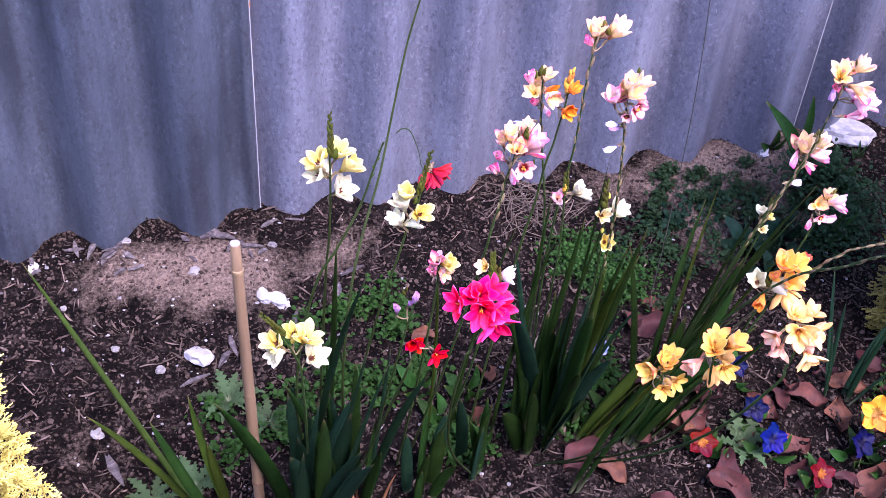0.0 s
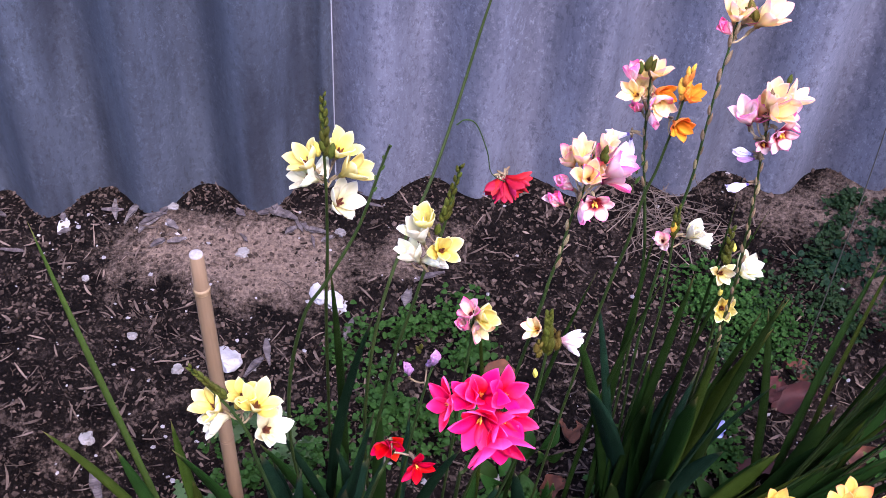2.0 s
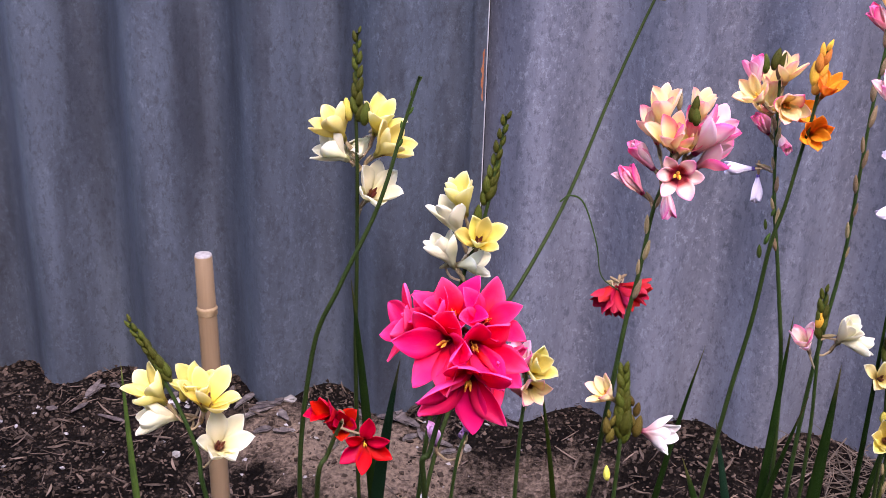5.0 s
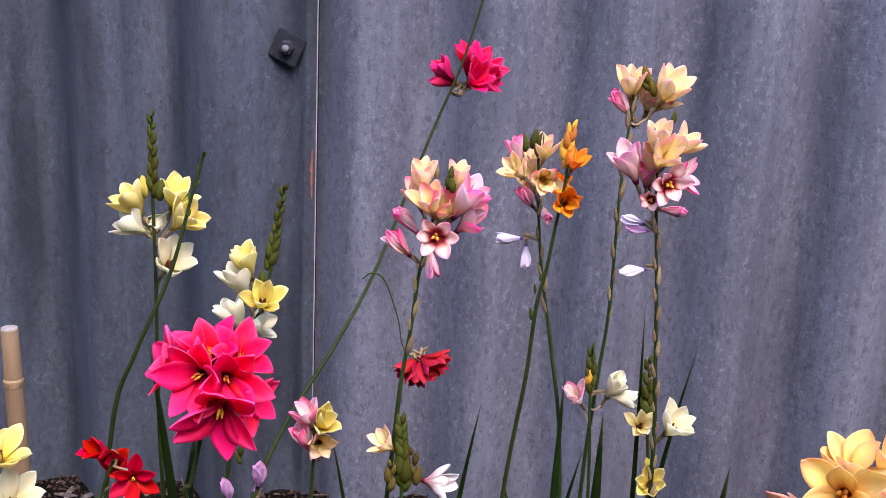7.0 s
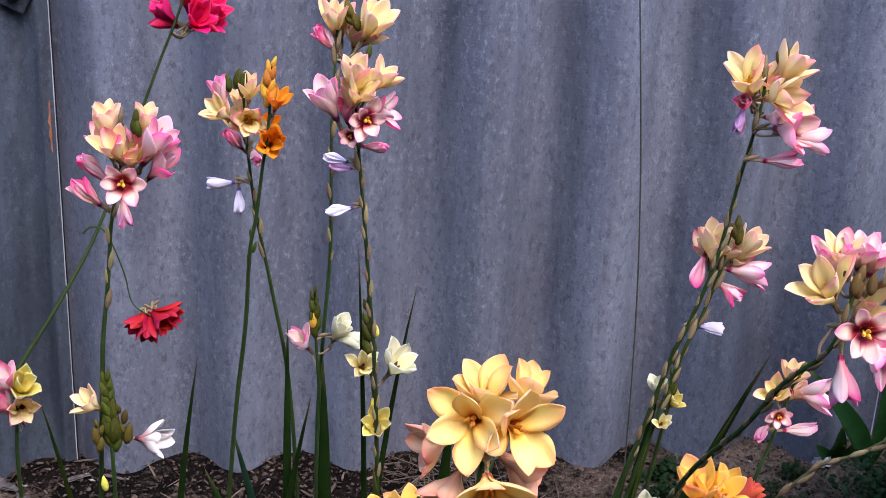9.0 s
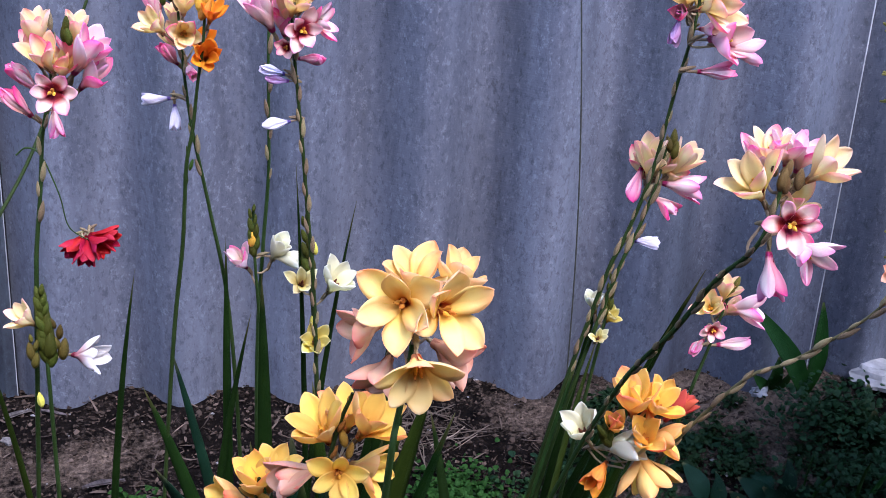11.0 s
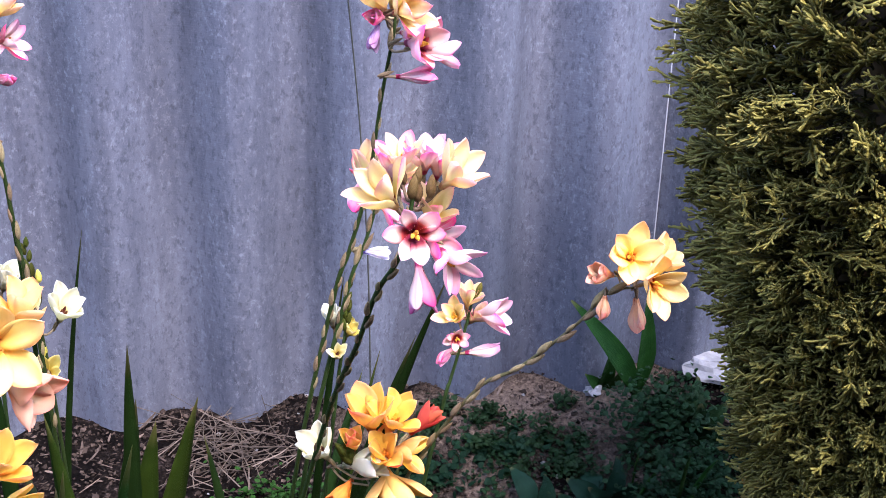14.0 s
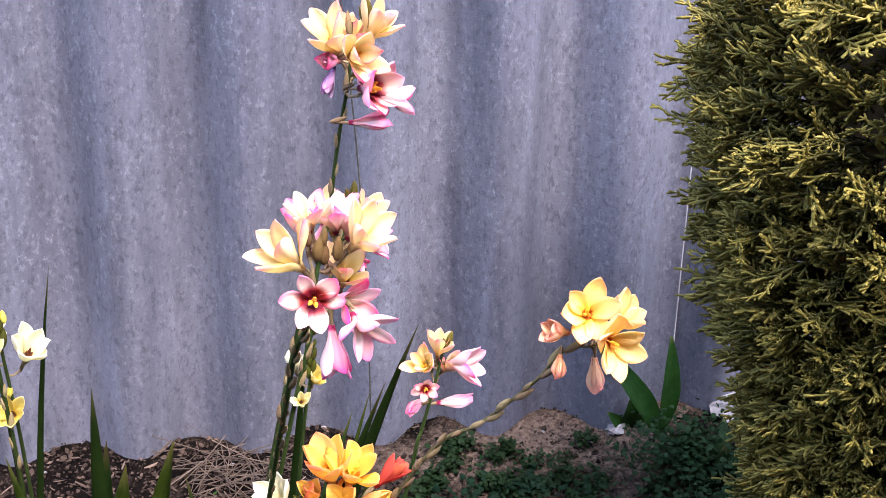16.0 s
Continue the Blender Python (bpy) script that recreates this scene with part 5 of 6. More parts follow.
ixia('short corn lily with small cream flowers and a thick green stem',
    [(0.357, -0.575, 0.433), (0.359, -0.575, 0.403), (0.364, -0.575, 0.349), (0.368, -0.574, 0.237), (0.369, -0.573, 0.093), (0.365, -0.570, -0.100)], [
    (0.353, -0.583, 0.408, 0.0212, 5, 25, 0.5, 'creameye'),
    (0.376, -0.575, 0.405, 0.0288, 40, 40, 0.42, 'white'),
    (0.363, -0.585, 0.365, 0.0227, 0, 25, 0.42, 'yellow'),
    ], [
    ((0.355, -0.575, 0.454), (0.358, -0.575, 0.412), 9, 0.0104, 'olive'),
    ((0.363, -0.575, 0.431), (0.363, -0.575, 0.431), 1, 0.0097, 'yellowbud'),
    ((0.360, -0.575, 0.377), (0.360, -0.575, 0.377), 1, 0.0100, 'yellowbud'),
    ])

ixia('short corn lily with small white flowers flushed pink',
    [(0.318, -0.540, 0.445), (0.319, -0.540, 0.409), (0.324, -0.540, 0.326), (0.324, -0.538, 0.221), (0.321, -0.536, 0.086), (0.310, -0.530, -0.095)], [
    (0.309, -0.540, 0.407, 0.0251, -30, 35, 0.3, 'pinkwhite'),
    (0.334, -0.540, 0.415, 0.0230, 40, 50, 0.24, 'white'),
    (0.340, -0.540, 0.410, 0.0232, 80, 0, 0.3, 'white'),
    ], [
    ((0.317, -0.540, 0.446), (0.319, -0.540, 0.414), 8, 0.0100, 'olive'),
    ((0.316, -0.540, 0.424), (0.316, -0.540, 0.424), 1, 0.0142, 'orangebud'),
    ])

ixia('budding corn lily with one cream flower opening',
    [(0.194, -0.647, 0.427), (0.194, -0.647, 0.404), (0.195, -0.647, 0.363), (0.192, -0.644, 0.245), (0.185, -0.639, 0.094), (0.170, -0.630, -0.110)], [
    (0.184, -0.647, 0.409, 0.0203, -50, 35, 0.42, 'cream'),
    (0.215, -0.632, 0.376, 0.0249, 70, 5, 0.4, 'whitered'),
    ], [
    ((0.193, -0.647, 0.427), (0.196, -0.647, 0.380), 15, 0.0135, 'olive'),
    ((0.201, -0.645, 0.404), (0.203, -0.645, 0.384), 4, 0.0105, 'olivebrown'),
    ((0.188, -0.650, 0.396), (0.187, -0.650, 0.380), 4, 0.0100, 'olivebrown'),
    ((0.190, -0.647, 0.352), (0.190, -0.647, 0.352), 1, 0.0110, 'yellowbud'),
    ])

ixia('short corn lily with small pink and yellow flowers',
    [(0.133, -0.635, 0.418), (0.133, -0.635, 0.393), (0.131, -0.635, 0.350), (0.128, -0.633, 0.236), (0.126, -0.628, 0.089), (0.125, -0.620, -0.108)], [
    (0.129, -0.635, 0.417, 0.0267, -30, 50, 0.25, 'pink'),
    (0.139, -0.641, 0.417, 0.0256, 30, 30, 0.35, 'yellow'),
    (0.127, -0.635, 0.399, 0.0270, -30, 40, 0.2, 'pink'),
    (0.137, -0.635, 0.400, 0.0251, 20, 20, 0.3, 'pinkcream'),
    ], [])

ixia('low corn lily with closed lilac flowers',
    [(0.100, -0.657, 0.375), (0.094, -0.657, 0.345), (0.083, -0.656, 0.231), (0.077, -0.654, 0.085), (0.080, -0.650, -0.113)], [
    (0.101, -0.657, 0.381, 0.0200, 20, 60, 0.1, 'lilac'),
    (0.080, -0.657, 0.368, 0.0180, -10, 60, 0.1, 'lilac'),
    (0.097, -0.647, 0.365, 0.0158, 10, 50, 0.12, 'lilac'),
    ], [
    ((0.088, -0.657, 0.399), (0.089, -0.657, 0.393), 2, 0.0092, 'olive'),
    ])

ixia('tall leaning corn lily with deep magenta flowers',
    [(0.214, -0.300, 0.690), (0.196, -0.312, 0.620), (0.176, -0.326, 0.566), (0.158, -0.345, 0.515), (0.132, -0.390, 0.437), (0.108, -0.440, 0.387), (0.078, -0.490, 0.335), (0.058, -0.525, 0.280), (0.046, -0.550, 0.200), (0.042, -0.560, 0.090), (0.050, -0.560, -0.105)], [
    (0.180, -0.300, 0.605, 0.0270, -62, 40, 0.34, 'magenta'),
    (0.198, -0.296, 0.616, 0.0330, -8, 70, 0.32, 'magenta'),
    (0.208, -0.308, 0.613, 0.0330, 30, 60, 0.36, 'magenta'),
    (0.216, -0.296, 0.606, 0.0320, 62, 40, 0.36, 'magenta'),
    (0.206, -0.314, 0.603, 0.0310, 35, 36, 0.34, 'magenta'),
    (0.214, -0.300, 0.598, 0.0290, 72, 10, 0.30, 'magenta'),
    (0.178, -0.294, 0.597, 0.0260, -80, 20, 0.28, 'magenta'),
    ], [], slim=1.15)

ixia('small drooping dark red flowers on a thin hooked stem',
    [(0.182, -0.425, 0.376), (0.166, -0.425, 0.388), (0.160, -0.425, 0.415), (0.148, -0.425, 0.447), (0.137, -0.425, 0.453), (0.129, -0.425, 0.447)], [
    (0.172, -0.425, 0.374, 0.0270, -45, -32, 0.36, 'darkred'),
    (0.180, -0.428, 0.370, 0.0250, 0, -50, 0.34, 'darkred'),
    (0.191, -0.424, 0.380, 0.0270, 72, 2, 0.30, 'darkred'),
    (0.187, -0.428, 0.376, 0.0240, 50, -22, 0.34, 'darkred'),
    ], [], slim=0.45)

ixia('tall arching corn lily with cream and pink flowers',
    [(0.587, -0.645, 0.635), (0.586, -0.645, 0.607), (0.579, -0.645, 0.565), (0.572, -0.645, 0.510), (0.561, -0.645, 0.463), (0.552, -0.645, 0.431), (0.529, -0.644, 0.297), (0.511, -0.643, 0.124), (0.500, -0.640, -0.111)], [
    (0.577, -0.645, 0.625, 0.0310, -35, 45, 0.42, 'cream'),
    (0.586, -0.635, 0.625, 0.0231, -5, 55, 0.35, 'cream'),
    (0.589, -0.665, 0.620, 0.0304, 25, 15, 0.42, 'pinkcream'),
    (0.600, -0.645, 0.632, 0.0275, 55, 40, 0.4, 'cream'),
    (0.597, -0.665, 0.602, 0.0259, 50, 10, 0.5, 'pinkface'),
    (0.609, -0.663, 0.595, 0.0227, 85, -8, 0.3, 'pink'),
    (0.595, -0.665, 0.582, 0.0233, 85, 0, 0.1, 'pink'),
    (0.575, -0.645, 0.603, 0.0175, -30, -50, 0.1, 'lilac'),
    (0.577, -0.645, 0.613, 0.0197, -30, 10, 0.15, 'pink'),
    (0.591, -0.635, 0.621, 0.0231, 5, 45, 0.32, 'cream'),
    (0.594, -0.650, 0.605, 0.0228, 20, 10, 0.3, 'pinkwhite'),
    ], [
    ((0.595, -0.645, 0.641), (0.597, -0.645, 0.633), 3, 0.0120, 'olivebrown'),
    ], bracts=20)

ixia('corn lily with half-open cream and pink flowers',
    [(0.585, -0.625, 0.524), (0.581, -0.625, 0.497), (0.571, -0.625, 0.461), (0.561, -0.625, 0.432), (0.536, -0.624, 0.300), (0.517, -0.623, 0.127), (0.510, -0.620, -0.108)], [
    (0.575, -0.625, 0.513, 0.0307, -20, 60, 0.32, 'cream'),
    (0.584, -0.617, 0.509, 0.0264, 5, 50, 0.3, 'cream'),
    (0.596, -0.625, 0.513, 0.0262, 60, 40, 0.4, 'cream'),
    (0.597, -0.625, 0.498, 0.0280, 75, -5, 0.3, 'pinkwhite'),
    (0.588, -0.625, 0.486, 0.0200, 40, -15, 0.15, 'pink'),
    (0.568, -0.625, 0.500, 0.0229, -40, -60, 0.1, 'pink'),
    (0.592, -0.615, 0.502, 0.0242, 20, 30, 0.3, 'pinkcream'),
    (0.573, -0.615, 0.508, 0.0224, -45, 50, 0.25, 'pinkcream'),
    (0.579, -0.625, 0.459, 0.0186, 90, -5, 0.1, 'lilacwhite'),
    ], [
    ((0.588, -0.625, 0.528), (0.589, -0.625, 0.520), 3, 0.0134, 'olivebrown'),
    ], bracts=12)

ixia('corn lily with a heavy head of large pink and cream flowers',
    [(0.566, -0.852, 0.575), (0.563, -0.852, 0.556), (0.560, -0.845, 0.538), (0.554, -0.820, 0.512), (0.549, -0.790, 0.470), (0.541, -0.740, 0.401), (0.525, -0.700, 0.281), (0.503, -0.676, 0.117), (0.470, -0.680, -0.117)], [
    (0.562, -0.840, 0.583, 0.0181, -15, 75, 0.55, 'pinkcream'),
    (0.573, -0.837, 0.582, 0.0193, 15, 78, 0.5, 'pink'),
    (0.553, -0.852, 0.572, 0.0266, -50, 35, 0.42, 'cream'),
    (0.582, -0.852, 0.579, 0.0235, 45, 35, 0.5, 'cream'),
    (0.563, -0.872, 0.561, 0.0161, -3, 5, 0.82, 'pinkface'),
    (0.582, -0.852, 0.541, 0.0219, 35, -30, 0.62, 'pink'),
    (0.571, -0.842, 0.526, 0.0242, 10, -70, 0.3, 'pink'),
    (0.576, -0.840, 0.559, 0.0221, 10, 45, 0.45, 'cream'),
    (0.559, -0.838, 0.579, 0.0209, -35, 65, 0.45, 'pinkwhite'),
    (0.579, -0.838, 0.580, 0.0201, 35, 65, 0.5, 'pinkwhite'),
    (0.577, -0.840, 0.545, 0.0205, 40, 0, 0.5, 'pink'),
    ], [
    ((0.564, -0.852, 0.575), (0.564, -0.852, 0.575), 1, 0.0112, 'tanbud'),
    ((0.568, -0.852, 0.574), (0.568, -0.852, 0.574), 1, 0.0120, 'tanbud'),
    ((0.572, -0.852, 0.575), (0.572, -0.852, 0.575), 1, 0.0104, 'tanbud'),
    ((0.562, -0.852, 0.580), (0.562, -0.852, 0.580), 1, 0.0092, 'tanbud'),
    ((0.566, -0.852, 0.580), (0.566, -0.852, 0.580), 1, 0.0096, 'tanbud'),
    ], bracts=20)

ixia('small corn lily with pink and cream flowers',
    [(0.649, -0.610, 0.418), (0.642, -0.610, 0.385), (0.635, -0.610, 0.356), (0.631, -0.610, 0.339), (0.616, -0.605, 0.230), (0.605, -0.597, 0.089), (0.600, -0.580, -0.102)], [
    (0.636, -0.610, 0.405, 0.0239, -25, 25, 0.4, 'cream'),
    (0.645, -0.610, 0.417, 0.0214, 0, 65, 0.35, 'cream'),
    (0.660, -0.610, 0.405, 0.0288, 60, 10, 0.4, 'pinkwhite'),
    (0.636, -0.620, 0.393, 0.0120, 0, 5, 0.8, 'pinkface'),
    (0.632, -0.610, 0.376, 0.0178, -40, -10, 0.15, 'pink'),
    (0.656, -0.610, 0.377, 0.0252, 88, 5, 0.1, 'pinkwhite'),
    (0.653, -0.602, 0.399, 0.0210, 20, 30, 0.3, 'pinkcream'),
    ], [
    ((0.651, -0.610, 0.422), (0.651, -0.610, 0.417), 2, 0.0112, 'olivebrown'),
    ])

ixia('short corn lily with small cream cups',
    [(0.563, -0.615, 0.424), (0.561, -0.615, 0.399), (0.556, -0.615, 0.362), (0.547, -0.614, 0.245), (0.541, -0.613, 0.095), (0.540, -0.610, -0.106)], [
    (0.552, -0.615, 0.408, 0.0171, -35, 60, 0.35, 'white'),
    (0.564, -0.615, 0.399, 0.0150, 20, 40, 0.3, 'yellow'),
    (0.555, -0.623, 0.387, 0.0132, 0, 30, 0.5, 'creameye'),
    ], [
    ((0.563, -0.615, 0.432), (0.561, -0.615, 0.403), 8, 0.0081, 'olive'),
    ])

ixia('arching corn lily with apricot flowers on a knobbly stem',
    [(0.713, -0.740, 0.476), (0.699, -0.735, 0.471), (0.685, -0.725, 0.447), (0.660, -0.700, 0.407), (0.634, -0.685, 0.378), (0.590, -0.663, 0.269), (0.559, -0.652, 0.115), (0.550, -0.660, -0.114)], [
    (0.709, -0.740, 0.495, 0.0258, -10, 30, 0.6, 'apricot'),
    (0.721, -0.750, 0.482, 0.0252, 20, 0, 0.62, 'apricot'),
    (0.730, -0.730, 0.486, 0.0256, 50, 35, 0.45, 'apricot'),
    (0.695, -0.740, 0.485, 0.0180, -60, 20, 0.3, 'apricotpale'),
    (0.716, -0.740, 0.460, 0.0198, 10, -75, 0.2, 'apricotpale'),
    (0.696, -0.740, 0.465, 0.0144, -20, -85, 0.05, 'apricotpale'),
    ], [], knobs=True, slim=0.8, bracts=22)

ixia('corn lily with a crowded cluster of orange-yellow flowers',
    [(0.581, -0.665, 0.356), (0.579, -0.665, 0.330), (0.569, -0.665, 0.299), (0.559, -0.665, 0.263), (0.546, -0.663, 0.170), (0.538, -0.658, 0.051), (0.540, -0.650, -0.113)], [
    (0.571, -0.665, 0.361, 0.0383, -35, 55, 0.42, 'goldred'),
    (0.588, -0.665, 0.358, 0.0329, 20, 50, 0.5, 'gold'),
    (0.610, -0.645, 0.343, 0.0264, 80, 30, 0.2, 'redbud'),
    (0.581, -0.671, 0.337, 0.0315, -15, 40, 0.42, 'goldred'),
    (0.593, -0.665, 0.334, 0.0304, 60, 10, 0.45, 'gold'),
    (0.586, -0.665, 0.310, 0.0362, 25, -55, 0.5, 'gold'),
    (0.555, -0.665, 0.307, 0.0260, -40, -20, 0.3, 'orange'),
    (0.540, -0.665, 0.339, 0.0284, -45, 40, 0.4, 'white'),
    (0.566, -0.665, 0.327, 0.0309, 60, 20, 0.25, 'white'),
    (0.561, -0.665, 0.343, 0.0255, -10, 40, 0.2, 'goldred'),
    ], [
    ((0.555, -0.665, 0.340), (0.559, -0.665, 0.331), 4, 0.0131, 'olive'),
    ])

ixia('corn lily with a large ball of apricot-yellow flowers',
    [(0.396, -0.940, 0.543), (0.394, -0.940, 0.521), (0.391, -0.940, 0.502), (0.389, -0.940, 0.477), (0.386, -0.939, 0.324), (0.388, -0.935, 0.128), (0.400, -0.930, -0.135)], [
    (0.391, -0.940, 0.552, 0.0236, -25, 15, 0.6, 'apricot'),
    (0.407, -0.940, 0.549, 0.0236, 30, 8, 0.6, 'apricot'),
    (0.396, -0.955, 0.534, 0.0219, 0, -26, 0.72, 'apricot'),
    (0.398, -0.920, 0.552, 0.0223, -5, 75, 0.5, 'apricot'),
    (0.413, -0.920, 0.553, 0.0205, 55, 55, 0.5, 'apricot'),
    (0.380, -0.925, 0.535, 0.0194, -75, -10, 0.6, 'apricotpale'),
    (0.411, -0.925, 0.525, 0.0225, 70, -25, 0.5, 'apricotpale'),
    (0.386, -0.930, 0.520, 0.0195, -50, -50, 0.6, 'apricotpale'),
    ], [])

ixia('corn lily with bright yellow flowers and orange eyes',
    [(0.378, -0.860, 0.472), (0.372, -0.860, 0.455), (0.368, -0.860, 0.431), (0.372, -0.860, 0.397), (0.376, -0.860, 0.375), (0.384, -0.860, 0.248), (0.384, -0.860, 0.085), (0.370, -0.860, -0.135)], [
    (0.365, -0.860, 0.453, 0.0269, -45, 50, 0.48, 'gold'),
    (0.385, -0.860, 0.455, 0.0273, 45, 45, 0.5, 'gold'),
    (0.372, -0.875, 0.440, 0.0205, 2, 12, 0.7, 'gold'),
    (0.385, -0.850, 0.427, 0.0237, 65, 0, 0.55, 'gold'),
    (0.378, -0.852, 0.409, 0.0257, 40, -60, 0.45, 'gold'),
    (0.355, -0.852, 0.424, 0.0254, -60, -10, 0.35, 'apricotpale'),
    (0.376, -0.846, 0.451, 0.0238, 0, 65, 0.4, 'goldred'),
    ], [
    ((0.375, -0.860, 0.469), (0.368, -0.860, 0.440), 5, 0.0058, 'brownbud'),
    ((0.376, -0.860, 0.447), (0.376, -0.860, 0.440), 2, 0.0097, 'brownbud'),
    ])

ixia('corn lily with golden yellow flowers near the ground',
    [(0.335, -0.830, 0.409), (0.333, -0.830, 0.390), (0.331, -0.830, 0.364), (0.327, -0.827, 0.239), (0.326, -0.821, 0.080), (0.330, -0.810, -0.135)], [
    (0.334, -0.830, 0.406, 0.0262, -20, 60, 0.45, 'gold'),
    (0.341, -0.820, 0.403, 0.0264, 30, 60, 0.4, 'gold'),
    (0.324, -0.822, 0.389, 0.0267, -70, 20, 0.4, 'goldred'),
    (0.342, -0.840, 0.388, 0.0188, 20, 15, 0.7, 'gold'),
    (0.330, -0.842, 0.381, 0.0177, -25, 10, 0.7, 'gold'),
    (0.344, -0.820, 0.367, 0.0199, 60, -10, 0.5, 'gold'),
    ], [
    ((0.330, -0.830, 0.399), (0.338, -0.830, 0.396), 3, 0.0089, 'brownbud'),
    ])

ixia('leaning green corn lily stem past flowering',
    [(0.062, -0.640, 0.595), (0.053, -0.640, 0.565), (0.038, -0.640, 0.513), (0.013, -0.640, 0.456), (-0.008, -0.640, 0.401), (-0.026, -0.649, 0.274), (-0.027, -0.667, 0.108), (0.000, -0.700, -0.120)], [

    ], [
    ((0.061, -0.640, 0.593), (0.050, -0.640, 0.554), 5, 0.0051, 'green'),
    ], slim=1.1)


# ---------------------------------------------------------------- sword leaves
def leaf_clump(label, x, y, n, h, spread, seed, materials, width=0.013, lean=(0, 0)):
    """A fan of sword leaves from one foot."""
    rnd = random.Random(seed)
    ob = thing("leaf_clump", label, "leaves", (x, y, gz(x, y)), "clumps of sword leaves")
    for i in range(n):
        a = rnd.uniform(0, 2 * math.pi)
        l = h * rnd.uniform(0.55, 1.05)
        t = spread * rnd.uniform(0.2, 1.0)
        foot = (0.018 * math.cos(a), 0.018 * math.sin(a), -0.012)
        tip = (l * (math.sin(t) * math.cos(a) + lean[0]), l * (math.sin(t) * math.sin(a) + lean[1]), l * math.cos(t))
        me = blade_mesh(foot, tip, width * rnd.uniform(0.75, 1.3), 0.16 * rnd.uniform(0.1, 1.4) * t, materials[rnd.randrange(len(materials))], 0.3, rnd.uniform(-0.5, 0.5))
        part("leaf", me, ob)
    return ob


GREENS = [M_LEAF, M_LEAF, M_LEAF_BLUE, M_LEAF_OLIVE]
SWORD = "clump of narrow upright green sword leaves"
LEAN = "clump of dark sword leaves leaning over the soil"
leaf_clump(SWORD, -0.015, -0.61, 17, 0.42, 0.36, 11, [M_LEAF_BLUE, M_LEAF_BLUE, M_LEAF], 0.024, (0.02, -0.18))
leaf_clump(SWORD, 0.055, -0.565, 10, 0.36, 0.36, 12, GREENS, 0.013, (0.0, -0.12))
leaf_clump("short fan of green sword leaves in bare soil", 0.150, -0.575, 7, 0.16, 0.55, 14, GREENS, 0.018, (0, -0.05))
leaf_clump(SWORD, 0.225, -0.555, 6, 0.25, 0.25, 15, [M_LEAF, M_LEAF_BLUE], 0.015, (-0.05, -0.12))
leaf_clump(SWORD, 0.375, -0.500, 14, 0.385, 0.36, 17, [M_LEAF, M_LEAF, M_LEAF_BLUE, M_LEAF_OLIVE], 0.026, (-0.03, -0.20))
leaf_clump(SWORD, 0.335, -0.535, 8, 0.19, 0.55, 18, [M_LEAF, M_LEAF_BLUE], 0.023, (0.0, -0.10))
leaf_clump(LEAN, 0.420, -0.535, 8, 0.20, 0.40, 19, [M_LEAF, M_LEAF_OLIVE], 0.020, (0.75, 0.05))
leaf_clump(LEAN, 0.500, -0.545, 9, 0.31, 0.30, 20, [M_LEAF, M_LEAF], 0.025, (0.42, -0.05))
leaf_clump(SWORD, 0.545, -0.520, 6, 0.38, 0.22, 21, [M_LEAF, M_LEAF_OLIVE], 0.013, (0.10, -0.10))
leaf_clump("thin bluish-green grassy leaves", 0.85, -0.55, 7, 0.22, 0.7, 23, [M_LEAF_BLUE], 0.009)
leaf_clump("clump of olive sword leaves beside the long arching leaf", -0.14, -0.555, 4, 0.22, 0.4, 24, [M_LEAF, M_LEAF_OLIVE], 0.012, (-0.35, 0.15))
leaf_clump("withered red-brown leaves among green ones", 0.070, -0.585, 5, 0.12, 0.6, 25, [M_LEAF_DRY], 0.006, (0.1, -0.1))


def single_blade(label, base, tip, width, sag, material, name="sword_leaf", lean=0.0):
    ob = thing(name, label, "leaf", base)
    t = Vector(tip) - Vector(base)
    part("leaf", blade_mesh((0, 0, -0.01), t, width, sag, material, 0.3, lean), ob)


single_blade("long narrow arching green leaf over bare soil", (-0.16, -0.56, gz(-0.16, -0.56)), (-0.40, -0.20, 0.10), 0.009, 0.05, M_LEAF_OLIVE)


GREEN_BLADE = "single upright green sword leaf in the bed"
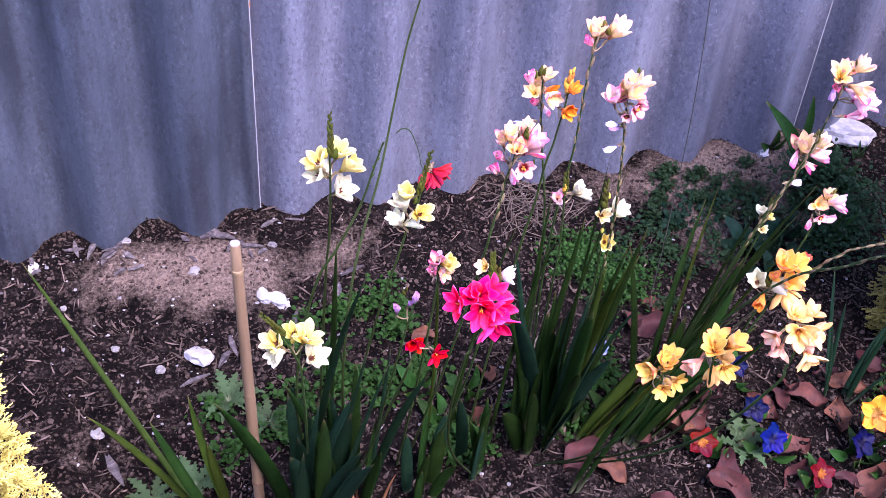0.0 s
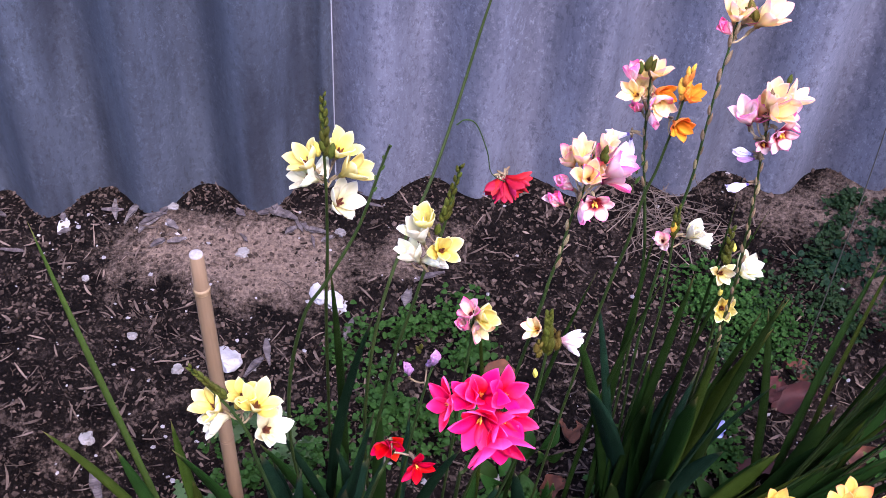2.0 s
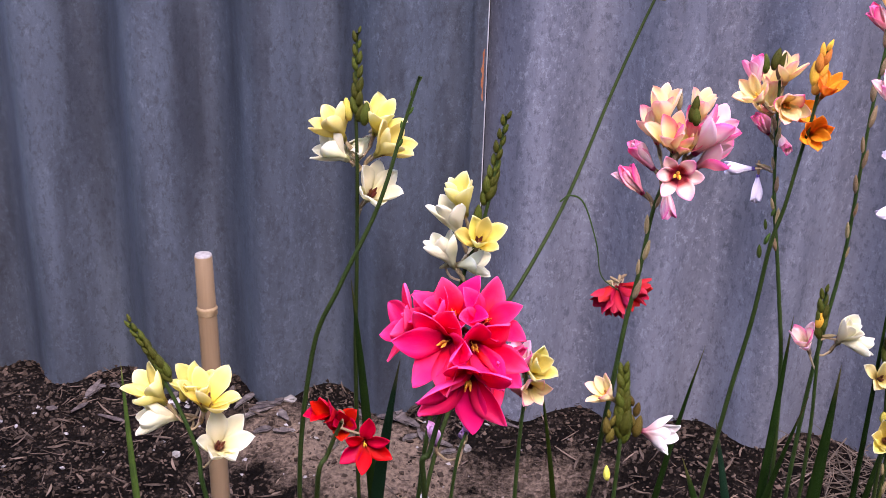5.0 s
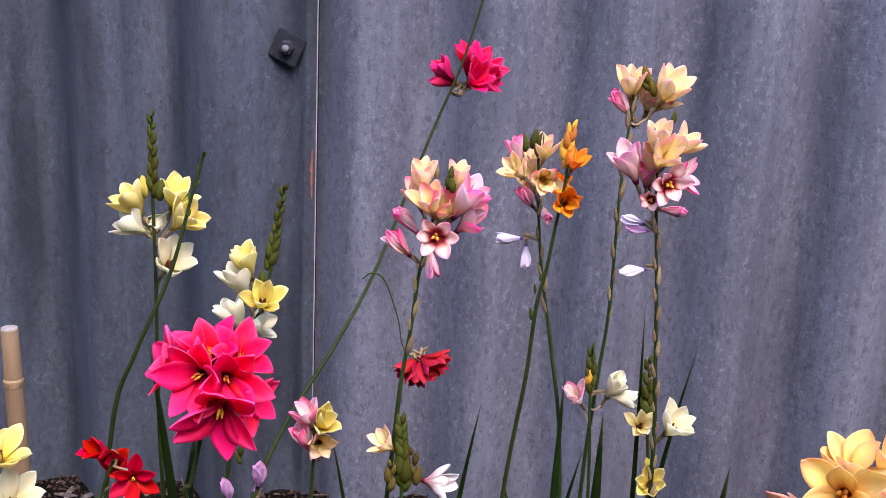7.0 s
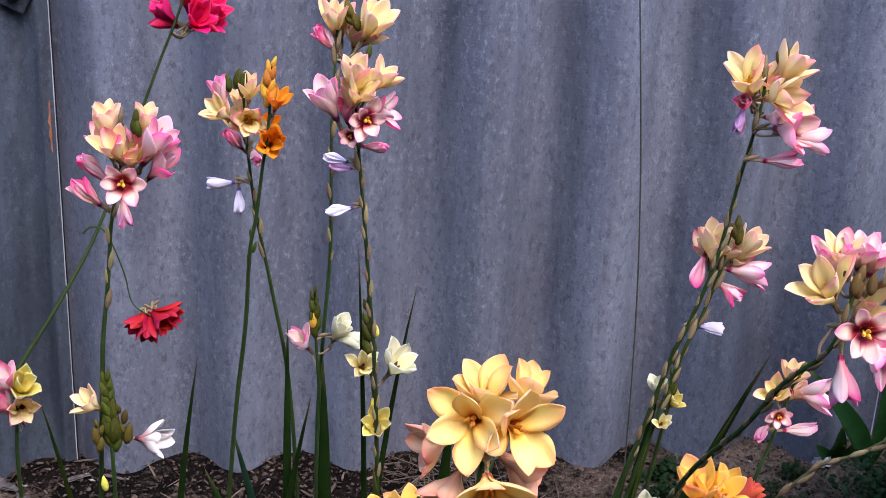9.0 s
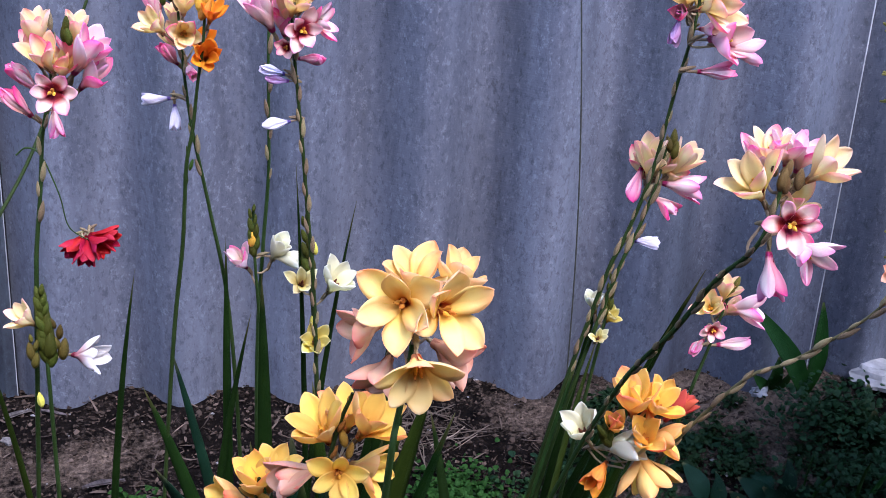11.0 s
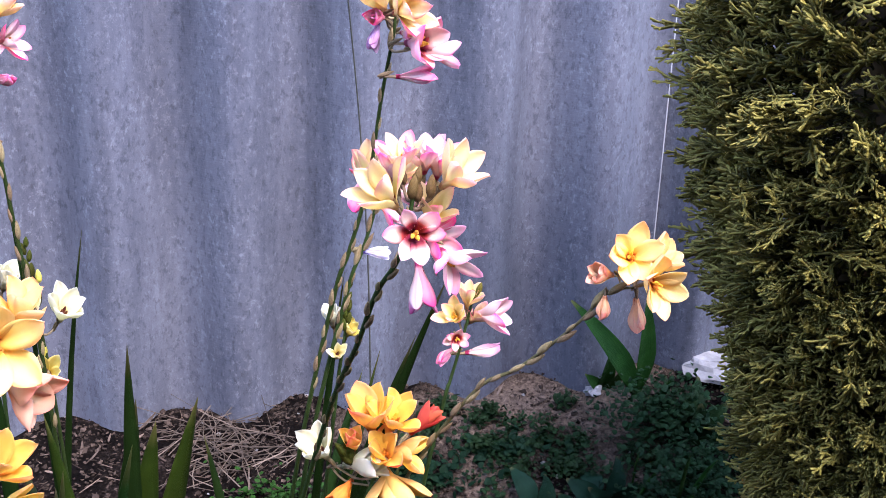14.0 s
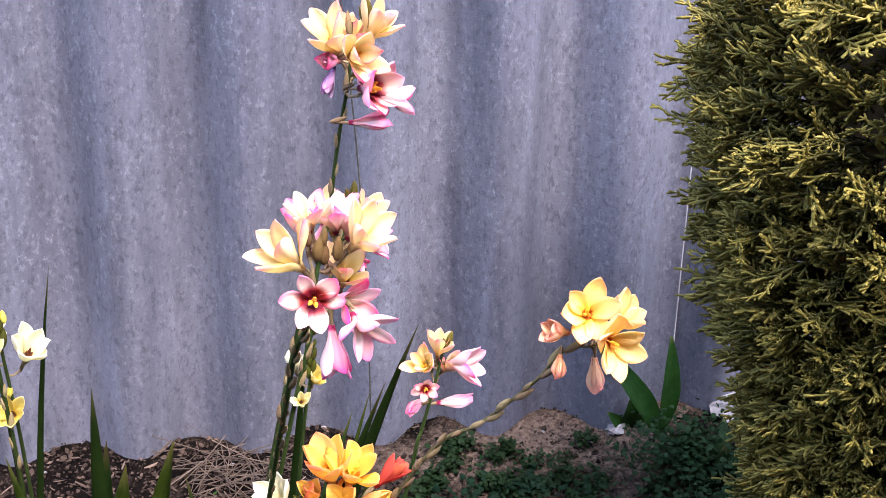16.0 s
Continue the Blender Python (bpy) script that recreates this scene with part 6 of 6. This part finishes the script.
for x, tx, ty, tz, w, material in (
        (0.350, 0.343, -0.570, 0.459, 0.0054, M_LEAF), (0.360, 0.366, -0.580, 0.497, 0.0045, M_LEAF), (0.322, 0.343, -0.590, 0.420, 0.0125, M_LEAF),
        (0.270, 0.282, -0.560, 0.372, 0.0070, M_LEAF), (0.200, 0.207, -0.600, 0.420, 0.0058, M_LEAF), (0.168, 0.171, -0.600, 0.400, 0.0050, M_LEAF_OLIVE),
        (0.300, 0.290, -0.550, 0.428, 0.0080, M_LEAF), (0.405, 0.410, -0.590, 0.385, 0.0150, M_LEAF), (0.515, 0.563, -0.430, 0.280, 0.0135, M_LEAF),
        (0.535, 0.582, -0.430, 0.298, 0.0080, M_LEAF_OLIVE), (0.500, 0.488, -0.470, 0.250, 0.0120, M_LEAF), (0.330, 0.263, -0.550, 0.318, 0.0130, M_LEAF), (0.335, 0.259, -0.550, 0.345, 0.0100, M_LEAF_BLUE), (0.360, 0.300, -0.570, 0.270, 0.0160, M_LEAF), (0.520, 0.563, -0.610, 0.440, 0.0070, M_LEAF), (0.520, 0.596, -0.610, 0.434, 0.0125, M_LEAF),
        (0.515, 0.575, -0.620, 0.395, 0.0120, M_LEAF), (0.530, 0.602, -0.620, 0.335, 0.0110, M_LEAF_OLIVE), (0.505, 0.545, -0.620, 0.330, 0.0130, M_LEAF),
        (0.380, 0.392, -0.800, 0.419, 0.0150, M_LEAF), (0.370, 0.360, -0.790, 0.400, 0.0170, M_LEAF), (0.385, 0.378, -0.600, 0.345, 0.0140, M_LEAF_OLIVE),
        (0.020, 0.030, -0.620, 0.458, 0.0085, M_LEAF), (0.000, 0.012, -0.640, 0.405, 0.0115, M_LEAF_BLUE)):
    y = -0.52 if ty > -0.7 else -0.62
    single_blade(GREEN_BLADE, (x, y, gz(x, y)), (tx, ty, tz), w, 0.03, material)
for x, y, tx, ty, tz, w in ((0.945, -0.20, 0.942, -0.215, 0.045, 0.0030), (0.942, -0.215, 0.978, -0.225, 0.030, 0.0060), (0.985, -0.25, 1.020, -0.26, 0.055, 0.0090), (0.980, -0.25, 0.990, -0.27, 0.070, 0.0060)):
    single_blade("thin pale green grass blade among the weeds", (x, y, gz(x, y)), (tx, ty, tz), w, 0.12, M_WEED, "grass")


# ---------------------------------------------------------------- weeds, litter
def leaflet(rnd, size):
    """A small lobed leaf, domed."""
    V = [(0, 0, 0)]
    n = 9
    for i in range(n):
        a = -2.5 + 5.0 * i / (n - 1)
        r = size * (0.75 + 0.35 * abs(math.cos(1.5 * a)))
        V.append((r * math.cos(a) + size * 0.6, r * math.sin(a), -0.25 * r + rnd.uniform(-0.1, 0.1) * size))
    V[0] = (size * 0.5, 0, size * 0.12)
    F = [(0, i, i + 1) for i in range(1, n)] + [(0, n, 1)]
    U = [(0.5, 0.5)] + [(i / n, 0.7) for i in range(n)]
    return V, F, U


def weed_patch(label, patches, n, size, high, material, seed):
    rnd = random.Random(seed)
    V, F, U = [], [], []
    for _ in range(n):
        cx, cy, rx, ry = patches[rnd.randrange(len(patches))]
        x, y = cx + rnd.gauss(0, 0.5) * rx, cy + rnd.gauss(0, 0.5) * ry
        if y > -0.01:
            continue
        v, f, u = leaflet(rnd, size * rnd.uniform(0.6, 1.3))
        m = Matrix.Translation((x, y, gz(x, y) + rnd.uniform(0.15, 1.0) * high)) @ Euler((rnd.gauss(0, 0.5), rnd.gauss(0, 0.5), rnd.uniform(0, 6.28))).to_matrix().to_4x4()
        o = len(V)
        V += [m @ Vector(q) for q in v]
        F += [tuple(i + o for i in q) for q in f]
        U += u
    tagged(new("ground_cover", mesh("ground_cover", V, F, [material], U)), label, "weeds", kind="stuff")


_clover = random.Random(51)
_beds = [(0.09, -0.29, 0.08, 0.06), (0.16, -0.25, 0.05, 0.04), (0.02, -0.36, 0.06, 0.06), (0.14, -0.38, 0.07, 0.06), (-0.10, -0.43, 0.08, 0.06), (0.46, -0.42, 0.06, 0.06), (0.40, -0.50, 0.07, 0.05), (0.24, -0.52, 0.07, 0.05)]
weed_patch("low bright green clover-like weeds in tufts", [(cx + _clover.gauss(0, 0.55) * rx, cy + _clover.gauss(0, 0.55) * ry, _clover.uniform(0.014, 0.04), _clover.uniform(0.012, 0.03)) for cx, cy, rx, ry in _beds for _ in range(7)], 3400, 0.0040, 0.030, M_WEED, 31)
_creep = random.Random(52)
_mats = [(0.62, -0.17, 0.12, 0.06), (0.70, -0.24, 0.14, 0.07), (0.78, -0.12, 0.10, 0.05), (0.90, -0.14, 0.08, 0.04), (0.55, -0.22, 0.08, 0.06), (0.90, -0.22, 0.10, 0.06)]
weed_patch("low dark green creeping weeds in broken mats", [(cx + _creep.gauss(0, 0.6) * rx, cy + _creep.gauss(0, 0.6) * ry, _creep.uniform(0.012, 0.034), _creep.uniform(0.010, 0.026)) for cx, cy, rx, ry in _mats for _ in range(9)], 2700, 0.0027, 0.015, M_WEED_DARK, 32)
weed_patch("tangled dark green weeds under the conifer", [(1.00, -0.12, 0.07, 0.04), (1.05, -0.20, 0.08, 0.06), (1.00, -0.24, 0.07, 0.06)], 2600, 0.0034, 0.070, M_WEED_DARK, 33)


def broad_leaf(parent, foot, tip, width, sag, material):
    b, t = Vector(foot), Vector(tip)
    axis = t - b
    side = axis.cross(Vector((0.3, -1, 0.2))).normalized()
    nrm = side.cross(axis).normalized()
    V, F, U = [], [], []
    n = 12
    for skin in (0, 1):
        for i in range(n + 1):
            s = i / n
            c = b + axis * s + nrm * sag * 4 * s * (1 - s) * axis.length
            w = width * 0.5 * max(0.06, math.sin(math.pi * min(1, max(0, (s - 0.12) / 0.88)) ** 0.8)) ** 0.8
            for k in range(5):
                u = k / 2 - 1
                V.append(c + side * u * w + nrm * (0.25 * w * abs(u) + 0.05 * w * math.sin(14 * s + u) * abs(u) - 0.0006 * skin))
                U.append((k / 4, s))
    o = 5 * (n + 1)
    for i in range(n):
        for k in range(4):
            a = i * 5 + k
            F += [(a, a + 1, a + 6, a + 5), (o + a + 5, o + a + 6, o + a + 1, o + a)]
    part("leaf", mesh("leaf", V, F, [material], U), parent)


def broad_weed(label, x, y, leaves, material, name="broad_weed"):
    ob = thing(name, label, "weed", (x, y, gz(x, y)))
    for fx, fy, tx, ty, tz, w, sag in leaves:
        broad_leaf(ob, (fx, fy, -0.005), (tx, ty, tz), w, sag, material)
    return ob


broad_weed("upright weed with long broad green leaves by the fence", 0.998, -0.055, [
    (0, 0, -0.105, -0.02, 0.150, 0.027, 0.16), (0, 0, -0.004, -0.012, 0.145, 0.027, 0.05), (0, 0, -0.060, -0.03, 0.085, 0.016, 0.12), (0, 0, 0.03, -0.04, 0.05, 0.016, 0.15)], M_WEED)
broad_weed("small weed with pale rounded leaves by the fence", 0.955, -0.03, [
    (0, 0, 0.006, -0.012, 0.050, 0.022, 0.1), (0, 0, -0.026, -0.015, 0.026, 0.016, 0.15), (0, 0, 0.03, -0.01, 0.03, 0.014, 0.15)], M_WEED)
broad_weed("dark weed with rounded leaves below the fence", 1.030, -0.10, [
    (0, 0, 0.012, -0.050, 0.052, 0.052, 0.25), (0, 0, 0.058, -0.030, 0.040, 0.046, 0.25), (0, 0, -0.030, -0.055, 0.020, 0.040, 0.2), (0, 0, 0.035, 0.015, 0.055, 0.036, 0.2), (0, 0, -0.040, -0.010, 0.045, 0.026, 0.2), (0, 0, 0.07, -0.06, 0.02, 0.03, 0.2)], M_WEED_DARK)
broad_weed("little weed with slim leaves growing over the white stone", 1.118, -0.075, [
    (0, 0, -0.016, -0.004, 0.030, 0.009, 0.1), (0, 0, 0.018, -0.004, 0.032, 0.009, 0.1), (0, 0, 0.002, 0.0, 0.040, 0.008, 0.1), (0, 0, 0.012, -0.012, 0.018, 0.009, 0.1), (0, 0, -0.012, -0.012, 0.016, 0.008, 0.1)], M_WEED_DARK)
for x, y, turn in ((0.185, -0.40, 0.3), (0.205, -0.46, 1.4), (0.255, -0.42, 2.2), (0.245, -0.50, 0.8), (0.02, -0.47, 1.0), (0.47, -0.50, 0.2)):
    broad_weed("low weed with broad green leaves between the corn lilies", x, y,
               [(0, 0, 0.036 * math.cos(turn + k * 1.2), 0.036 * math.sin(turn + k * 1.2), 0.016 + 0.014 * (k % 3), 0.020, 0.22) for k in range(5)], M_WEED)
for x, y, turn in ((0.822, -0.215, 0.0), (0.868, -0.245, 0.9), (0.905, -0.205, 1.9), (0.845, -0.285, 2.6), (0.93, -0.27, 3.6)):
    broad_weed("low weed with broad bluish-green leaves on the soil", x, y,
               [(0, 0, 0.042 * math.cos(turn + k * 1.05), 0.042 * math.sin(turn + k * 1.05), 0.014 + 0.012 * (k % 3), 0.026, 0.22) for k in range(6)], M_LEAF_BLUE)


def rosette(label, x, y, n, length, seed, material):
    """A flat thistle-like rosette of toothed leaves."""
    rnd = random.Random(seed)
    ob = thing("rosette_weed", label, "weed", (x, y, gz(x, y)))
    for i in range(n):
        a = 2 * math.pi * i / n + rnd.uniform(-0.2, 0.2)
        l = length * rnd.uniform(0.7, 1.1)
        d, sd = Vector((math.cos(a), math.sin(a), 0)), Vector((-math.sin(a), math.cos(a), 0))
        V, F, U = [], [], []
        for j in range(13):
            s = j / 12
            c = d * l * s + Vector((0, 0, 0.35 * l * math.sin(2.2 * s)))
            w = l * 0.13 * math.sin(math.pi * (0.08 + 0.9 * s)) * (1.45 if j % 2 else 0.6)
            for k, u in enumerate((-1, 0, 1)):
                V.append(c + sd * u * w + Vector((0, 0, 0.25 * w * abs(u))))
                U.append((k / 2, s))
        for j in range(12):
            for k in range(2):
                q = j * 3 + k
                F.append((q, q + 1, q + 4, q + 3))
        part("leaf", mesh("leaf", V, F, [material], U), ob)


_tuft = random.Random(8)
weed_patch("scattered small dark green weed tufts on sandy soil", [(_tuft.uniform(0.66, 1.0), _tuft.uniform(-0.27, -0.05), 0.018, 0.012) for _ in range(26)], 1500, 0.0036, 0.02, M_WEED_DARK, 37)
weed_patch("bluish-green clover-like leaves on the soil", [(0.70, -0.16, 0.08, 0.03), (0.80, -0.13, 0.06, 0.03)], 260, 0.0050, 0.018, M_LEAF_BLUE, 35)
weed_patch("fine bright green weeds beside the straw", [(0.52, -0.20, 0.06, 0.05), (0.58, -0.26, 0.06, 0.05)], 1900, 0.0030, 0.026, M_WEED, 36)
weed_patch("bright green feathery weeds at the foot of the conifer", [(0.955, -0.575, 0.05, 0.04), (1.00, -0.62, 0.05, 0.04)], 800, 0.0036, 0.05, M_WEED, 34)


M_THISTLE = leaf_mat("grey_green_leaf", (0.0210, 0.0420, 0.0176), (0.0546, 0.0924, 0.0353), 0.7)
rosette("grey-green thistle rosette on the soil", -0.105, -0.375, 11, 0.055, 1, M_THISTLE)
rosette("small grey-green rosette weed", -0.05, -0.42, 9, 0.045, 2, M_THISTLE)
rosette("small green rosette weed", -0.17, -0.50, 9, 0.05, 3, M_THISTLE)
rosette("small green rosette weed", -0.23, -0.52, 9, 0.05, 4, M_THISTLE)
rosette("grey-green rosette weed among fallen leaves", 0.66, -0.60, 9, 0.06, 5, M_THISTLE)
rosette("small bright green rosette weed", 0.47, -0.44, 9, 0.045, 6, M_WEED)


def fallen_leaf(x, y, l, turn, seed, lift=0.3):
    rnd = random.Random(seed)
    V, F = [], []
    n = 10
    ph = rnd.uniform(0, 6)
    for skin in (0, 1):
        for i in range(n + 1):
            s = i / n
            w = l * 0.30 * math.sin(math.pi * (0.04 + 0.94 * s)) ** 0.75 * (1 + 0.22 * math.sin(9 * s + ph))
            for k in range(7):
                u = k / 3 - 1
                z = lift * l * (0.35 * u * u + 0.25 * math.sin(3 * s + ph) + 0.10 * math.sin(7 * s + 3 * u + ph)) + 0.12 * l
                V.append(((s - 0.5) * l, u * w + 0.06 * l * math.sin(3 * s), z - 0.0007 * skin))
    o = 7 * (n + 1)
    for i in range(n):
        for k in range(6):
            a = i * 7 + k
            F += [(a, a + 1, a + 8, a + 7), (o + a + 7, o + a + 8, o + a + 1, o + a)]
    ob = new("fallen_leaf", mesh("fallen_leaf", V, F, [M_DEADLEAF]))
    ob.matrix_world = pose(x, y, gz(x, y), rnd.uniform(-14, 14), rnd.uniform(-14, 14), turn)
    tagged(ob, "curled red-brown fallen leaf on the soil", "leaf", "fallen leaves")


for i, (x, y, l, turn) in enumerate(((0.40, -0.575, 0.085, 20), (0.44, -0.60, 0.07, -50), (0.60, -0.36, 0.08, 10), (0.575, -0.345, 0.07, 60), (0.56, -0.55, 0.10, -10), (0.60, -0.545, 0.08, 35),
                                     (0.615, -0.64, 0.08, 80), (0.79, -0.51, 0.08, 60), (0.88, -0.53, 0.08, -20), (0.84, -0.58, 0.08, 70), (0.62, -0.315, 0.07, -30), (0.65, -0.50, 0.07, 40),
                                     (0.72, -0.54, 0.08, -60), (0.30, -0.40, 0.07, 80), (0.215, -0.32, 0.06, 15), (0.52, -0.47, 0.08, -15), (0.74, -0.62, 0.09, 15), (0.93, -0.62, 0.08, 50), (0.27, -0.48, 0.06, 50), (0.66, -0.44, 0.07, 0))):
    fallen_leaf(x, y, l * 0.78, turn, i, 0.55)
_fall = random.Random(5)
for i in range(20):
    fallen_leaf(_fall.uniform(0.50, 0.98), _fall.uniform(-0.72, -0.48), _fall.uniform(0.04, 0.075), _fall.uniform(0, 360), 60 + i, 0.6)


# ---------------------------------------------------------------- small bedding flowers
def bed_flower(label, name, x, y, z, size, inner, outer, n, tilt, az, seed, wavy=0.3, leafy=True):
    """A short-stalked bedding flower with broad wavy petals."""
    rnd = random.Random(seed)
    g = gz(x, y)
    ob = thing(name, label, "flower", (x, y, g))
    d = facing(az, tilt)
    head = Vector((0, 0, z))
    v, f, u = tube(smooth_path([Vector((0.01, 0.01, -0.01)), Vector((0.004, 0.003, z * 0.5)), head - d * 0.004], 4), [0.0012] * 9, 6)
    part("stalk", mesh("stalk", v, f, [M_STEM], u), ob)
    up = Vector((0, 0, 1)) if abs(d.z) < 0.95 else Vector((1, 0, 0))
    xa = up.cross(d).normalized()
    rot = Matrix.Translation(head) @ Matrix((xa, d.cross(xa), d)).transposed().to_4x4()
    for k in range(n):
        V, F, U = [], [], []
        for skin in (0, 1):
            for j in range(7):
                s = j / 6
                w = size * 0.42 * math.sin(math.pi * min(0.86, 0.1 + s * 0.76)) ** 0.8
                for i in range(7):
                    q = i / 3 - 1
                    zz = size * (0.18 * s * s + wavy * 0.22 * s * math.sin(5 * q + k + seed) + 0.1 * q * q) - 0.0006 * skin
                    V.append((size * s * (1 - 0.12 * q * q), q * w, zz + 0.0012 * (k % 3)))
                    U.append((i / 6, s))
        for j in range(6):
            for i in range(6):
                a = j * 7 + i
                F += [(a, a + 1, a + 8, a + 7), (49 + a + 7, 49 + a + 8, 49 + a + 1, 49 + a)]
        part("petal", mesh("petal", V, F, [PETAL[inner][0]], U), ob, "", rot @ Matrix.Rotation(2 * math.pi * k / n + rnd.uniform(-.15, .15), 4, "Z"))
    if leafy:
        for k in range(6):
            a = rnd.uniform(0, 6.28)
            l = rnd.uniform(0.03, 0.05)
            broad_leaf(ob, (0.008 * math.cos(a), 0.008 * math.sin(a), 0), (l * math.cos(a), l * math.sin(a), rnd.uniform(0.01, 0.04)), 0.018, 0.12, M_WEED)


for key, c in (("blue", (0.003, 0.007, 0.13)), ("darkblue", (0.003, 0.005, 0.05)), ("paleblue", (0.30, 0.32, 0.66)), ("poppy", (0.85, 0.30, 0.02)), ("maroon", (0.13, 0.003, 0.005))):
    eye = {"maroon": (0.35, 0.12, 0.01), "blue": (0.004, 0.004, 0.04), "darkblue": (0.002, 0.002, 0.02)}.get(key, (0.25, 0.12, 0.02))
    light = tuple(min(1, q * 1.35) for q in c)
    PETAL[key] = (petal_mat(key + "_petal", eye, c, c, light, light, 0.4),) * 2

bed_flower("deep blue pansy among fallen leaves", "pansy", 0.69, -0.62, 0.045, 0.026, "blue", "blue", 5, 40, 10, 1)
bed_flower("very dark blue pansy", "pansy", 0.695, -0.555, 0.035, 0.022, "darkblue", "darkblue", 5, 45, -20, 2)
bed_flower("very dark blue pansy", "pansy", 0.83, -0.65, 0.04, 0.026, "darkblue", "darkblue", 5, 40, 20, 3)
bed_flower("dark blue pansy under the corn lilies", "pansy", 0.70, -0.475, 0.03, 0.018, "darkblue", "darkblue", 5, 50, 0, 4)
bed_flower("bright orange pansy with wavy petals", "pansy", 0.855, -0.63, 0.075, 0.030, "poppy", "poppy", 5, 40, -10, 5, 0.6)
bed_flower("bright orange pansy near the ground", "pansy", 0.875, -0.68, 0.05, 0.026, "poppy", "poppy", 5, 45, 20, 6, 0.6)
bed_flower("maroon and orange pansy", "pansy", 0.585, -0.60, 0.03, 0.024, "maroon", "maroon", 5, 50, -10, 7)
bed_flower("dark maroon pansy among fallen leaves", "pansy", 0.75, -0.68, 0.03, 0.024, "maroon", "maroon", 5, 50, 10, 8)
bed_flower("small pale violet-blue daisy-like flower", "blue_flower", 0.44, -0.484, 0.135, 0.015, "paleblue", "paleblue", 9, 35, -10, 9, 0.2, False)


# ---------------------------------------------------------------- thin dry grass stalks
def dry_stalk(label, pts, r=0.0008, seeds=0, seed=1):
    rnd = random.Random(seed)
    ob = thing("grass_stalk", label, "grass", pts[-1])
    inv = -Vector(pts[-1])
    p = [q + inv for q in smooth_path(pts, 6)]
    v, f, u = tube(p, [r] * len(p), 5)
    part("stalk", mesh("stalk", v, f, [M_STALK], u), ob)
    for i in range(seeds):
        bud(ob, p[i * 2] + Vector((0.001 * (-1) ** i, 0, 0)), Vector(((-1) ** i * 0.6, -0.2, 1)).normalized(), 0.008, "bract", rnd.uniform(0, 6))


M_STALK = plain_mat("dark_dry_stalk", (0.0168, 0.0185, 0.0168), (0.0588, 0.0588, 0.0420), 120, 0.8)
dry_stalk("thin dark dry grass stalk standing free of the fence", [(0.578, -0.30, 0.72), (0.592, -0.30, 0.6), (0.607, -0.30, 0.45), (0.616, -0.30, 0.30), (0.62, -0.30, 0.1), (0.62, -0.30, -0.06)], 0.0008, 3, 1)
